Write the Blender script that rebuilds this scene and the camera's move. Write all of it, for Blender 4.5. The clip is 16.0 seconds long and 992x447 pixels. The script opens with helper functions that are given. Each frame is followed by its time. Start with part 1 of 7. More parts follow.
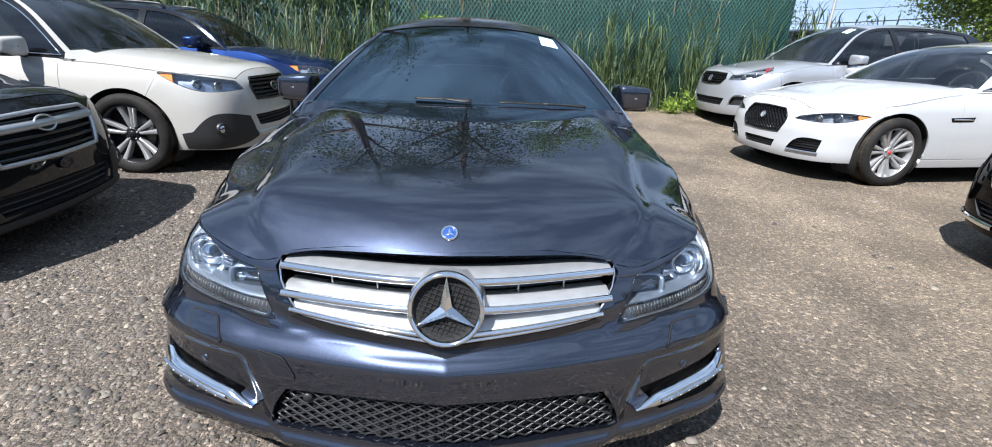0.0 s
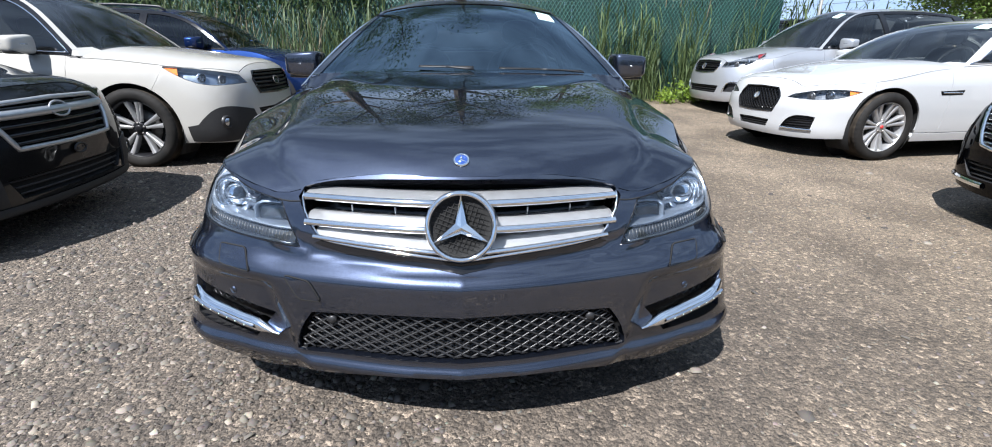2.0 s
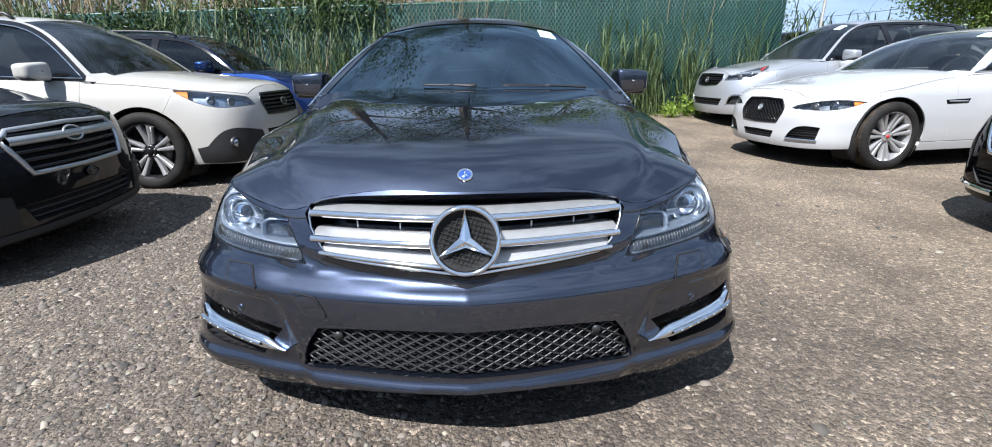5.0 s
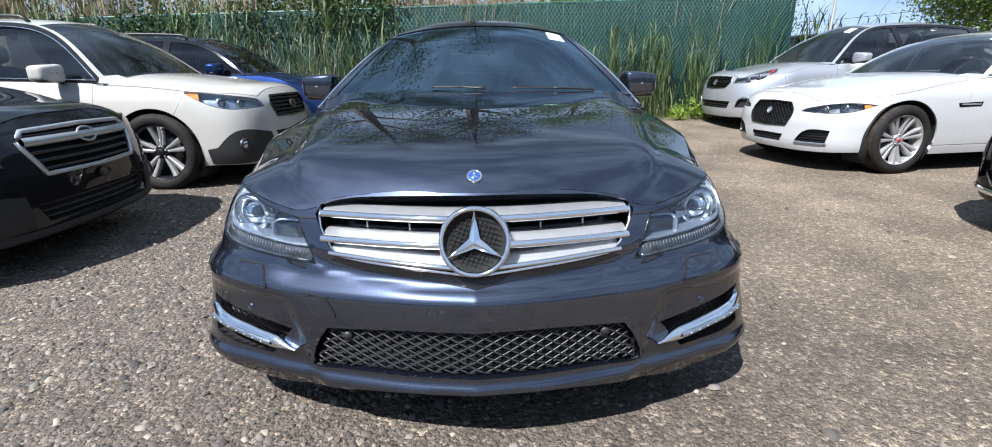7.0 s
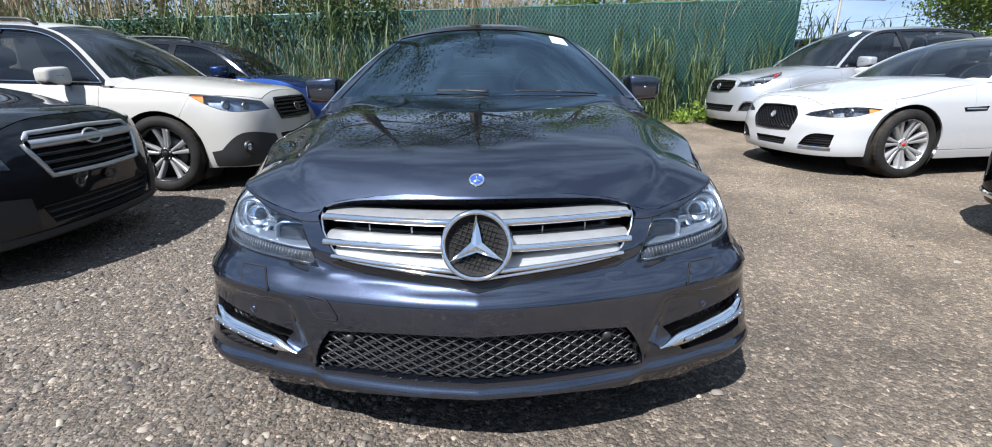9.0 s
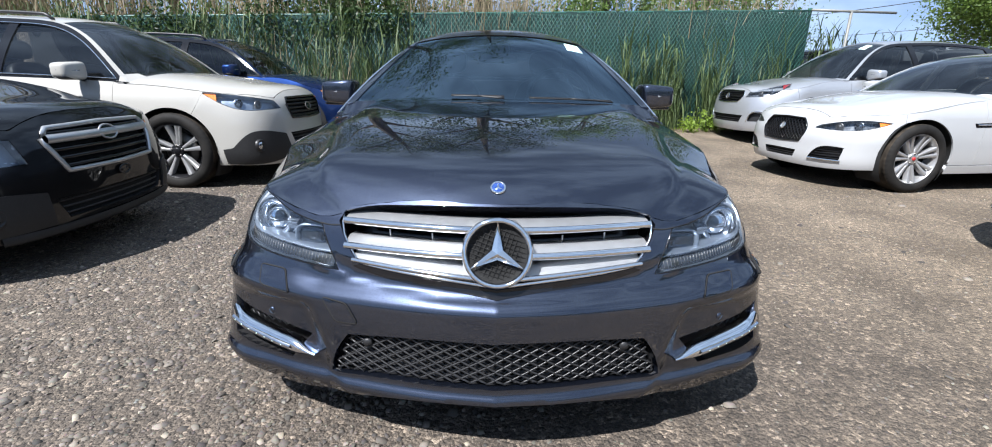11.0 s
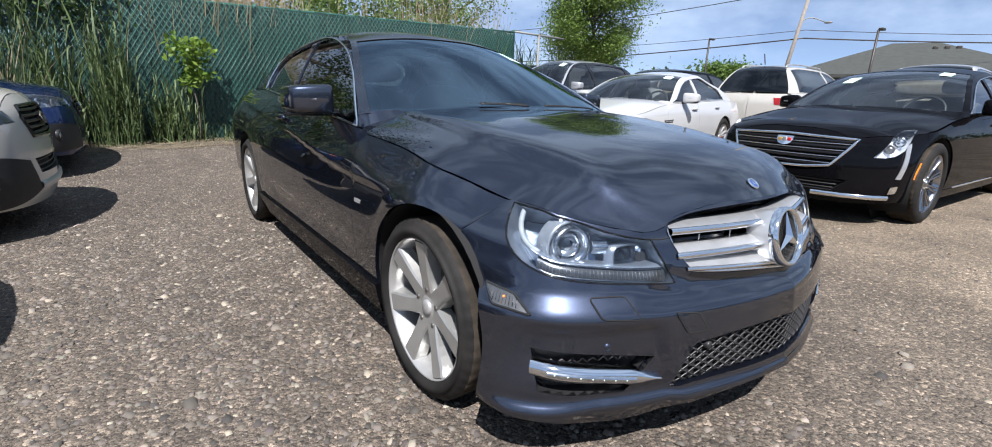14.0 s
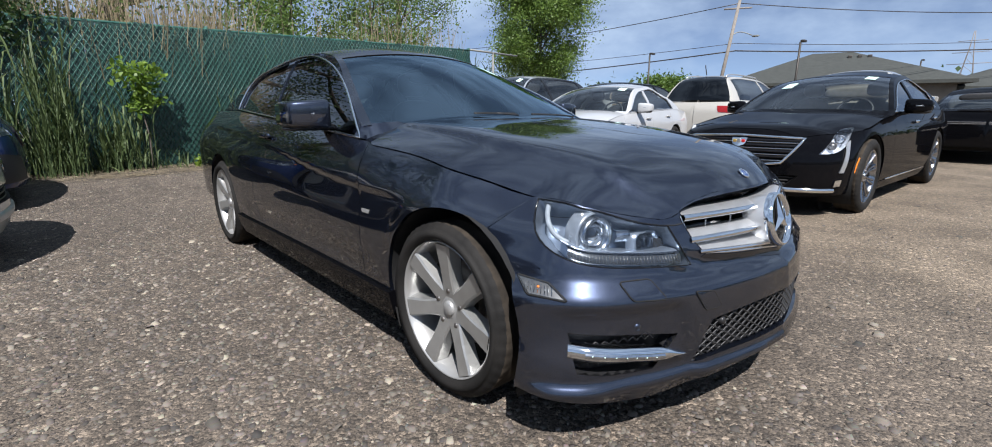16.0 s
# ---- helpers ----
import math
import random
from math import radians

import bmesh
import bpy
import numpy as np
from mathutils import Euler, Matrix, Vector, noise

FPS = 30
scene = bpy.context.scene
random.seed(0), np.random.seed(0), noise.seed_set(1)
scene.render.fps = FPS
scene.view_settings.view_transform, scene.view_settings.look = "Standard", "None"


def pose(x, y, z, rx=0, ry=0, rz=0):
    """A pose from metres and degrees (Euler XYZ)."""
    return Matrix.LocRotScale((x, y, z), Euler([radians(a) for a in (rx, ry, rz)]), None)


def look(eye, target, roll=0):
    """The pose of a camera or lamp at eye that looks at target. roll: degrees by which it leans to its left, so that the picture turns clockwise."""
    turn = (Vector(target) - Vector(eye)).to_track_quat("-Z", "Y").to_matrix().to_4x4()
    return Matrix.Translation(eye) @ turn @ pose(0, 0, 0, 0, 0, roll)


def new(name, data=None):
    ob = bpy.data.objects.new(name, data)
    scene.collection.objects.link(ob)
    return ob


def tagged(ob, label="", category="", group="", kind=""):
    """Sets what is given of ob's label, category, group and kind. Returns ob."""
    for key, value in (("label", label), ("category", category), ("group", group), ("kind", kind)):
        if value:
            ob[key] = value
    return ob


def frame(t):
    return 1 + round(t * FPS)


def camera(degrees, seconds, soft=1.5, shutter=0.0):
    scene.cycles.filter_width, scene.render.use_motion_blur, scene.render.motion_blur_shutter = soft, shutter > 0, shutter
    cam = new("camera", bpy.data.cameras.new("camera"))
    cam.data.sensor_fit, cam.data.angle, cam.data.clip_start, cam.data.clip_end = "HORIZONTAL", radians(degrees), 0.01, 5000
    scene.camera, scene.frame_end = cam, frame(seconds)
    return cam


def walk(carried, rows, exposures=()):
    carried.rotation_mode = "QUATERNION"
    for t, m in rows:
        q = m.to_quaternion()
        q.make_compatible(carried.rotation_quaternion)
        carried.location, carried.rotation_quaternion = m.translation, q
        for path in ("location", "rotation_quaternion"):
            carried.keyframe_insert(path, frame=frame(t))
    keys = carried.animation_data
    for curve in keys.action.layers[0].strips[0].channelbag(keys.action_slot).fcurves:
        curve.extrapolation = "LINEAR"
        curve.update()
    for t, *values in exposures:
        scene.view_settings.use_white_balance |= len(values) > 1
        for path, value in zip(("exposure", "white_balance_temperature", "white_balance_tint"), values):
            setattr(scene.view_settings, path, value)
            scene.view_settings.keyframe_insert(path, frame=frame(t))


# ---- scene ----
cam = camera(91.9, 16.0, soft=1.0)
PATH = [
    (0, (0.067, -1.0, 1.219), (0.148, 0.873, 0.522), 2.2),
    (0.5, (0.017, -1.124, 1.103), (0.098, 0.749, 0.406), 2.0),
    (1, (0.03, -1.154, 1.05), (0.112, 0.717, 0.349), 1.3),
    (1.5, (0.028, -1.15, 1.051), (0.111, 0.723, 0.356), 0.8),
    (2, (0.038, -1.146, 1.049), (0.121, 0.734, 0.372), 0.5),
    (2.5, (0.047, -1.142, 1.049), (0.126, 0.744, 0.389), 0.2),
    (3, (0.052, -1.143, 1.047), (0.13, 0.749, 0.403), 0.1),
    (3.5, (0.055, -1.146, 1.052), (0.13, 0.752, 0.424), 0.1),
    (4, (0.053, -1.154, 1.05), (0.125, 0.745, 0.429), -0.2),
    (6.5, (0.037, -1.155, 1.041), (0.071, 0.752, 0.438), -0.8),
    (7, (0.037, -1.157, 1.042), (0.067, 0.75, 0.44), -0.6),
    (7.5, (0.042, -1.157, 1.044), (0.069, 0.75, 0.443), -0.5),
    (8, (0.039, -1.157, 1.041), (0.06, 0.751, 0.441), -0.5),
    (8.5, (0.04, -1.156, 1.043), (0.058, 0.753, 0.447), -0.5),
    (11, (-0.009, -1.16, 1.059), (-0.002, 0.755, 0.48), 0.9),
    (11.5, (-0.13, -1.159, 1.078), (-0.122, 0.751, 0.485), 2.8),
    (12, (-0.457, -1.089, 1.088), (-0.312, 0.818, 0.503), 0.8),
    (12.5, (-0.74, -0.843, 1.077), (-0.314, 1.022, 0.495), 2.6),
    (13, (-1.056, -0.661, 1.084), (-0.124, 1.022, 0.538), 4.2),
    (13.5, (-1.342, -0.63, 1.058), (-0.242, 0.953, 0.527), 2.3),
    (14, (-1.574, -0.597, 1.032), (-0.405, 0.937, 0.502), 1.9),
    (14.5, (-1.775, -0.53, 0.98), (-0.551, 0.965, 0.462), 1.7),
    (15, (-1.793, -0.524, 0.975), (-0.526, 0.941, 0.476), 0.6),
    (15.5, (-1.792, -0.524, 0.981), (-0.494, 0.921, 0.505), 0.5),
    (16, (-1.785, -0.531, 0.99), (-0.467, 0.901, 0.531), 0.0),
]
walk(cam, [(t, look(eye, target, roll)) for t, eye, target, roll in PATH], [(0, 1.26, 6100, 11), (12, 1.17, 6100, 11), (13, 1.15, 6200, 13), (14, 1.08, 6300, 13), (15, 0.78, 6300, 12), (16, 0.80, 6300, 12)])

# ---- world, sun, exposure ----
SUN_DIR = Vector((-0.43, -0.60, 1.0)).normalized()
world = bpy.data.worlds.new("sky")
scene.world = world
world.use_nodes = True
wn, wl = world.node_tree.nodes, world.node_tree.links
wn.clear()
sky = wn.new("ShaderNodeTexSky")
sky.sky_type = 'NISHITA'
sky.sun_disc = False
sky.sun_elevation = math.asin(SUN_DIR.z)
sky.sun_rotation = math.atan2(SUN_DIR.x, SUN_DIR.y)
sky.air_density, sky.dust_density, sky.ozone_density = 0.4, 0.0, 3.0
coord = wn.new("ShaderNodeTexCoord")
stretch = wn.new("ShaderNodeMapping")
stretch.inputs["Scale"].default_value = (2.2, 3.2, 6.5)
puffs = wn.new("ShaderNodeTexNoise")
puffs.inputs["Scale"].default_value = 1.3
puffs.inputs["Detail"].default_value = 7
puffs.inputs["Roughness"].default_value = 0.55
ramp = wn.new("ShaderNodeMapRange")
ramp.inputs["From Min"].default_value, ramp.inputs["From Max"].default_value = 0.42, 0.64
ramp.inputs["To Min"].default_value, ramp.inputs["To Max"].default_value = 0.32, 0.9
cloud = wn.new("ShaderNodeMix")
cloud.data_type = 'RGBA'
cloud.inputs["B"].default_value = (5.4, 6.9, 9.0, 1)
back = wn.new("ShaderNodeBackground")
back.inputs["Strength"].default_value = 0.056
wout = wn.new("ShaderNodeOutputWorld")
wl.new(coord.outputs["Generated"], stretch.inputs["Vector"])
wl.new(stretch.outputs["Vector"], puffs.inputs["Vector"])
wl.new(puffs.outputs["Fac"], ramp.inputs["Value"])
wl.new(ramp.outputs["Result"], cloud.inputs["Factor"])
wl.new(sky.outputs["Color"], cloud.inputs["A"])
wl.new(cloud.outputs["Result"], back.inputs["Color"])
wl.new(back.outputs["Background"], wout.inputs["Surface"])
sun = new("sun", bpy.data.lights.new("sun", 'SUN'))
sun.data.energy, sun.data.angle, sun.data.color = 5.0, radians(0.53), (1.0, 0.97, 0.93)
sun.matrix_world = look((0, 0, 30), Vector((0, 0, 30)) - SUN_DIR)

# ---- materials ----
MATS = {}


def node_mat(name):
    m = bpy.data.materials.new(name)
    m.use_nodes = True
    b = m.node_tree.nodes["Principled BSDF"]
    MATS[name] = m
    return m, m.node_tree.nodes, m.node_tree.links, b


def noise_color(n, l, b, c1, c2, scale, detail=4.0, rough=None, coords="Object", stretch=(1, 1, 1)):
    """Base colour wandering between two tints, and roughness with it."""
    tc, mp, tx, rp = n.new("ShaderNodeTexCoord"), n.new("ShaderNodeMapping"), n.new("ShaderNodeTexNoise"), n.new("ShaderNodeValToRGB")
    mp.inputs["Scale"].default_value = stretch
    tx.inputs["Scale"].default_value, tx.inputs["Detail"].default_value = scale, detail
    rp.color_ramp.elements[0].position, rp.color_ramp.elements[1].position = 0.3, 0.7
    rp.color_ramp.elements[0].color, rp.color_ramp.elements[1].color = (*c1, 1), (*c2, 1)
    l.new(tc.outputs[coords], mp.inputs["Vector"])
    l.new(mp.outputs["Vector"], tx.inputs["Vector"])
    l.new(tx.outputs["Fac"], rp.inputs["Fac"])
    l.new(rp.outputs["Color"], b.inputs["Base Color"])
    if rough:
        mr = n.new("ShaderNodeMapRange")
        mr.inputs["To Min"].default_value, mr.inputs["To Max"].default_value = rough
        l.new(tx.outputs["Fac"], mr.inputs["Value"])
        l.new(mr.outputs["Result"], b.inputs["Roughness"])
    return tc, mp, tx, rp


def bump(n, l, b, scale, strength, dist, detail=3.0):
    tc, tx, bp = n.new("ShaderNodeTexCoord"), n.new("ShaderNodeTexNoise"), n.new("ShaderNodeBump")
    tx.inputs["Scale"].default_value, tx.inputs["Detail"].default_value = scale, detail
    bp.inputs["Strength"].default_value, bp.inputs["Distance"].default_value = strength, dist
    l.new(tc.outputs["Object"], tx.inputs["Vector"])
    l.new(tx.outputs["Fac"], bp.inputs["Height"])
    l.new(bp.outputs["Normal"], b.inputs["Normal"])
    return bp


def paint(name, c1, c2, metal=0.0, rough=0.35, coat=1.0, spec=0.15, ior=1.5):
    """Car paint: flakes or solid, a clear coat, faint dust."""
    m, n, l, b = node_mat(name)
    tc, mp, tx, rp = noise_color(n, l, b, c1, c2, 900.0, 2.0)
    b.inputs["Metallic"].default_value = metal
    b.inputs["Roughness"].default_value = rough
    b.inputs["Coat Weight"].default_value = coat
    b.inputs["Specular IOR Level"].default_value = spec
    if metal > 0.5:
        b.inputs["Specular Tint"].default_value = (0.12, 0.13, 0.15, 1)
    b.inputs["Coat Roughness"].default_value = 0.03
    b.inputs["Coat IOR"].default_value = ior
    dust = n.new("ShaderNodeTexNoise")
    dust.inputs["Scale"].default_value, dust.inputs["Detail"].default_value = 3.0, 6.0
    mr = n.new("ShaderNodeMapRange")
    mr.inputs["From Min"].default_value, mr.inputs["From Max"].default_value = 0.45, 0.8
    mr.inputs["To Min"].default_value, mr.inputs["To Max"].default_value = 0.0, 0.012
    l.new(tc.outputs["Object"], dust.inputs["Vector"])
    l.new(dust.outputs["Fac"], mr.inputs["Value"])
    l.new(mr.outputs["Result"], b.inputs["Coat Roughness"])
    return m


def plain(name, c, rough=0.5, metal=0.0, c2=None, scale=40.0, bumps=None, spec=None):
    m, n, l, b = node_mat(name)
    noise_color(n, l, b, c, c2 or tuple(v * 1.25 for v in c), scale, 4.0, (max(rough - 0.06, 0.02), rough + 0.06))
    b.inputs["Metallic"].default_value = metal
    if spec is not None:
        b.inputs["Specular IOR Level"].default_value = spec
    if bumps:
        bump(n, l, b, *bumps)
    return m


def glass(name, tint, gloss=0.02, ior=1.5, coat=(1, 1, 1)):
    """A thin pane: tinted see-through, mirror gloss by Fresnel."""
    m = bpy.data.materials.new(name)
    m.use_nodes = True
    n, l = m.node_tree.nodes, m.node_tree.links
    n.clear()
    tr, gl, fr, mx, out = (n.new("ShaderNode" + k) for k in ("BsdfTransparent", "BsdfGlossy", "Fresnel", "MixShader", "OutputMaterial"))
    tr.inputs["Color"].default_value = (*tint, 1)
    gl.inputs["Roughness"].default_value = gloss
    gl.inputs["Color"].default_value = (*coat, 1)
    fr.inputs["IOR"].default_value = ior
    l.new(fr.outputs["Fac"], mx.inputs["Fac"])
    l.new(tr.outputs["BSDF"], mx.inputs[1])
    l.new(gl.outputs["BSDF"], mx.inputs[2])
    l.new(mx.outputs["Shader"], out.inputs["Surface"])
    MATS[name] = m
    return m


PAINT_COUPE = paint("graphite_paint", (0.0125, 0.0158, 0.026), (0.046, 0.057, 0.090), 0.92, 0.35, 1.0, 0.15, 1.82)
PAINT_GREY = paint("dark_grey_paint", (0.009, 0.0094, 0.0102), (0.026, 0.027, 0.029), 0.8, 0.36, 1.0, 0.05, 1.45)
PAINT_WHITE = paint("pearl_white_paint", (0.36, 0.348, 0.318), (0.40, 0.388, 0.358), 0.0, 0.4)
PAINT_SNOW = paint("snow_white_paint", (0.385, 0.392, 0.398), (0.425, 0.432, 0.438), 0.0, 0.4)
PAINT_BLUE = paint("bright_blue_paint", (0.006, 0.018, 0.075), (0.012, 0.032, 0.12), 0.7, 0.32)
PAINT_SILVER = paint("silver_paint", (0.40, 0.415, 0.44), (0.47, 0.485, 0.51), 0.6, 0.36)
PAINT_BLACK = paint("black_paint", (0.002, 0.002, 0.0025), (0.004, 0.004, 0.005), 0.0, 0.35, 0.45, 0.0, 1.38)
POLISHED = plain("polished_alloy", (0.30, 0.30, 0.31), 0.16, 1.0, (0.40, 0.40, 0.41), 12.0)
CHROME = plain("chrome", (0.78, 0.79, 0.8), 0.07, 1.0, (0.84, 0.85, 0.86), 6.0)
SATIN = plain("satin_silver", (0.47, 0.48, 0.49), 0.38, 0.75, (0.53, 0.54, 0.55), 30.0)
ALLOY = plain("alloy_silver", (0.34, 0.34, 0.333), 0.34, 0.5, (0.40, 0.40, 0.392), 12.0)
ALLOY_FACE = plain("machined_alloy", (0.30, 0.30, 0.29), 0.32, 0.6, (0.35, 0.35, 0.338), 12.0)
ALLOY_PALE = plain("pale_lamp_shell", (0.62, 0.64, 0.68), 0.4, 0.3, (0.70, 0.72, 0.76), 12.0)
ALLOY_DARK = plain("alloy_dark", (0.015, 0.015, 0.017), 0.3, 0.4)
ALLOY_BRIGHT = plain("bright_alloy", (0.38, 0.38, 0.38), 0.32, 0.6, (0.44, 0.44, 0.44), 12.0)
DISC = plain("brake_steel", (0.2, 0.19, 0.18), 0.42, 0.9, (0.28, 0.26, 0.24), 60.0)
BLACK_PLASTIC = plain("black_plastic", (0.012, 0.012, 0.013), 0.45, 0.0, (0.02, 0.02, 0.021), 120.0, (400.0, 0.15, 0.001))
GLOSS_BLACK = plain("gloss_black", (0.006, 0.006, 0.007), 0.12)
MESH_GREY = plain("mesh_plastic", (0.014, 0.014, 0.015), 0.42, 0.0, (0.022, 0.022, 0.023), 60.0)
CLADDING = plain("grey_cladding", (0.008, 0.008, 0.0085), 0.6, 0.0, (0.014, 0.014, 0.0145), 60.0, (500.0, 0.3, 0.001))
RUBBER = plain("tyre_rubber", (0.010, 0.0098, 0.0095), 0.7, 0.0, (0.022, 0.0205, 0.019), 7.0, (160.0, 0.3, 0.002), 0.15)
TREAD = plain("dusty_tread", (0.018, 0.016, 0.014), 0.9, 0.0, (0.062, 0.050, 0.038), 9.0, (160.0, 0.3, 0.002), 0.1)
NEAR_BLACK = plain("under_body_black", (0.006, 0.006, 0.006), 0.9)
SEAT = plain("black_leather", (0.015, 0.015, 0.016), 0.5, 0.0, (0.025, 0.025, 0.026), 20.0, (220.0, 0.3, 0.001))
CABIN = plain("cabin_grey", (0.05, 0.05, 0.052), 0.6, 0.0, (0.075, 0.075, 0.077), 30.0)
TAN = plain("tan_leather", (0.17, 0.155, 0.135), 0.55, 0.0, (0.22, 0.2, 0.175), 20.0)
HOUSING = plain("lamp_housing", (0.29, 0.315, 0.35), 0.26, 0.5, (0.37, 0.40, 0.44), 30.0)
LAMP_SILVER = plain("lamp_silver", (0.30, 0.34, 0.40), 0.3, 0.75, (0.37, 0.41, 0.47), 30.0)
LIGHT_GUIDE = plain("pale_light_guide", (0.26, 0.28, 0.30), 0.4, 0.0, (0.33, 0.35, 0.37), 40.0)
LENS_GREY = plain("grey_lamp_bowl", (0.17, 0.175, 0.185), 0.28, 0.6, (0.24, 0.245, 0.255), 40.0)
SMOKED = plain("smoked_lamp_strip", (0.05, 0.054, 0.06), 0.25, 0.4, (0.075, 0.08, 0.088), 60.0)
REFLECTOR = plain("lamp_reflector", (0.50, 0.52, 0.55), 0.2, 1.0)
AMBER = plain("amber_plastic", (0.75, 0.2, 0.02), 0.25, 0.0, (0.85, 0.28, 0.04), 60.0)
RED_LENS = plain("red_plastic", (0.20, 0.008, 0.01), 0.15, 0.0, (0.28, 0.014, 0.016), 60.0)
PAPER = plain("sticker_paper", (0.55, 0.78, 0.70), 0.7, 0.0, (0.62, 0.82, 0.75), 30.0)
INK = plain("sticker_ink", (0.12, 0.3, 0.27), 0.8)
BADGE_BLUE = plain("badge_blue", (0.03, 0.07, 0.25), 0.2, 0.3)
BADGE_RED = plain("badge_red", (0.4, 0.02, 0.02), 0.3)
BADGE_GOLD = plain("badge_gold", (0.6, 0.4, 0.12), 0.3, 0.6)
GLASS_CAR = glass("tinted_windscreen", (0.17, 0.24, 0.30), 0.0, 2.3, (0.66, 0.86, 1.0))
GLASS_DARK = glass("privacy_glass", (0.05, 0.055, 0.055), 0.0, 1.6)
GLASS_LIGHT = glass("clear_windscreen", (0.5, 0.57, 0.56), 0.0, 1.75)
GLASS_SIDE = glass("side_glass", (0.24, 0.27, 0.28), 0.0, 1.7)
GLASS_CLEAR = glass("lamp_glass", (0.74, 0.80, 0.86), 0.02, 1.65)
BULB = glass("bulb_glass", (0.55, 0.6, 0.66), 0.02, 1.9)

# ---- mesh tools ----
from mathutils import geometry


def mesh_ob(name, verts, faces, mat, parent=None, label="", smooth_on=True, normals=None):
    """Links one mesh object made of vertices and faces, under its thing if one is given."""
    me = bpy.data.meshes.new(name)
    me.from_pydata([tuple(map(float, v)) for v in verts], [], [tuple(int(i) for i in f) for f in faces])
    if smooth_on:
        me.polygons.foreach_set("use_smooth", [True] * len(me.polygons))
    for m in (mat if isinstance(mat, (list, tuple)) else [mat]):
        me.materials.append(m)
    me.update()
    if normals is not None:
        me.normals_split_custom_set_from_vertices([tuple(map(float, v)) for v in normals])
    ob = new(name, me)
    if parent is not None:
        ob.parent = parent
    return tagged(ob, label)


def part(name, bm, mat, parent, label="", smooth_on=True, m=None):
    """Links a bmesh as one mesh object under a thing or a part."""
    if m is not None:
        bmesh.ops.transform(bm, matrix=m, verts=bm.verts)
    me = bpy.data.meshes.new(name)
    bm.to_mesh(me)
    bm.free()
    if smooth_on:
        me.polygons.foreach_set("use_smooth", [True] * len(me.polygons))
    me.materials.append(mat)
    ob = new(name, me)
    ob.parent = parent
    return tagged(ob, label)


def thing(name, label, category, m=Matrix(), group="", kind=""):
    ob = new(name)
    ob.empty_display_size = 0.2
    ob.matrix_world = m
    return tagged(ob, label, category, group, kind)


def box(cx, cy, cz, sx, sy, sz, bevel=0.0, segs=2):
    bm = bmesh.new()
    bmesh.ops.create_cube(bm, size=1.0)
    bmesh.ops.scale(bm, vec=(sx, sy, sz), verts=bm.verts)
    if bevel:
        bmesh.ops.bevel(bm, geom=bm.edges[:], offset=bevel, segments=segs, affect='EDGES', profile=0.6)
    bmesh.ops.translate(bm, vec=(cx, cy, cz), verts=bm.verts)
    return bm


def lathe(profile, n=48, axis="x"):
    """Turns a profile of (radius, offset along the axis) into a ring of faces."""
    p = np.array(profile, float)
    a = np.linspace(0, 2 * math.pi, n, endpoint=False)
    k = len(p)
    rr, oo = np.repeat(p[None, :, 0], n, 0), np.repeat(p[None, :, 1], n, 0)
    cy, sz = np.cos(a)[:, None] * rr, np.sin(a)[:, None] * rr
    v = {"x": (oo, cy, sz), "y": (cy, oo, sz), "z": (cy, sz, oo)}[axis]
    verts = np.stack(v, -1).reshape(-1, 3)
    faces = [(i * k + j, i * k + j + 1, ((i + 1) % n) * k + j + 1, ((i + 1) % n) * k + j) for i in range(n) for j in range(k - 1)]
    return verts, faces


def tube(points, radius, n=8, closed=False, radii=None):
    """A round bar along a line of points."""
    p = np.array(points, float)
    t = np.gradient(p, axis=0)
    if closed:
        t = np.roll(p, -1, 0) - np.roll(p, 1, 0)
    t /= np.linalg.norm(t, axis=1)[:, None] + 1e-12
    up = np.where(np.abs(t[:, 2:3]) > 0.9, [[1.0, 0, 0]], [[0, 0, 1.0]])
    a = np.cross(t, up)
    a /= np.linalg.norm(a, axis=1)[:, None] + 1e-9
    b = np.cross(t, a)
    w = np.linspace(0, 2 * math.pi, n, endpoint=False)
    r = np.full(len(p), radius) if radii is None else np.array(radii)
    v = p[:, None] + r[:, None, None] * (np.cos(w)[None, :, None] * a[:, None] + np.sin(w)[None, :, None] * b[:, None])
    m = len(p)
    faces = [(i * n + j, i * n + (j + 1) % n, ((i + 1) % m) * n + (j + 1) % n, ((i + 1) % m) * n + j) for i in range(m if closed else m - 1) for j in range(n)]
    if not closed:
        faces += [tuple(range(n))[::-1], tuple((m - 1) * n + j for j in range(n))]
    return v.reshape(-1, 3), faces


def join(*meshes):
    vs, fs, k = [], [], 0
    for v, f in meshes:
        v = np.asarray(v, float).reshape(-1, 3)
        vs.append(v)
        fs += [tuple(i + k for i in face) for face in f]
        k += len(v)
    return np.concatenate(vs), fs


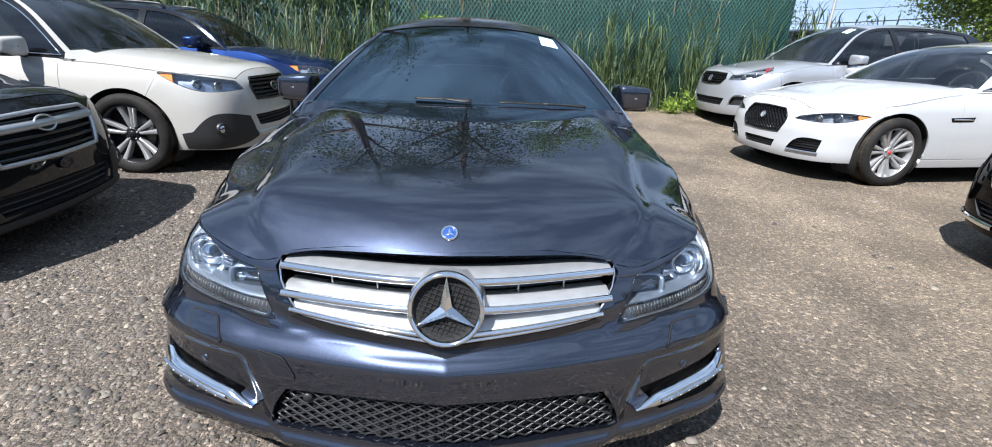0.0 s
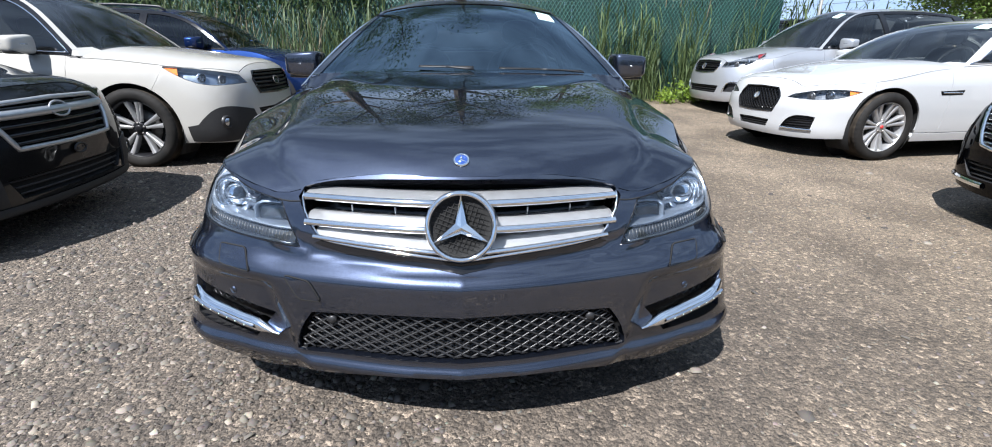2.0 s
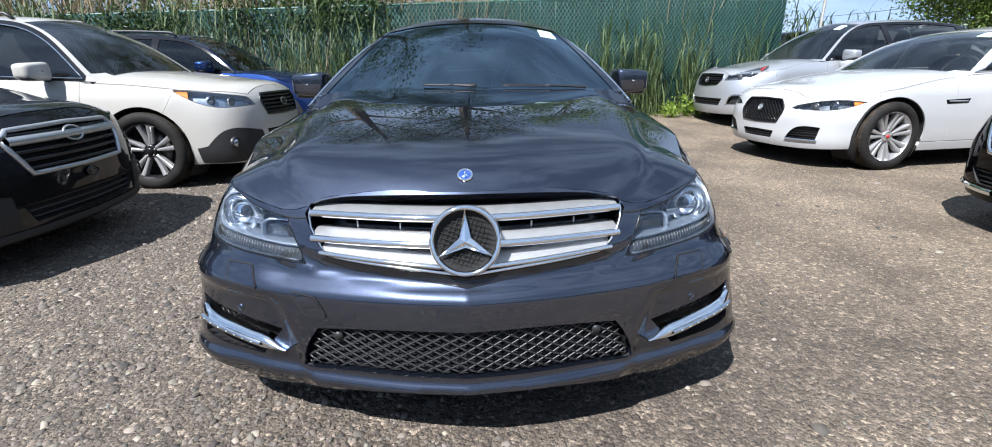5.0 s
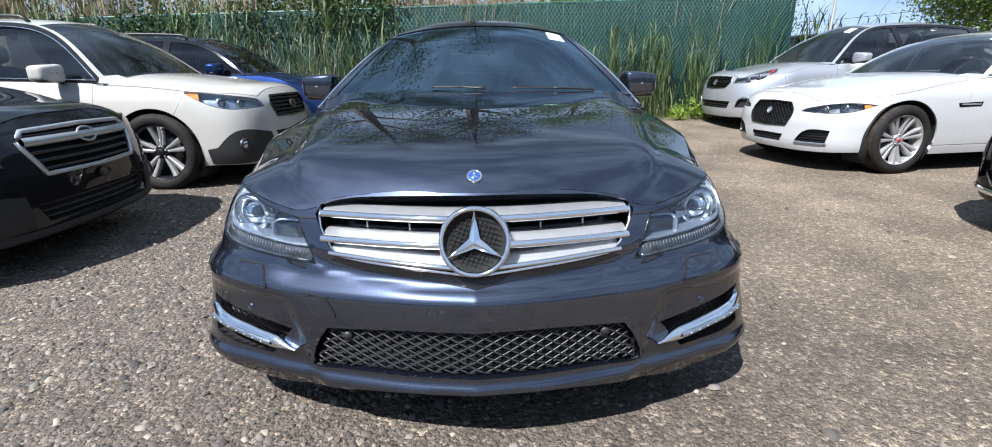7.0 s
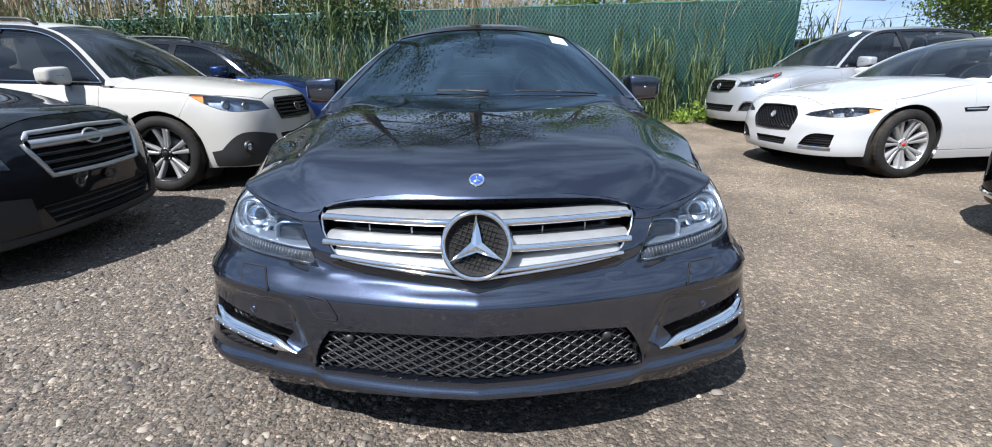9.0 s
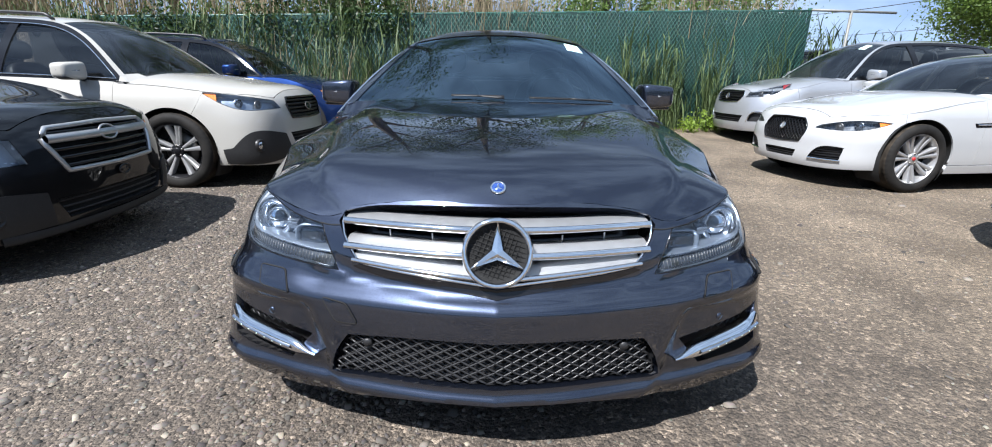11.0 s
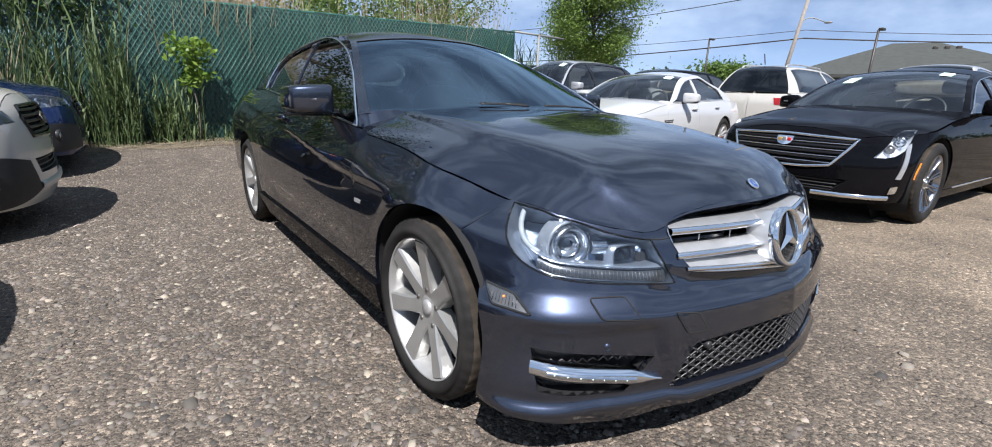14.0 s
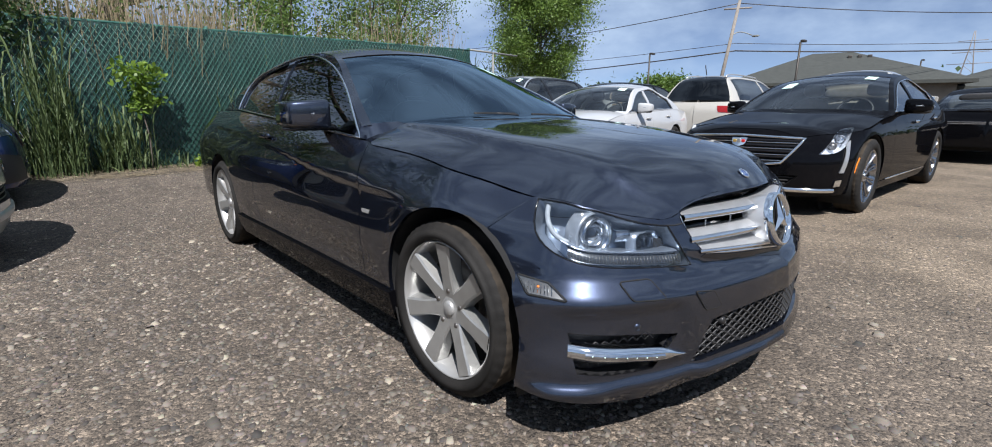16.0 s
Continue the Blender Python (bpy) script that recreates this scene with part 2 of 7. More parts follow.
def spline(xs, ys):
    """Natural cubic spline through (xs, ys); ys may hold vectors."""
    xs, ys = np.asarray(xs, float), np.asarray(ys, float)
    n, h = len(xs), np.diff(xs)
    A = np.zeros((n, n))
    A[0, 0] = A[-1, -1] = 1
    r = np.zeros((n,) + ys.shape[1:])
    for i in range(1, n - 1):
        A[i, i - 1:i + 2] = h[i - 1], 2 * (h[i - 1] + h[i]), h[i]
        r[i] = 6 * ((ys[i + 1] - ys[i]) / h[i] - (ys[i] - ys[i - 1]) / h[i - 1])
    m = np.linalg.solve(A, r)

    def f(x):
        x = np.clip(np.asarray(x, float), xs[0], xs[-1])
        i = np.clip(np.searchsorted(xs, x) - 1, 0, n - 2)
        a, b, H = xs[i + 1] - x, x - xs[i], h[i]
        if ys.ndim > 1:
            a, b, H = a[..., None], b[..., None], H[..., None]
        return (m[i] * a ** 3 + m[i + 1] * b ** 3) / (6 * H) + (ys[i] / H - m[i] * H / 6) * a + (ys[i + 1] / H - m[i + 1] * H / 6) * b
    return f


def smooth(a, b, x):
    q = np.clip((np.asarray(x, float) - a) / (b - a), 0, 1)
    return q * q * (3 - 2 * q)


def run(points, step=0.03):
    """A smooth line through a few points, in even steps."""
    p = np.array(points, float)
    if len(p) == 2:
        n = max(1, int(np.linalg.norm(p[1] - p[0]) / step))
        return p[0] + (p[1] - p[0]) * np.linspace(0, 1, n + 1)[:, None]
    d = np.r_[0, np.cumsum(np.linalg.norm(np.diff(p, axis=0), axis=1))]
    return spline(d, p)(np.linspace(0, d[-1], max(2, int(d[-1] / step)) + 1))


def outline(*runs, step=0.03):
    """A closed outline of smooth runs with corners between them."""
    out = []
    for r in runs:
        q = run(r, step)
        out.extend(q[:-1] if np.allclose(q[-1], np.array(r[-1])) else q)
    q = np.array(out)
    keep = np.linalg.norm(q - np.roll(q, 1, 0), axis=1) > 1e-4
    return q[keep]


def inside(poly, pts):
    x, y = pts[:, 0], pts[:, 1]
    r = np.zeros(len(pts), bool)
    x0, y0 = poly[:, 0], poly[:, 1]
    x1, y1 = np.roll(x0, -1), np.roll(y0, -1)
    for a, b, c, d in zip(x0, y0, x1, y1):
        if b != d:
            r ^= ((b > y) != (d > y)) & (x < (c - a) * (y - b) / (d - b) + a)
    return r


def inset(poly, g):
    """Draws a closed outline in by g."""
    t = np.roll(poly, -1, 0) - np.roll(poly, 1, 0)
    t /= np.linalg.norm(t, axis=1)[:, None] + 1e-12
    n = np.stack([-t[:, 1], t[:, 0]], 1)
    area = np.sum(poly[:, 0] * np.roll(poly[:, 1], -1) - poly[:, 1] * np.roll(poly[:, 0], -1))
    return poly + n * g * (1 if area > 0 else -1)


def near(poly, pts):
    a, b = poly, np.roll(poly, -1, 0)
    best = np.full(len(pts), 9.0)
    for p, q in zip(a, b):
        d = q - p
        t = np.clip(((pts - p) @ d) / (d @ d + 1e-12), 0, 1)
        best = np.minimum(best, np.linalg.norm(pts - p - t[:, None] * d, axis=1))
    return best


def whole(tris):
    """Drops loose slivers beside the largest connected patch."""
    root = np.arange(tris.max() + 1)
    while True:
        low = root[tris].min(1)
        old = root.copy()
        for k in range(3):
            np.minimum.at(root, tris[:, k], low)
        root = root[root]
        if (root == old).all():
            break
    ids, count = np.unique(root[tris[:, 0]], return_counts=True)
    return tris[np.isin(root[tris[:, 0]], ids[count > 0.06 * count.max()])]


def skin(name, poly, surf, mat, parent, label="", holes=(), step=0.04, depth=0.012, gap=0.002, centre=(0, 2.2, 0.55), lift=0.0):
    """A panel cut out of a surface along an outline, with turned-in edges."""
    poly = inset(np.array(poly, float), gap)
    holes = [inset(np.array(h, float), -gap) for h in holes]
    lo, hi = poly.min(0), poly.max(0)
    gx, gy = np.meshgrid(np.arange(lo[0], hi[0], step) + step * 0.5, np.arange(lo[1], hi[1], step) + step * 0.5)
    gx = gx + (np.arange(gx.shape[0]) % 2)[:, None] * step * 0.5
    g = np.stack([gx.ravel(), gy.ravel()], 1)
    ok = inside(poly, g) & (near(poly, g) > 0.45 * step)
    for h in holes:
        ok &= ~inside(h, g) & (near(h, g) > 0.45 * step)
    rings = [poly, *holes]
    pts, edges, k = [], [], 0
    for r in rings:
        pts.extend(r)
        edges.extend((k + i, k + (i + 1) % len(r)) for i in range(len(r)))
        k += len(r)
    pts.extend(g[ok])
    v2, _, tris, orig, _, _ = geometry.delaunay_2d_cdt([Vector(p) for p in pts], edges, [], 0, 1e-6)
    v2 = np.array([tuple(v) for v in v2])
    tris = np.array([tuple(t) for t in tris])
    c = v2[tris].mean(1)
    ok = inside(poly, c)
    for h in holes:
        ok &= ~inside(h, c)
    tris = whole(tris[ok])
    kept, back_to = np.unique(tris, return_inverse=True)
    v2, tris = v2[kept], back_to.reshape(tris.shape)
    e = 0.004
    P = surf(v2[:, 0], v2[:, 1])
    N = np.cross(surf(v2[:, 0] + e, v2[:, 1]) - surf(v2[:, 0] - e, v2[:, 1]), surf(v2[:, 0], v2[:, 1] + e) - surf(v2[:, 0], v2[:, 1] - e))
    N /= np.linalg.norm(N, axis=1)[:, None] + 1e-12
    if np.sum(N * (P - np.array(centre))) < 0:
        N = -N
    P = P + N * lift
    f = np.cross(P[tris[:, 1]] - P[tris[:, 0]], P[tris[:, 2]] - P[tris[:, 0]])
    bad = np.sum(f * N[tris].sum(1), 1) < 0
    tris[bad] = tris[bad][:, ::-1]
    verts, norms, faces = [P], [N], [tuple(t) for t in tris]
    used = {}
    for a, b, c in faces:
        for i, j in ((a, b), (b, c), (c, a)):
            used[(i, j)] = used.get((i, j), 0) + 1
    border = [(i, j) for (i, j) in used if (j, i) not in used]
    k, ids = len(P), {}
    rim_v, rim_n = [], []
    for i, j in border:
        out = np.cross(P[j] - P[i], N[i])
        out /= np.linalg.norm(out) + 1e-12
        for q in (i, j):
            if q not in ids:
                ids[q] = k + len(rim_v)
                rim_v += [P[q], P[q] - N[q] * depth]
                rim_n += [out, out]
    for i, j in border:
        a, b = ids[i], ids[j]
        faces.append((b, a, a + 1, b + 1))
    if rim_v:
        verts.append(np.array(rim_v))
        norms.append(np.array(rim_n))
    return mesh_ob(name, np.concatenate(verts), faces, mat, parent, label, True, np.concatenate(norms))

# ---- cars ----
class Shell:
    """Lower body: the half plan curve from nose to tail, drawn in by a profile over the height."""

    def __init__(self, plan, front, side, blend=(0.35, 0.8), extra=None):
        p = np.array(plan, float)
        d = np.r_[0, np.cumsum(np.hypot(*np.diff(p, axis=0).T))]
        self.pts = spline(d, p)(np.linspace(0, d[-1], 3000))
        self.pts[:, 1] = np.maximum.accumulate(self.pts[:, 1])
        self.arc = np.r_[0, np.cumsum(np.hypot(*np.diff(self.pts, axis=0).T))]
        self.length = self.arc[-1]
        self.front, self.side = spline(*zip(*front)), spline(*zip(*side))
        self.blend, self.extra = blend, extra or (lambda s, z: 0.0)

    def plan(self, s):
        s = np.abs(s)
        return np.stack([np.interp(s, self.arc, self.pts[:, 0]), np.interp(s, self.arc, self.pts[:, 1])], -1)

    def s_at(self, y):
        return np.interp(y, self.pts[:, 1], self.arc)

    def __call__(self, s, z):
        s, z = np.asarray(s, float), np.asarray(z, float)
        sg, a = np.where(s < 0, -1, 1), np.abs(s)
        p = self.plan(a)
        back = self.plan(a - 0.02)
        back[..., 0] *= np.where(a < 0.02, -1, 1)
        t = self.plan(np.minimum(a + 0.02, self.length)) - back
        t /= np.linalg.norm(t, axis=-1, keepdims=True)
        n = np.stack([t[..., 1], -t[..., 0]], -1)
        w = smooth(*self.blend, p[..., 1])
        q = p - n * np.asarray(self.front(z) * (1 - w) + self.side(z) * w + self.extra(a, z))[..., None]
        return np.stack([q[..., 0] * sg, q[..., 1], z + 0 * s], -1)


class Cover:
    """Hood or boot lid: a crowned sheet between the two shoulder lines."""

    def __init__(self, shell, centre, edge, power=3.0, ridge=None):
        self.S, self.zc, self.ze, self.power = shell, spline(*zip(*centre)), spline(*zip(*edge)), power
        self.ridge = ridge or (lambda q, y: 0.0)

    def __call__(self, q, y):
        q, y = np.asarray(q, float), np.asarray(y, float)
        e = self.S(self.S.s_at(y), self.ze(y))
        x = np.abs(q * e[..., 0])
        k = self.S.pts[:, 0].argmax()
        sweep = np.interp(x, self.S.pts[:k, 0], self.S.pts[:k, 1]) - self.S.pts[0, 1]
        zc, ze = self.zc(y - 0.55 * np.minimum(sweep, 0.3) * (1 - smooth(0.1, 0.6, y))), self.ze(y)
        z = zc - (zc - ze) * np.abs(q) ** self.power + self.ridge(np.abs(q), y)
        return np.stack([q * e[..., 0], y + (e[..., 1] - y) * q * q, z], -1)

    def find(self, x, y):
        v, q = np.array(y, float), 0.0
        for _ in range(12):
            e = self.S(self.S.s_at(v), self.ze(v))
            q = np.clip(x / np.maximum(e[..., 0], 0.05), -1, 1)
            v = y - (e[..., 1] - v) * q * q
        return q, v

    def cut(self, s):
        """Height at which the shell meets the cover, along the plan curve."""
        s = np.asarray(s, float)
        z = np.linspace(0.5, 1.15, 261)
        p = self.S(s[:, None] + 0 * z, z + 0 * s[:, None])
        q, v = self.find(p[..., 0], p[..., 1])
        under = z < self(q, v)[..., 2]
        last = under.shape[1] - 1 - np.argmax(under[:, ::-1], axis=1)
        return z[last]


class Car:
    def __init__(self, c):
        self.c = c
        self.S = Shell(c["plan"], c["front"], c["side"], c.get("blend", (0.35, 0.8)), c.get("extra"))
        self.belt = spline(*zip(*c["belt"]))
        self.hood = Cover(self.S, c["hood"], c["shoulder"], c.get("power", 3.0), c.get("ridge"))
        self.deck = Cover(self.S, c["deck"], c["deck_edge"], 4.0) if "deck" in c else None
        self.top, self.bow, self.drop = spline(*zip(*c["roof"])), spline(*zip(*c["bow"])), spline(*zip(*c["drop"]))
        self.lean = c.get("lean", (0.5, 0.45))

    def G(self, sg):
        def f(y, z):
            y, z = np.asarray(y, float), np.asarray(z, float)
            zb = self.belt(y)
            xb = np.abs(self.S(self.S.s_at(y), zb)[..., 0])
            d = z - zb
            return np.stack([sg * (xb - self.lean[0] * d - self.lean[1] * d * np.abs(d)), y, z], -1)
        return f

    def rail(self, y):
        y = np.asarray(y, float)
        return np.stack([y + self.bow(y), self.top(y) - self.drop(y)], -1)

    def T(self, u, y):
        u, y = np.asarray(u, float), np.asarray(y, float)
        r = self.rail(y)
        xe = self.G(1)(r[..., 0], r[..., 1])[..., 0]
        return np.stack([u * xe, y + self.bow(y) * u * u, self.top(y) - self.drop(y) * np.abs(u) ** 2.3], -1)

    def arch(self, y, r, a0, a1, n=22, zc=None, flat=0.0):
        sc = self.S.s_at(y)
        a = np.radians(np.linspace(a0, a1, n))
        return np.stack([sc + r * np.cos(a), (zc or self.c["wheel_r"]) + r * np.sin(a)], 1)


def both_sides(h):
    """Closes a half outline over the middle line."""
    mid = np.abs(h[:, 0]) < 1e-4
    keep = ~mid | (h[:, 1] == h[mid, 1].max()) | (h[:, 1] == h[mid, 1].min()) if mid.any() else ~mid
    h = h[keep]
    if mid.any():
        k = 0
        tops = [i for i in range(len(h)) if abs(h[i, 0]) < 1e-4]
        for i in tops:
            if abs(h[(i + 1) % len(h), 0]) > 1e-4:
                k = i
        h = np.roll(h, -k, 0)
    h = np.concatenate([h, mirrored(h)[::-1]])
    return h[np.linalg.norm(h - np.roll(h, 1, 0), axis=1) > 2e-3]


def mirrored(p):
    q = np.array(p, float).copy()
    q[:, 0] *= -1
    return q


def add_wheel(car_ob, x, y, r, c, lab=""):
    """Wheel, facing out along the sign of x: rim with spokes, tyre, disc, cap."""
    sg = 1 if x > 0 else -1
    w, rim, n, fin = c["tyre_w"], c["rim_r"], c["spokes"], c["rim_mat"]
    hw = w / 2
    out = hw - 0.012
    # barrel and flange
    v, f = lathe([(rim * 0.93, -hw + 0.01), (rim * 0.91, out - 0.06), (rim * 0.94, out - 0.02), (rim * 0.985, out - 0.002), (rim * 1.0, out + 0.002), (rim * 1.008, out - 0.004), (rim * 0.995, out - 0.012)], 56)
    meshes, spokes = [(v, f)], []
    for k in range(n):
        a = 2 * math.pi * k / n + c.get("turn", 0.3)
        for da, wd in c["spoke_shape"]:
            b = a + da
            r0, r1 = rim * 0.16, rim * 0.96
            prof = []
            for t in np.linspace(0, 1, 7):
                rr = r0 + (r1 - r0) * t
                half = wd[0] * (1 - t) + wd[1] * t
                xo = out - 0.035 + 0.03 * t ** 2 - (0.012 if t < 0.05 else 0)
                if "spoke_face" in c:
                    half *= 1 - .22 * math.sin(math.pi * min(1, t * 1.15))
                    xo = out - .030 + .027 * t
                prof.append((rr, half, xo))
            vs, fs = [], []
            for rr, half, xo in prof:
                cr, sr = math.cos(b), math.sin(b)
                for side, dx in ((-1.25, -0.045), (-1, -c.get("spoke_face", 0.004)), (-0.8, 0.0), (0.8, 0.0), (1, -c.get("spoke_face", 0.004)), (1.25, -0.045)):
                    h = half * side
                    vs.append((xo + dx, rr * cr - h * sr, rr * sr + h * cr))
            for i in range(6):
                for j in range(5):
                    o = i * 6 + j
                    fs.append((o, o + 1, o + 7, o + 6))
            spokes.append((vs, fs))
    hr = c.get("hub_r", 0.235)
    hub = lathe([(0.0, out - 0.03), (rim * (hr - .035), out - 0.03), (rim * hr, out - 0.036), (rim * (hr + .01), out - 0.07)], 28)
    turn = np.array([sg, 1, 1])

    def put(name, v, f, mat, parent, label="", smooth_on=True):
        v = np.asarray(v, float) * turn
        fs = f if sg > 0 else [tuple(reversed(q)) for q in f]
        if parent is car_ob:
            v = v + np.array([x, y, r])
            return mesh_ob(name, v, fs, mat, parent, label, smooth_on)
        return mesh_ob(name, v + np.array([x, y, r]), fs, mat, parent, label, smooth_on)

    wheel = put("wheel", v, f, fin, car_ob, lab)
    put("hub", *hub, fin, wheel)
    for sv, sf in spokes:
        put("spoke", sv, sf, c.get("spoke_mat", fin), wheel, "", "spoke_face" not in c)
    tread = []
    for i, t in enumerate(np.linspace(-hw + 0.022, hw - 0.022, 13)):
        tread.append((r - (0.007 if i in (3, 6, 9) else 0.0), t))
    prof = [(rim * 0.96, -hw + 0.02), (rim + 0.012, -hw + 0.002), ((rim + r) / 2, -hw - 0.004), (r - 0.018, -hw + 0.006)] + tread + [(r - 0.018, hw - 0.006), (r - 0.03, hw + 0.001), ((rim + r) / 2 + 0.004, hw + 0.006), (rim + 0.016, hw + 0.002), (rim + 0.004, out + 0.002), (rim * 0.97, out - 0.012)]
    tv, tf = lathe(prof, 180)
    rad, seg = np.hypot(tv[:, 1], tv[:, 2]), np.arange(len(tv)) // len(prof)
    # cross grooves in the tread shoulders
    cut = (seg % 4 == 0) & (rad > r - 0.02) & (np.abs(tv[:, 0]) > hw * .55)
    tv[cut, 1:] *= 1 - .0028 / r
    tyre = put("tyre", tv, tf, [RUBBER, TREAD], wheel, "black worn road tyre, dusty tread")
    tyre.data.polygons.foreach_set("material_index", [int(min(rad[i] for i in q) > r - .014) for q in tf])
    put("brake_disc", *lathe([(0.06, -0.008), (rim * 0.62, -0.008), (rim * 0.62, -0.02), (0.06, -0.02)], 40), DISC, wheel)
    # near-black disc across the barrel: the shade between the spokes, put in as colour
    put("brake_backing", *lathe([(0.0, -0.022), (rim * 0.92, -0.022)], 32), NEAR_BLACK, wheel)
    put("hub_cap", *lathe([(0, out - 0.018), (rim * 0.75 * c.get("cap_r", 0.13), out - 0.019), (rim * 0.95 * c.get("cap_r", 0.13), out - 0.024), (rim * c.get("cap_r", 0.13), out - 0.034)], 24), c.get("cap_mat", fin), wheel)
    for k in range(5):
        a = 2 * math.pi * k / 5 + 0.3
        vv, ff = lathe([(0.0, out - 0.024), (0.009, out - 0.024), (0.011, out - 0.034)], 8)
        vv = vv + np.array([0, rim * (hr - .035) * math.cos(a), rim * (hr - .035) * math.sin(a)])
        put("wheel_bolt", vv, ff, DISC, wheel)
    return wheel


def superblob(cx, cy, cz, rx, ry, rz, n=3.0, nu=28, nv=16):
    """A rounded block: a superellipsoid."""
    def pw(v, k):
        return np.sign(v) * np.abs(v) ** k
    k = 2.0 / n
    u, v = np.meshgrid(np.linspace(-math.pi, math.pi, nu, endpoint=False), np.linspace(-math.pi / 2, math.pi / 2, nv))
    x = rx * pw(np.cos(v), k) * pw(np.cos(u), k) + cx
    y = ry * pw(np.cos(v), k) * pw(np.sin(u), k) + cy
    z = rz * pw(np.sin(v), k) + cz
    verts = np.stack([x, y, z], -1).reshape(-1, 3)
    faces = [(i * nu + j, i * nu + (j + 1) % nu, (i + 1) * nu + (j + 1) % nu, (i + 1) * nu + j) for i in range(nv - 1) for j in range(nu)]
    return verts, faces


def add_mirror(ob, sg, x, y, z, c, body):
    w, h, d = c.get("mirror", (0.125, 0.075, 0.085))
    v, f = superblob(0, 0, 0, w, d, h, c.get("mirror_edge", 4.6))
    # the outer end sweeps back and the face towards the driver is flat
    v[:, 1] += (v[:, 0] * sg > 0) * np.abs(v[:, 0]) * 0.30
    v[:, 1] = np.minimum(v[:, 1], d * 0.75 + np.abs(v[:, 0]) * 0.2)
    v[:, 2] *= 1 - 0.12 * np.clip(v[:, 0] * sg / w, -1, 1)
    v = v + np.array([sg * x, y, z])
    cap = mesh_ob("mirror", v, f, body, ob, c.get("mirror_label", ""))
    v2, f2 = superblob(sg * x, y + 0.012, z - h * 0.72, w * 0.97, d * 0.8, h * 0.36, 3.0)
    mesh_ob("mirror_underside", v2, f2, c.get("mirror_low", BLACK_PLASTIC), cap)
    if "mirror_edge" in c:
        va, fa = superblob(sg * (x - w * 0.35), y + 0.02, z - h * 1.06, w * 1.35, d * 0.62, h * 0.16, 4.0)
        mesh_ob("mirror_foot", va, fa, GLOSS_BLACK, cap)
    arm = [(sg * (x - w * 0.6), y + 0.02, z - h * 0.8), (sg * (x - w * 1.2), y + 0.0, z - h * 1.0), (sg * (x - w * 1.75), y + 0.01, z - h * 1.15)]
    v3, f3 = tube(run(arm, 0.02), 0.02, 8)
    mesh_ob("mirror_arm", v3, f3, BLACK_PLASTIC, cap)
    pane, pf = superblob(sg * x, y + d * 0.8, z, w * 0.86, 0.006, h * 0.8, 4.0, 20, 8)
    mesh_ob("mirror_glass", pane, pf, CHROME, cap)
    led = run([(sg * (x - w * 0.1), y - d * 0.98, z + h * 0.02), (sg * (x + w * 0.55), y - d * 0.86 + 0.02, z + h * 0.02), (sg * (x + w * 0.97), y + d * 0.1 + 0.02, z + h * 0.04)], 0.02)
    mesh_ob("turn_signal", *tube(led, 0.006, 6), c.get("signal_mat", HOUSING), cap)


def add_seat(ob, x, y, z, mat, wide=0.5):
    v1, f1 = superblob(x, y, z, wide / 2, 0.26, 0.09, 3.5)
    seat = mesh_ob("seat", v1, f1, mat, ob)
    v2, f2 = superblob(0, 0, 0.33, wide / 2, 0.08, 0.34, 3.5)
    a = -0.3
    v2 = np.stack([v2[:, 0] + x, v2[:, 1] * math.cos(a) - v2[:, 2] * math.sin(a) + y + 0.24, v2[:, 1] * math.sin(a) + v2[:, 2] * math.cos(a) + z], 1)
    mesh_ob("backrest", v2, f2, mat, seat)
    v3, f3 = superblob(x, y + 0.47, z + 0.76, 0.13 if wide < 0.8 else 0.5, 0.045, 0.09, 3.0)
    mesh_ob("headrest", v3, f3, mat, seat)


def bar(ob, name, surf, pts, radius, mat, lift=0.0, n=6, step=0.03):
    """A moulding that follows a surface."""
    p = run(pts, step)
    e = 0.004
    P = surf(p[:, 0], p[:, 1])
    N = np.cross(surf(p[:, 0] + e, p[:, 1]) - P, surf(p[:, 0], p[:, 1] + e) - P)
    N /= np.linalg.norm(N, axis=1)[:, None]
    if np.sum(N * (P - np.array([0, 2.2, 0.5]))) < 0:
        N = -N
    v, f = tube(P + N * lift, radius, n)
    return mesh_ob(name, v, f, mat, ob)


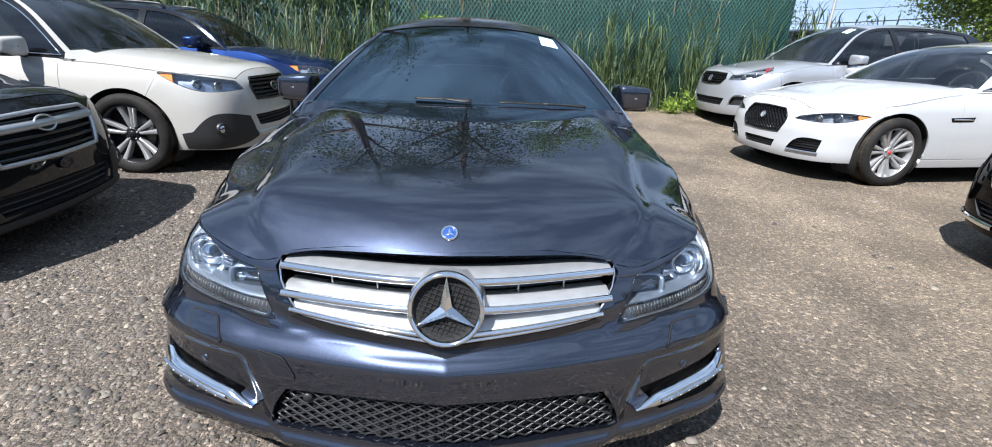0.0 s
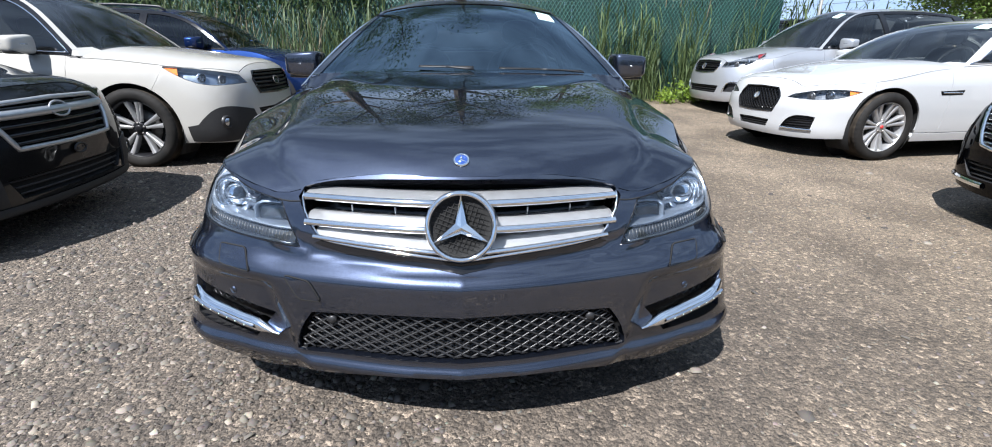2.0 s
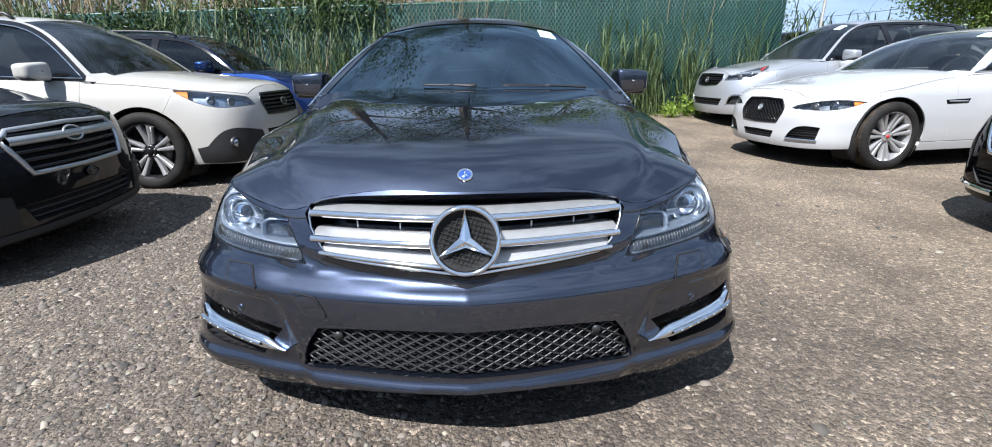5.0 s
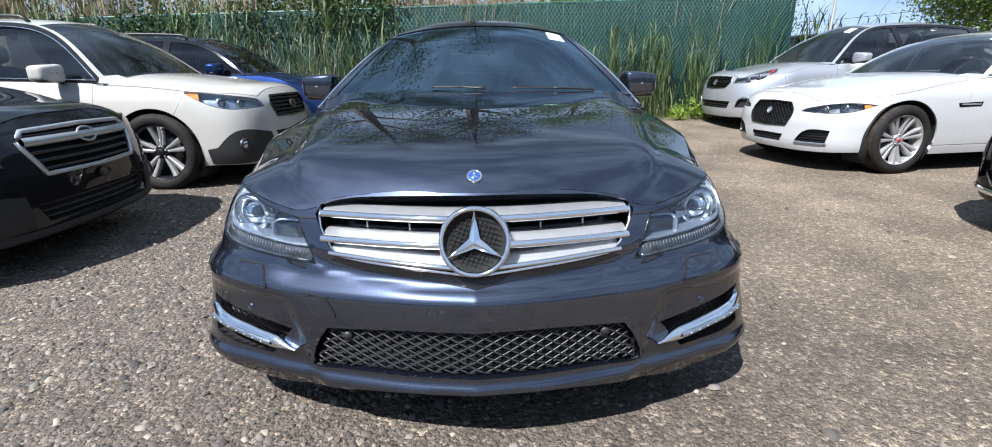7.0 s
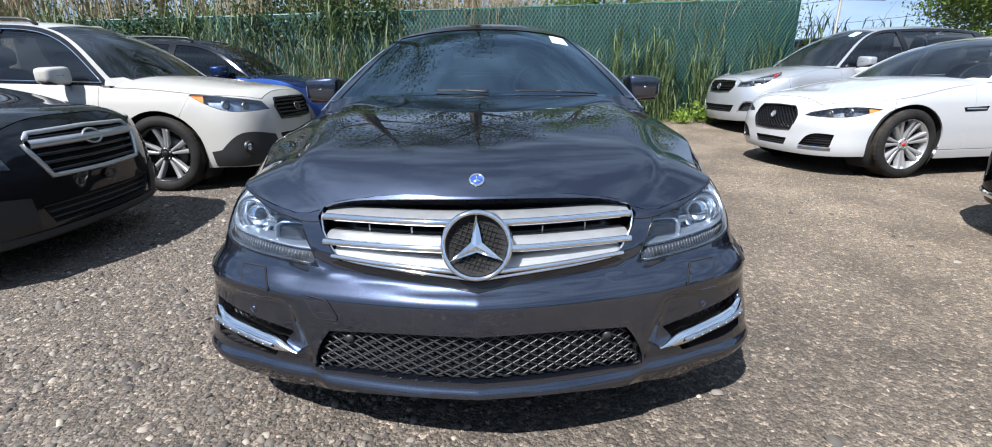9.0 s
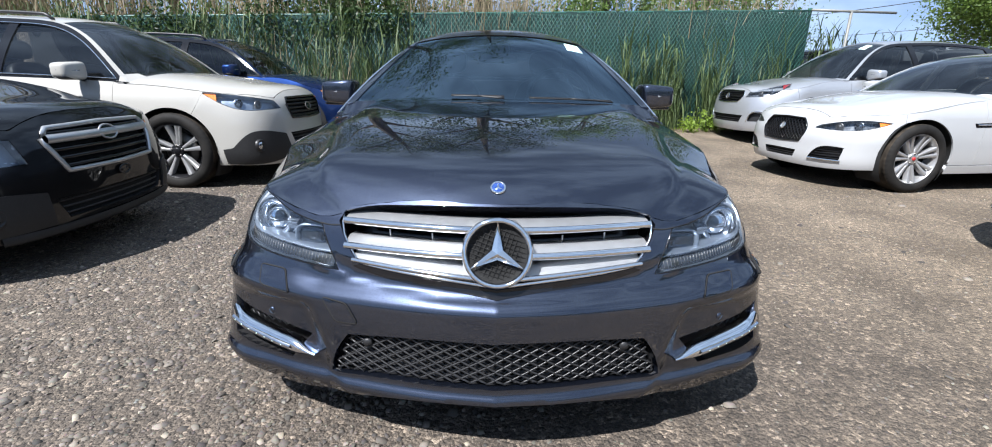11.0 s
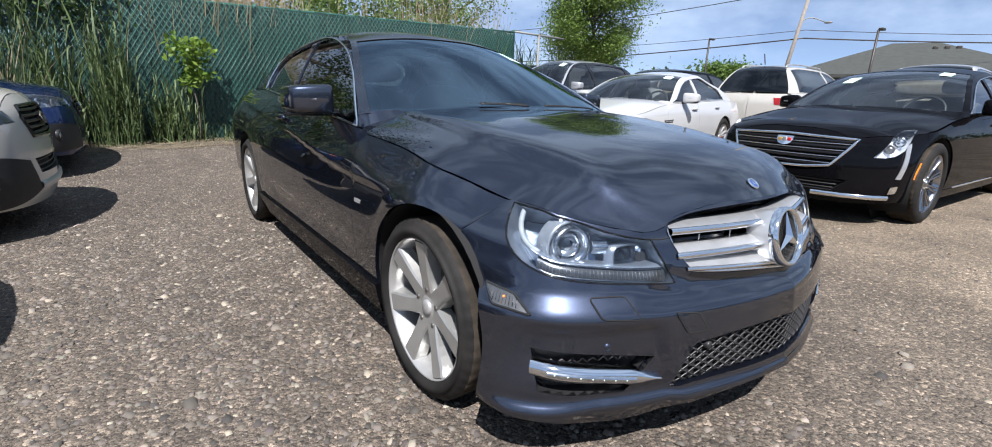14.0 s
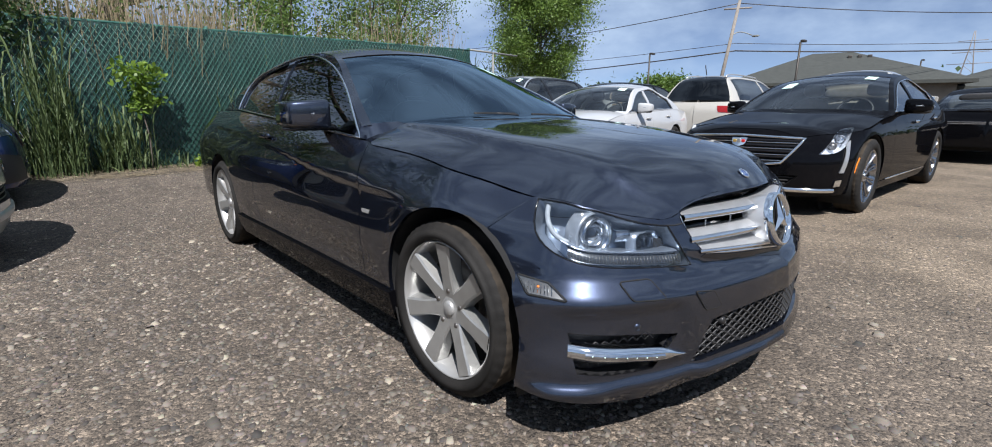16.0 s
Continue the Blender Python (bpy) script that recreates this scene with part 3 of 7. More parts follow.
def make_car(name, label, c, m, body, group=""):
    """Body, glass, wheels, cabin of one car; returns its Empty and its surfaces."""
    car = Car(c)
    S, fine = car.S, c.get("step", 0.06)
    L = c["length"]
    ob = thing(name, label, "car", m, group)
    yf, yr, R = c["axle_f"], c["axle_r"], c["wheel_r"]
    ra = c.get("arch_r", R + 0.045)
    ctr = (0, L / 2, 0.55)
    yaf = c.get("arch_f", yf)
    sc_f, sc_r = float(S.s_at(yaf)), float(S.s_at(yr))
    zs, clad = c.get("sill_z", 0.2), c.get("clad", 0.0)
    # front fascia: from the sill line up to the hood, out to the front wheel arches
    seam_s, seam_z = c["seam"]
    t = np.linspace(0, seam_s, 40)
    ng = c.get("nose_gap", 0.0015)
    top = np.stack([t, car.hood.cut(t) - ng], 1)
    ang = math.degrees(math.atan2(seam_z - R, c.get("seam_arch", sc_f - 0.2) - sc_f))
    a0 = math.degrees(math.asin(min(0.98, (seam_z - R) / ra)))
    arc = car.arch(yaf, ra, 180 - a0, 180 + math.degrees(math.asin((R - zs) / ra)), 16)
    low = np.array(run(c["chin"][::-1], 0.04))
    half = np.concatenate([top, arc, low])
    poly = np.concatenate([half, mirrored(half)[::-1]])
    keep = np.linalg.norm(poly - np.roll(poly, 1, 0), axis=1) > 2e-3
    holes = []
    for key in ("grille", "lamp", "intake", "fog_hole", "extra_hole"):
        if key in c:
            h = outline(*c[key])
            if key in ("lamp", "fog_hole", "extra_hole"):
                holes += [h, mirrored(h)]
            else:
                if not c.get(key + "_whole"):
                    h = both_sides(h)
                holes.append(h)
    bumper = skin("front_bumper", poly[keep], S, body, ob, "", holes, c.get("front_step", fine), 0.02, ng, ctr)
    # hood
    tt = np.linspace(-seam_s, seam_s, 61)
    front = S(tt, car.hood.cut(np.abs(tt)) + 0.0)
    q, v = car.hood.find(front[:, 0], front[:, 1])
    cy = c["cowl"]
    eq = c.get("hood_q", 0.985)
    rear = [(qq, cy + c.get("cowl_bow", 0.12) * qq * qq) for qq in np.linspace(eq, -eq, 25)]
    hp = np.concatenate([np.stack([q, v], 1), [(eq, y) for y in np.linspace(v[-1] + 0.05, cy + 0.05, 12)], rear, [(-eq, y) for y in np.linspace(cy + 0.05, v[0] + 0.05, 12)]])
    hood = skin("hood", hp, car.hood, body, ob, "", (), c.get("hood_step", fine), c.get("hood_depth", 0.02), ng, ctr)
    # sides
    for sg in (1, -1):
        flip = (lambda p: np.array(p, float)) if sg > 0 else mirrored
        ys = c["seams"]
        # fender
        seam_top = float(car.hood.cut(np.array([seam_s]))[0])
        y0 = float(S.plan(seam_s)[1])
        edge = [(float(S.s_at(y)), float(car.hood.ze(y))) for y in np.linspace(max(y0, c["shoulder"][0][0]) + 0.02, ys[0] - 0.05, 12)]
        edge += [(float(S.s_at(ys[0])), float(car.belt(ys[0])))]
        down = [(float(S.s_at(ys[0])), z) for z in np.linspace(float(car.belt(ys[0])), zs + 0.06, 14)[1:]]
        arcf = car.arch(yaf, ra, -math.degrees(math.asin((R - zs - 0.06) / ra)), 180 - a0, 26)
        fp = np.concatenate([[(seam_s, seam_top - 0.003)], edge, down, arcf])
        fp = fp[np.linalg.norm(fp - np.roll(fp, 1, 0), axis=1) > 2e-3]
        skin("fender", flip(fp), S, body, ob, "", (), c.get("side_step", fine), 0.015, 0.002, ctr)
        # doors
        sarch = sc_r - ra
        for i in range(len(ys) - 1):
            ya, yb = ys[i], ys[i + 1]
            a, b = float(S.s_at(ya)), float(S.s_at(yb))
            bl = [(float(S.s_at(y)), float(car.belt(y))) for y in np.linspace(ya, yb, 14)]
            dp = [*bl]
            if b > sarch - 0.02 and i == len(ys) - 2 and len(ys) == 3 or (b > sarch):
                zz = R + math.sqrt(max(ra ** 2 - (b - sc_r) ** 2, 0))
                a1 = math.degrees(math.atan2(zz - R, b - sc_r))
                dp += [(b, z) for z in np.linspace(bl[-1][1], zz, 10)[1:-1]]
                dp += [tuple(p) for p in car.arch(yr, ra, a1, 180 + math.degrees(math.asin((R - zs - 0.06) / ra)), 12)]
            else:
                dp += [(b, z) for z in np.linspace(bl[-1][1], zs + 0.06, 14)[1:]]
            end = dp[-1][0]
            dp += [(s, zs + 0.06) for s in np.linspace(end, a, 12)[1:]]
            dp += [(a, z) for z in np.linspace(zs + 0.06, bl[0][1], 14)[1:-1]]
            door = skin("door", flip(dp), S, body, ob, "", (), c.get("side_step", fine), 0.015, 0.0025, ctr)
            hz = float(car.belt(yb)) - c.get("handle_drop", 0.11)
            hy = yb - 0.2
            p = S(np.array([sg * float(S.s_at(hy))]), np.array([hz]))[0]
            hv, hf = superblob(p[0] + sg * 0.022, p[1], p[2], 0.014, 0.1, 0.016, 3.0, 16, 10)
            mesh_ob("door_handle", hv, hf, c.get("handle_mat", body), door)
        # quarter
        yq = ys[-1]
        b = float(S.s_at(yq))
        se = float(S.s_at(L - 0.32))
        bl = [(float(S.s_at(y)), float(car.belt(y))) for y in np.linspace(yq, L - 0.32, 16)]
        qp = [*bl] + [(se, z) for z in np.linspace(bl[-1][1], zs + 0.1, 8)[1:]]
        a1 = math.degrees(math.asin((R - zs - 0.1) / ra))
        if b > sarch:
            zz = R + math.sqrt(max(ra ** 2 - (b - sc_r) ** 2, 0))
            a2 = math.degrees(math.atan2(zz - R, b - sc_r))
            qp += [tuple(p) for p in car.arch(yr, ra, -a1, a2, 26)]
            qp += [(b, z) for z in np.linspace(zz, bl[0][1], 8)[1:-1]]
        else:
            qp += [tuple(p) for p in car.arch(yr, ra, -a1, 180 + math.degrees(math.asin((R - zs - 0.06) / ra)), 30)]
            qp += [(b, z) for z in np.linspace(zs + 0.06, bl[0][1], 14)[:-1]]
        skin("rear_quarter", flip(qp), S, body, ob, "", (), c.get("side_step", fine), 0.015, 0.002, ctr)
        # sill
        hs = c.get("sill_top", 0.055)
        s0, s1 = sc_f + math.sqrt(ra ** 2 - (R - zs - 0.03) ** 2), sc_r - math.sqrt(ra ** 2 - (R - zs - 0.03) ** 2)
        sp = outline([(s0, zs + hs), (s1, zs + hs)], [(s1, zs + hs), (s1, zs - 0.03)], [(s1, zs - 0.03), (s0, zs - 0.03)], [(s0, zs - 0.03), (s0, zs + hs)])
        skin("sill", flip(sp), S, CLADDING if clad else c.get("sill_mat", body), ob, "", (), fine, 0.03, 0.001, ctr, c.get("sill_lift", 0.006))
        # wheel arch liner and, on cladded cars, a plastic arch band
        for ya in (yaf, yr):
            v, f = lathe([(ra + 0.004, 0.055), (ra + 0.012, 0.0), (ra + 0.02, -0.22), (0.03, -0.22)], 40)
            keepf = [g for g in f if np.mean([v[i][2] for i in g]) > -R + 0.12]
            xx = float(S(S.s_at(ya), R + ra * 0.7)[0]) - 0.085
            v = v * np.array([sg, 1, 1]) + np.array([sg * xx, ya, R])
            mesh_ob("arch_liner", v, keepf, NEAR_BLACK, ob)
            rim_ = car.arch(ya, ra + 0.004, 204, -24, 30)
            oo = S(sg * rim_[:, 0], rim_[:, 1]) - np.array([sg * 0.008, 0, 0])
            ii = oo.copy()
            ii[:, 0] = sg * (xx - 0.15)
            k_ = len(oo)
            mesh_ob("arch_lip", np.concatenate([oo, ii]), [(j, j + 1, k_ + j + 1, k_ + j) for j in range(k_ - 1)], NEAR_BLACK, ob)
            if clad and c.get("arch_clad", True):
                o = car.arch(ya, ra + 0.055, 180 + 24, -24, 30)
                i = car.arch(ya, ra - 0.004, -24, 180 + 24, 30)
                skin("arch_cladding", flip(np.concatenate([o, i])), S, CLADDING, ob, "", (), fine, 0.02, 0.0, ctr, 0.008)
        # cabin side with its window openings
        G = car.G(sg)
        ry = np.linspace(c["roof"][0][0], c["roof"][-1][0], 50)
        rl = car.rail(ry)
        rl = rl[np.r_[True, np.diff(rl[:, 0]) > 1e-3]]
        gb = [(y, float(car.belt(y)) + 0.002) for y in np.linspace(rl[-1, 0], rl[0, 0], 40)]
        gp = np.concatenate([rl, [p for p in gb if True]])
        gp = gp[np.linalg.norm(gp - np.roll(gp, 1, 0), axis=1) > 2e-3]
        wins = [outline(*w, step=0.05) for w in c["windows"]]
        skin("cabin_side", gp, G, c.get("pillar_mat", body), ob, "", wins, fine, 0.02, 0.001, (0, L / 2, 1.0))
        for k, w in enumerate(wins):
            pane = skin("side_window", w, G, c.get("side_glass", GLASS_DARK), ob, "", (), 0.09, 0.004, 0.001, (0, L / 2, 1.0), -0.008)
            pane.visible_shadow = c.get("screen_shadow", False)
        if "trim" in c:
            p = np.array(outline(*c["trim"], step=0.04))
            P = G(p[:, 0], p[:, 1]) + np.array([sg * 0.006, 0, 0.002])
            mesh_ob("window_trim", *tube(P, 0.0055, 6, closed=True), c.get("trim_mat", CHROME), ob)
        mx, my, mz = c["mirror_at"]
        add_mirror(ob, sg, mx, my, mz, c, c.get("mirror_mat", body))
        tx = c["track"]
        add_wheel(ob, sg * tx, yf, R, c)
        add_wheel(ob, sg * tx, yr, R, c)
    # top: windscreen, roof, rear glass, with pillars beside the glass
    y0, y1, y2, y3 = c["roof"][0][0], c["header"], c["rear_header"], c["roof"][-1][0]
    k = c.get("pillar_u", 0.915)
    rect = lambda u0, u1, a, b: outline([(u0, a), (u1, a)], [(u1, a), (u1, b)], [(u1, b), (u0, b)], [(u0, b), (u0, a)], step=0.05)
    ws = skin("windscreen", rect(-k, k, y0, y1), car.T, c.get("screen_glass", GLASS_CAR), ob, "", (), 0.07, 0.004, 0.001, (0, L / 2, 1.0), -0.004)
    ws.visible_shadow = c.get("screen_shadow", False)
    rg = skin("rear_window", rect(-k, k, y2, y3), car.T, GLASS_DARK if c.get("suv") else c.get("screen_glass", GLASS_CAR), ob, "", (), 0.09, 0.004, 0.001, (0, L / 2, 1.0), -0.004)
    rg.visible_shadow = False
    skin("roof", rect(-1, 1, y1, y2), car.T, c.get("roof_mat", body), ob, "", (), fine, 0.02, 0.001, (0, L / 2, 1.0))
    for sg in (1, -1):
        a, b = sorted((sg * k, sg * 1.0))
        skin("front_pillar", rect(a, b, y0, y1), car.T, body, ob, "", (), 0.04, 0.02, 0.0005, (0, L / 2, 1.0))
        skin("rear_pillar", rect(a, b, y2, y3), car.T, body, ob, "", (), 0.05, 0.02, 0.0005, (0, L / 2, 1.0))
    # cowl
    yc = float(car.rail(np.array(y0))[0])
    for sg in (1, -1):
        ye = np.linspace(cy + c.get("cowl_bow", 0.12) - 0.1, cy + c.get("cowl_bow", 0.12), 4)
        lo_ = car.hood(np.full(4, sg * 0.97), ye) - np.array([0, 0, 0.003])
        hi_ = car.G(sg)(np.linspace(yc - 0.1, yc + 0.03, 4), np.full(4, 0.0) + np.array([float(car.belt(q_)) for q_ in np.linspace(yc - 0.1, yc + 0.03, 4)]) + 0.004)
        mid_ = car.T(np.array([sg * 0.8, sg * 0.88, sg * 0.95, sg * 1.0]), np.full(4, y0 + 0.012))
        vv = np.concatenate([hi_, mid_, car.hood(np.array([sg * 0.75, sg * 0.85, sg * 0.92, sg * 0.97]), np.full(4, cy + 0.02) + c.get("cowl_bow", 0.12) * np.array([0.56, 0.72, 0.85, 0.94])) - np.array([0, 0.02, 0.004])])
        ff = [(4, 5, 9, 8), (5, 6, 10, 9), (6, 7, 11, 10), (7, 3, 2, 11), (11, 2, 1), (11, 1, 0)]
        mesh_ob("scuttle_corner", vv, ff, body, ob)
    cq = np.linspace(-0.97, 0.97, 25)
    pa = car.hood(cq, cy + c.get("cowl_bow", 0.12) * cq * cq) - np.array([0, 0.01, 0.02])
    pb = car.T(np.clip(cq * 1.02, -1, 1), np.full(25, y0 + 0.01)) - np.array([0, 0, 0.012])
    v = np.concatenate([pa, pb])
    mesh_ob("cowl", v, [(i, i + 1, i + 26, i + 25) for i in range(24)], BLACK_PLASTIC, ob)
    # tail
    se = float(S.s_at(L - 0.32))
    zt = np.array([float(car.belt(float(S.plan(s)[1]))) for s in np.linspace(se, S.length, 20)])
    tp = [(s, z) for s, z in zip(np.linspace(se, S.length - 0.001, 20), zt)]
    tp += [(s, zs + 0.1) for s in np.linspace(S.length - 0.001, se, 20)]
    for sg in (1, -1):
        skin("rear_bumper", np.array(tp) if sg > 0 else mirrored(tp), S, body, ob, "", (), fine, 0.02, 0.0, ctr)
    dk = car.deck
    if dk:
        ya, yb = c["deck"][0][0], c["deck"][-1][0]
        dp = outline([(-0.99, ya), (0.99, ya)], [(0.99, ya), (0.99, yb)], [(0.99, yb), (-0.99, yb)], [(-0.99, yb), (-0.99, ya)], step=0.06)
        skin("boot_lid", dp, dk, body, ob, "", (), fine, 0.02, 0.001, ctr)
    # underside, engine bay and cabin
    hw = c["track"] - 0.24
    part("underbody", box(0, L / 2, 0.36, 2 * hw, L - 0.75, 0.28, 0.03), NEAR_BLACK, ob)
    part("floor_pan", box(0, (yf + yr) / 2, 0.235, 2 * c["track"] + 0.02, yr - yf - 2 * R - 0.12, 0.06, 0.01), NEAR_BLACK, ob)
    seat_mat = c.get("seat_mat", SEAT)
    zc = c.get("seat_z", 0.5)
    yd = c["roof"][0][0] + 0.28
    dv, df = superblob(0, yd, float(car.belt(yd)) - 0.09, hw + 0.12, 0.25, 0.12, 4.0)
    mesh_ob("dashboard", dv, df, CABIN, ob)
    yw = yd + 0.33
    wx = c.get("wheel_x", 0.36)
    a = np.linspace(0, 2 * math.pi, 32, endpoint=False)
    zwheel = float(car.belt(yw)) + c.get("wheel_up", 0.0)
    ring = np.stack([wx + 0.185 * np.cos(a), yw + 0.185 * np.sin(a) * 0.42, zwheel + 0.185 * np.sin(a) * 0.9], 1)
    v1 = tube(ring, 0.016, 8, closed=True)
    v2 = tube([(wx - 0.18, yw, zwheel), (wx, yw + 0.03, zwheel - 0.01), (wx + 0.18, yw, zwheel)], 0.018, 6)
    v3 = superblob(wx, yw + 0.03, zwheel - 0.02, 0.075, 0.03, 0.06, 2.5, 16, 10)
    mesh_ob("steering_wheel", *join(v1, v2, v3), SEAT, ob)
    for xx in (-0.37, 0.37):
        add_seat(ob, xx, yw + 0.42, zc, seat_mat)
    add_seat(ob, 0, yw + 1.28, zc - 0.02, seat_mat, 1.15)
    return ob, car


def wall_of(poly, surf, d0, d1, centre=(0, 2.2, 0.55)):
    """The rim between an outline on a surface and the same outline set back."""
    p = np.array(poly, float)
    e = 0.004
    P = surf(p[:, 0], p[:, 1])
    N = np.cross(surf(p[:, 0] + e, p[:, 1]) - surf(p[:, 0] - e, p[:, 1]), surf(p[:, 0], p[:, 1] + e) - surf(p[:, 0], p[:, 1] - e))
    N /= np.linalg.norm(N, axis=1)[:, None]
    if np.sum(N * (P - np.array(centre))) < 0:
        N = -N
    n = len(p)
    return np.concatenate([P + N * d0, P + N * d1]), [(i, (i + 1) % n, n + (i + 1) % n, n + i) for i in range(n)]


def lamp(ob, car, poly, name="headlight", back=0.07, side=1, housing=None, glass_mat=None, label=""):
    """A lamp set in the body: clear lens, deep housing; returns lens object."""
    p = np.array(poly) if side > 0 else mirrored(poly)
    lens = skin(name, p, car.S, glass_mat or GLASS_CLEAR, ob, label, (), 0.03, 0.004, 0.001, (0, 2.2, 0.5), -0.001)
    lens.visible_shadow = False
    skin("housing", inset(p, 0.004), car.S, housing or HOUSING, lens, "", (), 0.03, 0.003, 0.0, (0, 2.2, 0.5), -back)
    mesh_ob("lamp_wall", *wall_of(inset(p, 0.003), car.S, -0.004, -back), housing or HOUSING, lens)
    return lens

# ---- the graphite coupe ----
BROW = spline([0, .138, .28, .393, .47, .56, .8], [.492, .498, .509, .521, .538, .568, .60])
FLANK = spline([.8, .99, 1.32, 1.71, 2.13, 2.7, 3.33, 4.2], [.678, .681, .690, .717, .764, .808, .850, .885])


def coupe_sculpt(s, z):
    """Folds of the body panels: how far the skin is drawn in."""
    side = smooth(0.48, 0.545, s - (z - 0.38) * 0.35) * (1 - smooth(0.43, 0.47, z)) * (1 - smooth(0.8, 0.98, s))
    lip = (1 - smooth(0.222, 0.258, z)) * (1 - smooth(0.9, 1.05, s))
    d = z - BROW(s)
    crease = (0.006 * smooth(-0.002, 0.014, d) * (1 - smooth(0.025, 0.06, d)) - 0.002 * np.exp(-(d / 0.02) ** 2)) * (1 - smooth(0.46, 0.6, s))
    keel = -0.006 * np.exp(-s / 0.06) * (1 - smooth(0.55, 0.62, z))
    flare = (1 - smooth(0.22, 0.42, z)) * smooth(0.68, 0.85, s) * (1 - smooth(1.02, 1.2, s))
    y = s - 0.655
    line = FLANK(y)
    fold = 0.013 * smooth(-0.014, 0.018, line - z) * (1 - smooth(0.012, 0.2, line - z)) * smooth(0.85, 1.15, y) * (1 - smooth(3.5, 4.0, y))
    tuck = 0.014 * np.exp(-((z - 0.36) / 0.06) ** 2) * smooth(1.15, 1.5, y) * (1 - smooth(2.6, 3.0, y))
    ring = np.hypot(y - 0.72, z - 0.322)
    arch = -0.007 * (1 - smooth(0.37, 0.44, ring)) * smooth(0.45, 0.55, z) * smooth(0.55, 0.7, y)
    waist = 0.042 * smooth(0.64, 0.79, z) * smooth(0.2, 0.48, y) * (1 - smooth(0.85, 1.4, y))
    roll = -0.010 * np.exp(-((z - 0.513) / 0.024) ** 2) * smooth(0.5, 0.62, s) * (1 - smooth(0.88, 1.02, s))
    return fold + tuck + arch + waist + roll - 0.026 * flare + 0.016 * side - 0.023 * lip + crease + keel


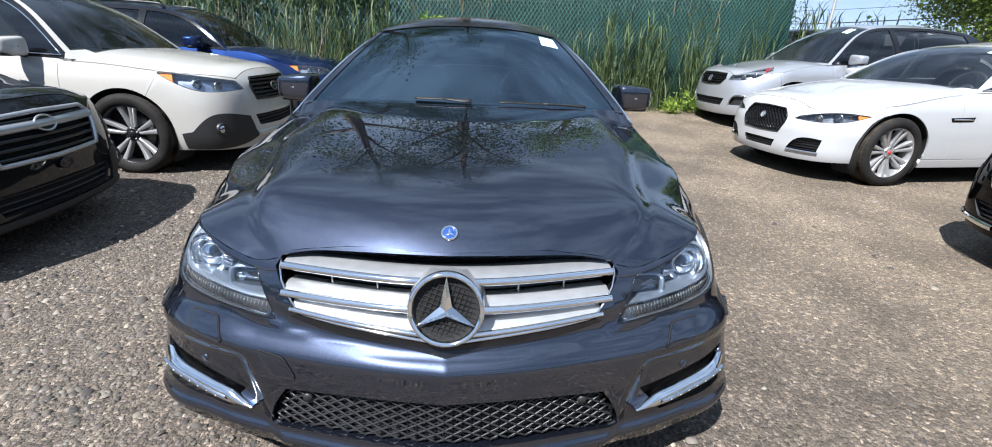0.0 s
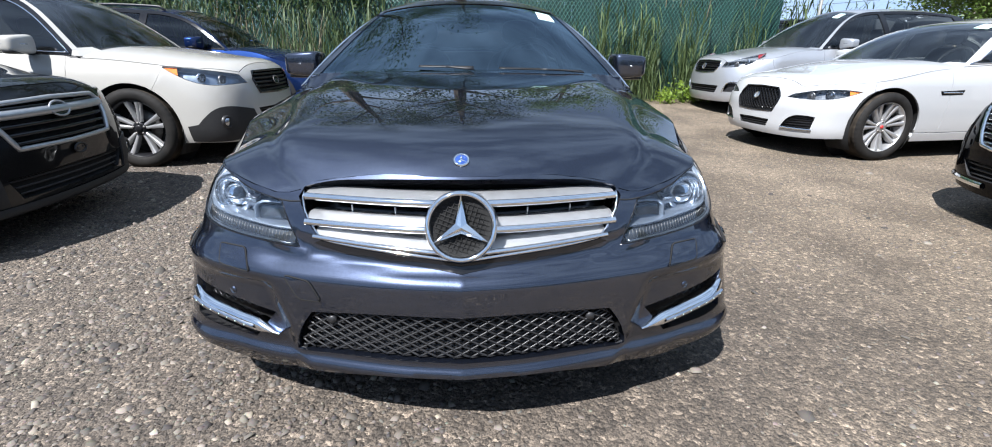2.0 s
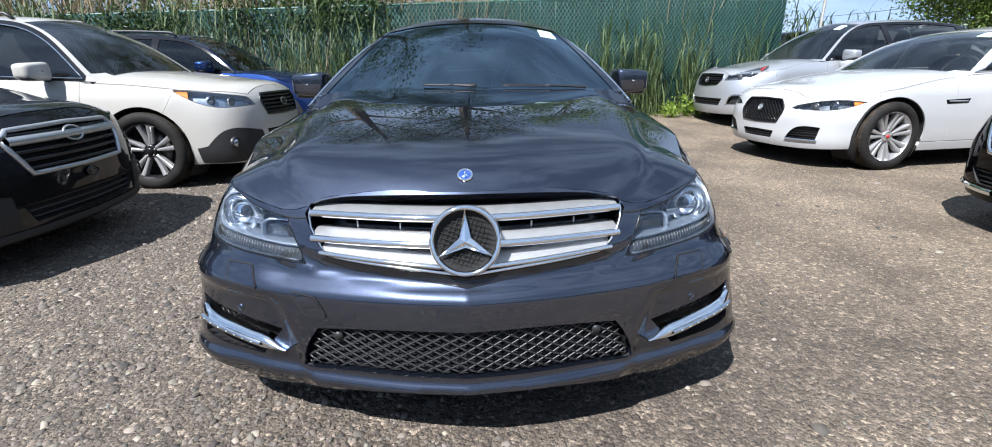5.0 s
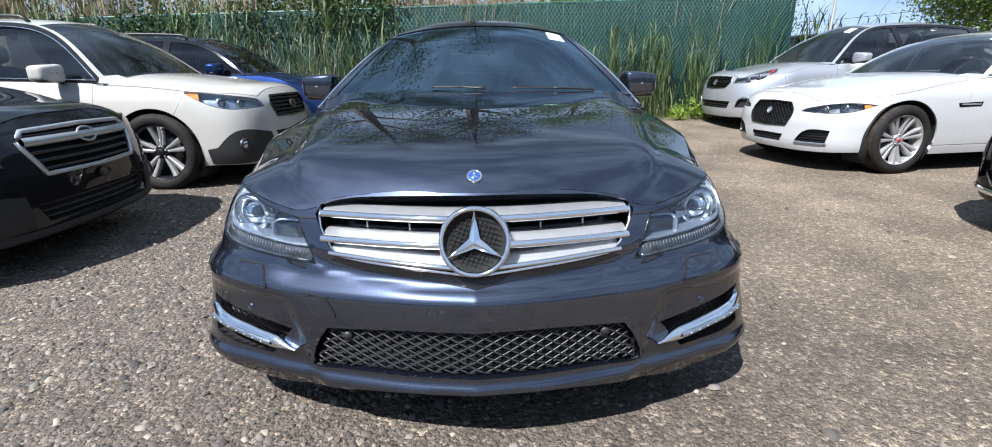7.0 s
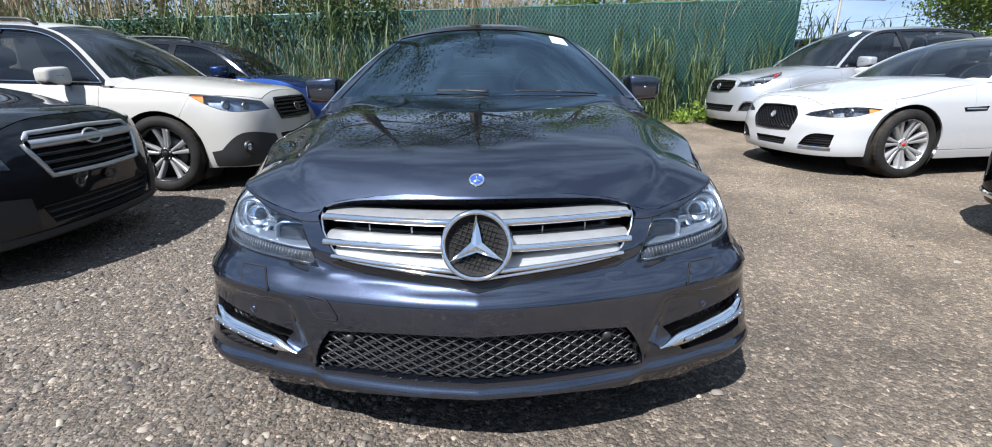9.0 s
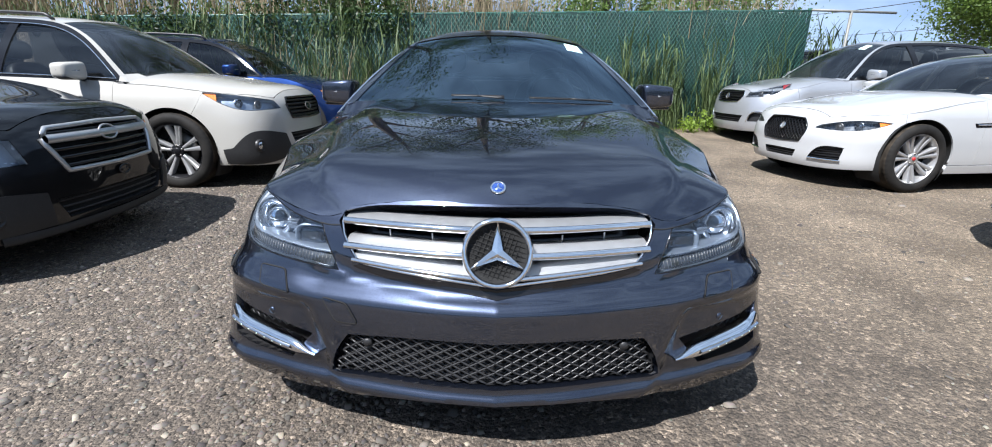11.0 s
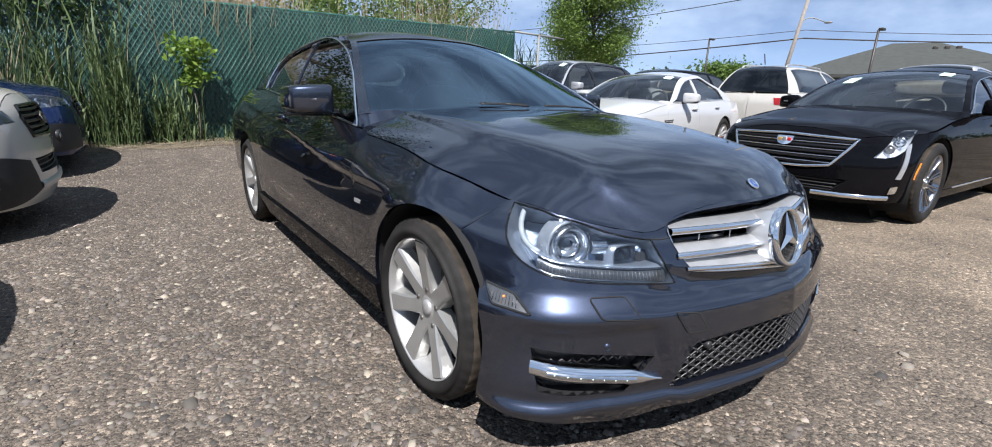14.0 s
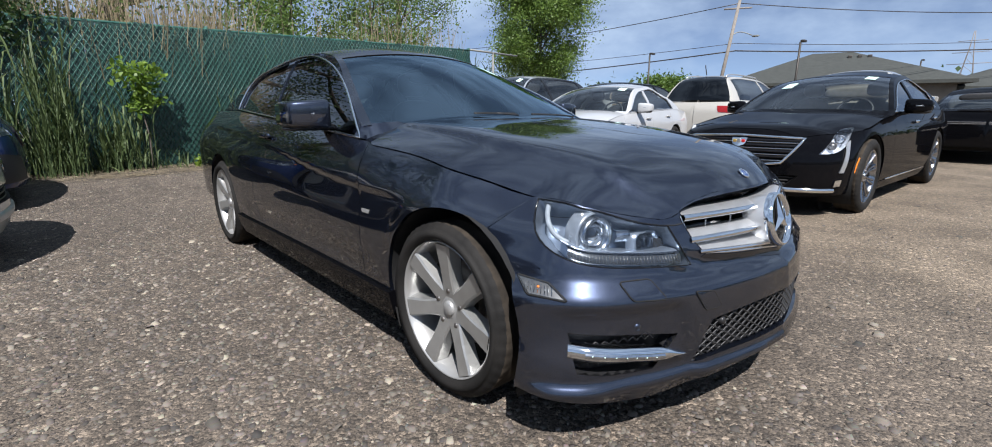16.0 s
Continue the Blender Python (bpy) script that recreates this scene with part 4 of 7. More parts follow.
COUPE = dict(
    length=4.53, wheel_r=0.312, rim_r=0.245, tyre_w=0.235, track=0.762, arch_f=.712, sill_top=.088, sill_lift=.016, sill_mat=PAINT_BLACK, axle_f=0.74, axle_r=3.48, arch_r=0.367,
    plan=[(0, -.052), (.1, -.046), (.25, -.02), (.427, .026), (.6, .082), (.7, .130), (.797, .203), (.856, .30), (.884, .42), (.890, .6), (.888, 1.2),
          (.888, 2.2), (.886, 3.3), (.872, 3.9), (.83, 4.28), (.73, 4.45), (.4, 4.515), (0, 4.53)],
    front=[(.16, .020), (.2, .004), (.24, -.008), (.36, -.012), (.42, -.010), (.46, -.006), (.487, .003), (.500, .016), (.514, .030), (.55, .043), (.60, .06), (.66, .082), (.73, .125), (.80, .18), (.9, .27)],
    side=[(.16, .045), (.25, .023), (.4, .005), (.55, 0), (.68, .001), (.74, .008), (.80, .03), (.86, .065), (.92, .11), (.98, .17), (1.05, .25)],
    extra=coupe_sculpt,
    belt=[(1.2, .862), (1.37, .872), (1.6, .895), (2.4, .935), (3.4, .985), (3.9, .99), (4.3, .965), (4.6, .93)],
    hood=[(-.06, .62), (.0, .672), (.05, .712), (.1, .757), (.15, .793), (.22, .826), (.3, .85), (.6, .9), (1.0, .94), (1.4, .962), (1.6, .97)],
    shoulder=[(-.06, .62), (.08, .69), (.2, .728), (.33, .739), (.46, .740), (.586, .766), (.725, .793), (.935, .825), (1.17, .846), (1.5, .868)],
    power=3.6, ridge=lambda q, y: 0.015 * np.exp(-((q - 0.735) / np.where(q < 0.735, 0.15, 0.04)) ** 2) * smooth(0.0, 0.3, y),
    cowl=1.26, cowl_bow=0.11,
    roof=[(1.27, .955), (1.6, 1.125), (2.06, 1.325), (2.35, 1.375), (2.75, 1.392), (3.1, 1.37), (3.45, 1.29), (3.8, 1.13), (4.02, 1.01)],
    bow=[(1.27, .14), (2.06, .09), (2.7, .0), (3.45, -.05), (4.02, -.10)], drop=[(1.27, .03), (2.06, .05), (2.7, .055), (3.45, .05), (4.02, .02)],
    header=2.03, rear_header=3.4, lean=(.5, .5),
    deck=[(3.98, 1.0), (4.25, .99), (4.47, .955)], deck_edge=[(3.9, .97), (4.3, .95), (4.5, .92)],
    seam=(1.09, .635), chin=[(0, .225), (.214, .219), (.40, .200), (.50, .185), (.60, .171), (.70, .174), (.82, .196), (1.02, .212)],
    grille=([(0, .722), (.25, .718), (.40, .706), (.446, .697)], [(.446, .697), (.441, .655), (.404, .566), (.37, .553)], [(.37, .553), (.192, .54), (0, .519)], [(0, .519), (0, .722)]),
    lamp=([(.461, .545), (.614, .556), (.775, .568), (.909, .590), (1.02, .645), (1.07, .712)], [(1.07, .712), (.99, .734), (.919, .735), (.758, .713), (.64, .685), (.548, .655)], [(.548, .655), (.525, .638), (.475, .549)]),
    intake=([(0, .402), (.135, .402), (.272, .396), (.41, .384)], [(.41, .384), (.442, .34), (.478, .253)], [(.478, .253), (.36, .262), (.21, .264), (0, .265)], [(0, .265), (0, .402)]),
    fog_hole=([(.536, .357), (.644, .374), (.75, .384), (.884, .397)], [(.884, .397), (.857, .284)], [(.857, .284), (.74, .265), (.62, .262)], [(.62, .262), (.536, .357)]),
    seams=[1.29, 2.69], windows=[
        ([(1.41, .893), (2.0, .922), (2.58, .955)], [(2.58, .955), (2.79, 1.298)], [(2.79, 1.298), (2.6, 1.308), (2.19, 1.238), (1.75, 1.075), (1.41, .893)]),
        ([(2.66, .965), (3.1, .985), (3.44, 1.012)], [(3.44, 1.012), (3.44, 1.15), (3.2, 1.25), (2.88, 1.295)], [(2.88, 1.295), (2.66, .965)])],
    trim=([(1.36, .875), (2.4, .938), (3.47, .995)], [(3.47, .995), (3.475, 1.16), (3.22, 1.268), (2.62, 1.322), (2.19, 1.254), (1.73, 1.088), (1.36, .875)]),
    side_glass=GLASS_DARK, handle_mat=PAINT_COUPE, mirror_at=(.908, 1.72, .974), mirror=(.094, .062, .10), mirror_edge=7.0, mirror_mat=PAINT_COUPE, handle_drop=.10,
    spokes=7, spoke_shape=[(0, (.037, .037))], rim_mat=ALLOY, spoke_mat=ALLOY_FACE, turn=0.645, hub_r=.30, spoke_face=.006, step=.05, front_step=.013, hood_step=.03, side_step=.015, roof_mat=GLOSS_BLACK,
    wheel_x=.37, wheel_up=.03, seat_z=.42, hood_q=.995, hood_depth=.005, nose_gap=0.0, screen_shadow=True, cap_r=.115, pillar_u=.945)

# the lamp and grille openings follow the hood edge closely
_c = Car(COUPE)
_s = np.array([.53, .60, .66, .71, .765, .84, .912, .97, 1.03, 1.07])
_z = np.minimum(_c.hood.cut(_s) - .0035, [.662, .672, .684, .697, .715, .735, .748, .752, .750, .745])
COUPE["lamp"] = (COUPE["lamp"][0][:-1] + [(1.07, float(_z[-1]))], [(a, float(b)) for a, b in zip(_s[::-1], _z[::-1])], [(.53, float(_z[0])), (.507, .622), (.483, .582), (.461, .545)])
_s = np.array([0, .15, .30, .40, .462])
_z = np.minimum(_c.hood.cut(_s) - .006, [.731, .730, .724, .716, .707])
COUPE["grille"] = ([(a, float(b)) for a, b in zip(_s, _z)], [(.462, float(_z[-1])), (.474, .688), (.463, .651), (.432, .604), (.398, .570)], [(.398, .570), (.286, .558), (.142, .548), (0, .533)], [(0, .533), (0, float(_z[0]))])

coupe, C1 = make_car("coupe_car", "dark graphite two-door coupe, clean and glossy, parked on gravel", COUPE, Matrix(), PAINT_COUPE)

SH = C1.S


def at(s, z, out=0.0, shell=None):
    """A point on the body, moved out along its normal."""
    sh = shell or SH
    s, z = np.asarray(s, float), np.asarray(z, float)
    e = 0.004
    P = sh(s, z)
    N = np.cross(sh(s + e, z) - sh(s - e, z), sh(s, z + e) - sh(s, z - e))
    N /= np.linalg.norm(N, axis=-1, keepdims=True)
    return P + N * np.asarray(out)[..., None]


def sweep(section, s0, s1, n=40, shell=None, taper=None):
    """Sweeps a section of (out, height) along the plan curve."""
    ss = np.linspace(s0, s1, n)
    k = len(section)
    sec = np.array(section, float)
    rows = []
    for s in ss:
        q = taper(s, sec) if taper else sec
        rows.append(at(np.full(k, s), q[:, 1], q[:, 0], shell))
    v = np.concatenate(rows)
    f = [(i * k + j, i * k + j + 1, (i + 1) * k + j + 1, (i + 1) * k + j) for i in range(n - 1) for j in range(k - 1)]
    return v, f


def full(half_runs):
    return both_sides(outline(*half_runs))


# grille: dark well, three silver blades with chrome edges, chrome frame, ring and star
G_OUT = full(COUPE["grille"])
grille = skin("grille", inset(G_OUT, 0.002), SH, GLOSS_BLACK, coupe, "silver three-bar grille with a large chrome star", (), 0.03, 0.004, 0.0, (0, 2.2, .55), -0.085)
mesh_ob("grille_surround", *wall_of(G_OUT, SH, 0.002, -0.085), GLOSS_BLACK, grille)
for z0, z1, z2, e in ((.724, .686, .668, .458), (.655, .622, .603, .449), (.602, .562, .548, .420)):
    lift = (lambda s, q: q + np.array([0, .022 * min(abs(s) / .42, 1)])) if z0 < .61 else None
    v, f = sweep([(-.06, z0 - .004), (-.052, z0), (-.024, (z0 + z1) / 2 + .004), (-.004, z1)], -e, e, 40, None, lift)
    mesh_ob("grille_blade", v, f, SATIN, grille)
    v, f = sweep([(-.004, z1), (.003, z1 - .002), (.006, (z1 + z2) / 2), (.003, z2 + .002), (-.006, z2), (-.03, z2 + .004)], -e, e, 40, None, lift)
    mesh_ob("chrome_strip", v, f, CHROME, grille)
for k, s in enumerate((-.33, -.2, .2, .33)):
    for z0, z1 in ((.668, .652), (.604, .597)):
        p, q = at([s, s], [z0, z1 - .004], [-.03, -.04])
        mesh_ob("grille_rib", *tube([p, q], 0.0025, 6), SATIN, grille)
for sg in (1, -1):
    bar(grille, "chrome_frame", SH, [(sg * .468, .70), (sg * .461, .655), (sg * .431, .606), (sg * .398, .572)], .003, CHROME, -.004)
    bar(grille, "chrome_frame", SH, [(sg * .398, .5715), (sg * .286, .5605), (sg * .142, .5505), (0, .5355)], .0052, CHROME, -.003)
TRIM = full(([(0, .531), (.142, .546), (.286, .556), (.398, .568)], [(.398, .568), (.418, .560)], [(.418, .560), (.286, .534), (.142, .523), (0, .507)], [(0, .507), (0, .531)]))
skin("lower_trim", TRIM, SH, GLOSS_BLACK, grille, "", (), .02, .003, 0.0, (0, 2.2, .55), .0025)
EMB = pose(0, -.012, .632, -14, 0, 0)


def placed(v, m):
    v = np.asarray(v, float)
    return v @ np.array(m.to_3x3()).T + np.array(m.translation)


v, f = lathe([(.076, .012), (.078, -.004), (.083, -.011), (.089, -.008), (.092, .002), (.091, .016)], 72, "y")
ring = mesh_ob("star_ring", placed(v, EMB), f, CHROME, grille)
v, f = lathe([(.0905, .012), (.092, .03), (.094, .055), (.096, .08)], 60, "y")
v[:, 2] = np.minimum(v[:, 2], .084)
mesh_ob("star_collar", placed(v, EMB), f, SATIN, ring)
v, f = lathe([(.0, .016), (.05, .014), (.079, .008)], 48, "y")
mesh_ob("star_dish", placed(v, EMB), f, NEAR_BLACK, ring)
vs, fs = [(0, -.016, 0), (0, .004, 0)], []
for k in range(3):
    a = math.pi / 2 + k * 2 * math.pi / 3
    tip = (math.cos(a) * .081, -.002, math.sin(a) * .081)
    b1, b2 = a + math.pi / 3, a - math.pi / 3
    r = .0165
    i = len(vs)
    vs += [tip, (math.cos(b1) * r, -.002, math.sin(b1) * r), (math.cos(b2) * r, -.002, math.sin(b2) * r)]
    fs += [(0, i, i + 1), (0, i + 2, i), (1, i + 1, i), (1, i, i + 2)]
mesh_ob("star", placed(vs, EMB), fs, CHROME, ring, smooth_on=False)
wires = []
for k in range(-6, 7):
    c0 = k * .012
    h = math.sqrt(max(.076 ** 2 - c0 ** 2, 0))
    wires.append(tube([(c0, .0105, -h), (c0, .0105, h)], .0011, 4))
    wires.append(tube([(-h, .0095, c0), (h, .0095, c0)], .0011, 4))
v, f = join(*wires)
tagged(mesh_ob("star_mesh", placed(v, EMB @ pose(0, 0, 0, 0, 20, 0)), f, NEAR_BLACK, ring), kind="stuff")
# round hood badge
bp_ = C1.hood(np.array([0.0]), np.array([.118]))[0]
BM = Matrix.Translation(Vector(bp_)) @ pose(0, .0, .003, 40, 0, 0)
v, f = lathe([(0, .002), (.017, .002), (.0175, .0)], 32, "z")
hb = mesh_ob("hood_badge", placed(v, BM), f, BADGE_BLUE, coupe, "small round blue and chrome hood badge")
v, f = lathe([(.016, .002), (.017, .0045), (.020, .004), (.0215, .0)], 40, "z")
mesh_ob("badge_ring", placed(v, BM), f, CHROME, hb)
star2 = np.array(vs)[:, [0, 2, 1]] * np.array([.2, .2, -.15]) + np.array([0, 0, .002])
mesh_ob("badge_star", placed(star2, BM), [tuple(reversed(q)) for q in fs], CHROME, hb, smooth_on=False)

# headlights
L_OUT = outline(*COUPE["lamp"])
LAMP_LOW = spline([.461, .614, .775, .909, 1.02], [.545, .556, .568, .590, .645])
for sg in (1, -1):
    # hood shut line between lamp and grille
    p = run([(.536, .664), (.505, .661), (.466, .664)], .01)
    mesh_ob("hood_seam", *tube(at(sg * p[:, 0], p[:, 1], .0004), .0022, 5), NEAR_BLACK, coupe)
    p = L_OUT if sg > 0 else mirrored(L_OUT)
    mesh_ob("lamp_gasket", *tube(at(p[:, 0], p[:, 1], -.0005), .0022, 5, closed=True), GLOSS_BLACK, coupe)
for sg in (1, -1):
    lens = lamp(coupe, C1, L_OUT, "headlight", .085, sg, LAMP_SILVER, None, "clear projector headlight with a grey housing")
    # main projector
    c = at(sg * .79, .664, -.055)
    d = Vector((sg * .22, -1.0, .02)).normalized()
    M = Matrix.Translation(Vector(c)) @ d.to_track_quat('Y', 'Z').to_matrix().to_4x4()
    v, f = lathe([(.036, .0), (.042, .022), (.05, .03), (.057, .026), (.06, .0), (.062, -.03)], 44, "y")
    mesh_ob("projector_bezel", placed(v, M), f, REFLECTOR, lens)
    v, f = lathe([(.060, .006), (.064, .018), (.070, .014), (.074, -.03)], 44, "y")
    mesh_ob("projector_shroud", placed(v, M), f, HOUSING, lens)
    v, f = lathe([(0, .030), (.015, .028), (.028, .02), (.036, .006), (.037, -.004)], 36, "y")
    mesh_ob("projector_lens", placed(v, M), f, BULB, lens)
    v, f = lathe([(0, -.02), (.034, -.012), (.037, .0)], 30, "y")
    mesh_ob("projector_back", placed(v, M), f, DISC, lens)
    # inner high beam: a rounded square pocket
    c2 = at(sg * .595, .622, -.05)
    M2 = Matrix.Translation(Vector(c2)) @ Vector((sg * .12, -1.0, .1)).normalized().to_track_quat('Y', 'Z').to_matrix().to_4x4()
    v, f = lathe([(0, -.04), (.02, -.038), (.036, -.02), (.044, .012), (.049, .014), (.051, -.02)], 40, "y")
    a = np.arctan2(v[:, 2], v[:, 0])
    v = v * np.stack([1.05 * np.power(np.abs(np.cos(a)) ** 4 + np.abs(np.sin(a)) ** 4, -.25), np.ones(len(a)), .78 * np.power(np.abs(np.cos(a)) ** 4 + np.abs(np.sin(a)) ** 4, -.25)], 1)
    mesh_ob("high_beam", placed(v, M2), f, LAMP_SILVER, lens)
    v, f = superblob(0, .004, 0, .040, .006, .029, 4.0, 24, 8)
    mesh_ob("high_beam_glass", placed(v, M2), f, BULB, lens)
    # ribbed indicator strip along the lower edge, between two bright edges
    strip = lambda s, q: q + np.array([0, float(LAMP_LOW(abs(s)))])
    v, f = sweep([(-.016, .008), (-.012, .011), (-.013, .032), (-.018, .036)], sg * .485, sg * .90, 40, None, strip)
    mesh_ob("indicator_bar", v, f, SMOKED, lens)
    v, f = sweep([(-.016, .036), (-.010, .037), (-.009, .041), (-.024, .047), (-.065, .056)], sg * .50, sg * .93, 40, None, strip)
    mesh_ob("strip_shelf", v, f, LAMP_SILVER, lens)
    for dz, rad in ((.039, .0022), (.0075, .0014)):
        q = np.linspace(.485, .90, 30)
        mesh_ob("strip_edge", *tube(at(sg * q, LAMP_LOW(q) + dz, -.009), rad, 6), REFLECTOR, lens)
    for k in range(34):
        s = .50 + k * .0118
        p, q = at([sg * s, sg * s], [LAMP_LOW(s) + .012, LAMP_LOW(s) + .031], [-.0115, -.0125])
        mesh_ob("lamp_rib", *tube([p, q], .0008, 5), DISC, lens)
    # pale light guide that climbs the outer end
    q = run([(.90, .632), (.95, .650), (.995, .683), (1.02, .712), (1.03, .732)], .012)
    mesh_ob("light_guide", *tube(at(sg * q[:, 0], q[:, 1], -.02), .008, 8), LIGHT_GUIDE, lens)
    v, f = sweep([(-.05, .635), (-.03, .650), (-.035, .668), (-.06, .68)], sg * .655, sg * .705, 8)
    mesh_ob("side_reflector", v, f, REFLECTOR, lens)

# lower intake: honeycomb of slanted bars in front of a dark well
I_OUT = full(COUPE["intake"])
intake = skin("lower_grille", inset(I_OUT, -.004), SH, NEAR_BLACK, coupe, "black diamond-mesh lower grille", (), .05, .003, 0.0, (0, 2.2, .55), -.075)
mesh_ob("intake_surround", *wall_of(inset(I_OUT, -.002), SH, -.004, -.075), BLACK_PLASTIC, intake)
bars = []
pitch, hgt = .046, .026
for sgn in (1, -1):
    k = -30
    while k < 30:
        line = []
        for j in range(0, 25):
            zz = .235 + j * .0075
            s = k * pitch + sgn * (zz - .235) * pitch / hgt
            line.append((s, zz))
        line = np.array(line)
        ok = inside(inset(I_OUT, .002), line)
        if ok.sum() > 1:
            i0, i1 = np.argmax(ok), len(ok) - 1 - np.argmax(ok[::-1])
            q = line[i0:i1 + 1]
            bars.append(tube(at(q[:, 0], q[:, 1], -.014), .0030, 5))
            bars.append(tube(at(q[:, 0], q[:, 1] + .002, -.026), .003, 5))
        k += 1
v, f = join(*bars)
tagged(mesh_ob("diamond_mesh", v, f, MESH_GREY, intake), kind="stuff")
bar(intake, "mesh_frame", SH, [(-.5, .252), (-.25, .2505), (0, .252), (.25, .2505), (.5, .252)], .006, BLACK_PLASTIC, -.012)
for sg in (1, -1):
    p = at(sg * .356, .364, -.012)
    v, f = lathe([(0, .008), (.011, .008), (.0125, .004), (.0125, -.01)], 20, "y")
    mesh_ob("parking_sensor", v * np.array([1, -1, 1]) + p, [tuple(reversed(q)) for q in f], BLACK_PLASTIC, intake)
    p = at(sg * .681, .40, .001)
    v, f = lathe([(0, .002), (.010, .002), (.0115, -.004)], 20, "y")
    mesh_ob("bumper_sensor", placed(v * np.array([1, -1, 1]), pose(*p, 0, 0, sg * 25)), [tuple(reversed(q)) for q in f], PAINT_COUPE, coupe)

# fog openings with chrome daytime light blades
F_OUT = outline(*COUPE["fog_hole"])
for sg in (1, -1):
    fl = np.array(F_OUT) if sg > 0 else mirrored(F_OUT)
    well = skin("fog_well", inset(fl, -.003), SH, BLACK_PLASTIC, coupe, "", (), .03, .003, 0.0, (0, 2.2, .55), -.05)
    mesh_ob("well_wall", *wall_of(fl, SH, 0.0, -.05), BLACK_PLASTIC, well)
    for zz in (.345, .29):
        for k in range(9):
            s0 = .60 + k * .03
            q = at([sg * s0, sg * (s0 + .016), sg * (s0 + .032)], [zz, zz + .014, zz], [-.03] * 3)
            mesh_ob("well_mesh", *tube(q, .0035, 5), BLACK_PLASTIC, well)

    def blade_z(s):
        return .297 + (abs(s) - .50) * .125

    def tp(s, q):
        g = 1.1 - 1.0 * (1 - smooth(.515, .61, abs(s)))
        return q * np.array([1, g]) + np.array([0.002 - .016 * smooth(.8, .9, abs(s)), blade_z(s)])
    v, f = sweep([(-.02, -.019), (.010, -.018), (.018, -.009), (.020, .005), (.014, .017), (.002, .022), (-.02, .021)], sg * .52, sg * .882, 36, None, tp)
    drl = mesh_ob("daytime_light", v, f, CHROME, coupe, "chrome daytime running light blade")
    v, f = sweep([(.0185, -.008), (.0225, -.003), (.0225, .004), (.0175, .008)], sg * .60, sg * .84, 26, None, lambda s, q: q + np.array([0.004, blade_z(s)]))
    mesh_ob("light_lens", v, f, REFLECTOR, drl, "clear ribbed light strip")
    for k in range(7):
        s = sg * (.63 + k * .032)
        mesh_ob("led", *superblob(*at(s, blade_z(s), .0242), .0034, .003, .0034, 2.0, 10, 6), PAPER, drl)

# caps and lamps on the bumper skin
def cap_outline(pts, r=.012):
    p = np.array(pts, float)
    out = []
    for i in range(len(p)):
        a, b, c = p[i - 1], p[i], p[(i + 1) % len(p)]
        u, w = (a - b) / np.linalg.norm(a - b), (c - b) / np.linalg.norm(c - b)
        for t in np.linspace(0, 1, 5):
            out.append(b + u * r * (1 - t) ** 2 + w * r * t ** 2)
    return np.array(out)


def seam_loop(ob, poly, name="cap_seam", width=.0022):
    p = np.array(poly)
    P = at(p[:, 0], p[:, 1], .0018)
    mesh_ob(name, *tube(P, width, 5, closed=True), NEAR_BLACK, ob)


for sg in (1, -1):
    wp = cap_outline([(.635, .529), (.735, .528), (.705, .482), (.595, .475)])
    wp = wp if sg > 0 else mirrored(wp)
    seam_loop(coupe, wp, "washer_cap_seam")
    skin("washer_cap", inset(wp, .002), SH, PAINT_COUPE, coupe, "", (), .02, .004, 0.0, (0, 2.2, .5), .0035)
    rp = cap_outline([(1.06, .528), (.949, .521), (.888, .486), (1.005, .489)], .008)
    rp = rp if sg > 0 else mirrored(rp)
    rl_ = skin("side_marker", rp, SH, GLASS_CLEAR, coupe, "clear side marker lamp", (), .02, .004, 0.0, (0, 2.2, .5), .007)
    rl_.visible_shadow = False
    skin("marker_housing", inset(rp, .002), SH, DISC, rl_, "", (), .02, .003, 0.0, (0, 2.2, .5), .004)
    bulb = at(sg * .978, .508, .004)
    mesh_ob("marker_bulb", *superblob(*bulb, .0045, .0045, .0045, 2.0, 12, 8), AMBER, rl_)
    seam_loop(rl_, rp, "marker_gasket", .0042)
    for k in range(9):
        s = sg * (.93 + .011 * k)
        p, q = at([s, s + sg * .006], [.494, .514], [.0062, .0062])
        mesh_ob("marker_rib", *tube([p, q], .0012, 5), GLASS_CLEAR, rl_)
tp_ = mirrored(cap_outline([(.488, .480), (.412, .472), (.377, .419), (.445, .418)]))
seam_loop(coupe, tp_, "tow_cap_seam")
skin("tow_cap", inset(tp_, .002), SH, PAINT_COUPE, coupe, "", (), .02, .004, 0.0, (0, 2.2, .5), .0035)
# wing badge bar
for sg in (1, -1):
    q = outline([(1.87, .60), (1.935, .60)], [(1.935, .60), (1.93, .585)], [(1.93, .585), (1.875, .585)], [(1.875, .585), (1.87, .60)], step=.01)
    skin("wing_badge", q if sg > 0 else mirrored(q), SH, ALLOY, coupe, "", (), .02, .003, 0.0, (0, 2.2, .5), .003)

# wipers, sticker, mirror pod, blocks behind the nose
def on_top(u, y, lift=0.0):
    P = C1.T(np.asarray(u, float), np.asarray(y, float))
    return P + np.array([0, -.5, .85]) * lift


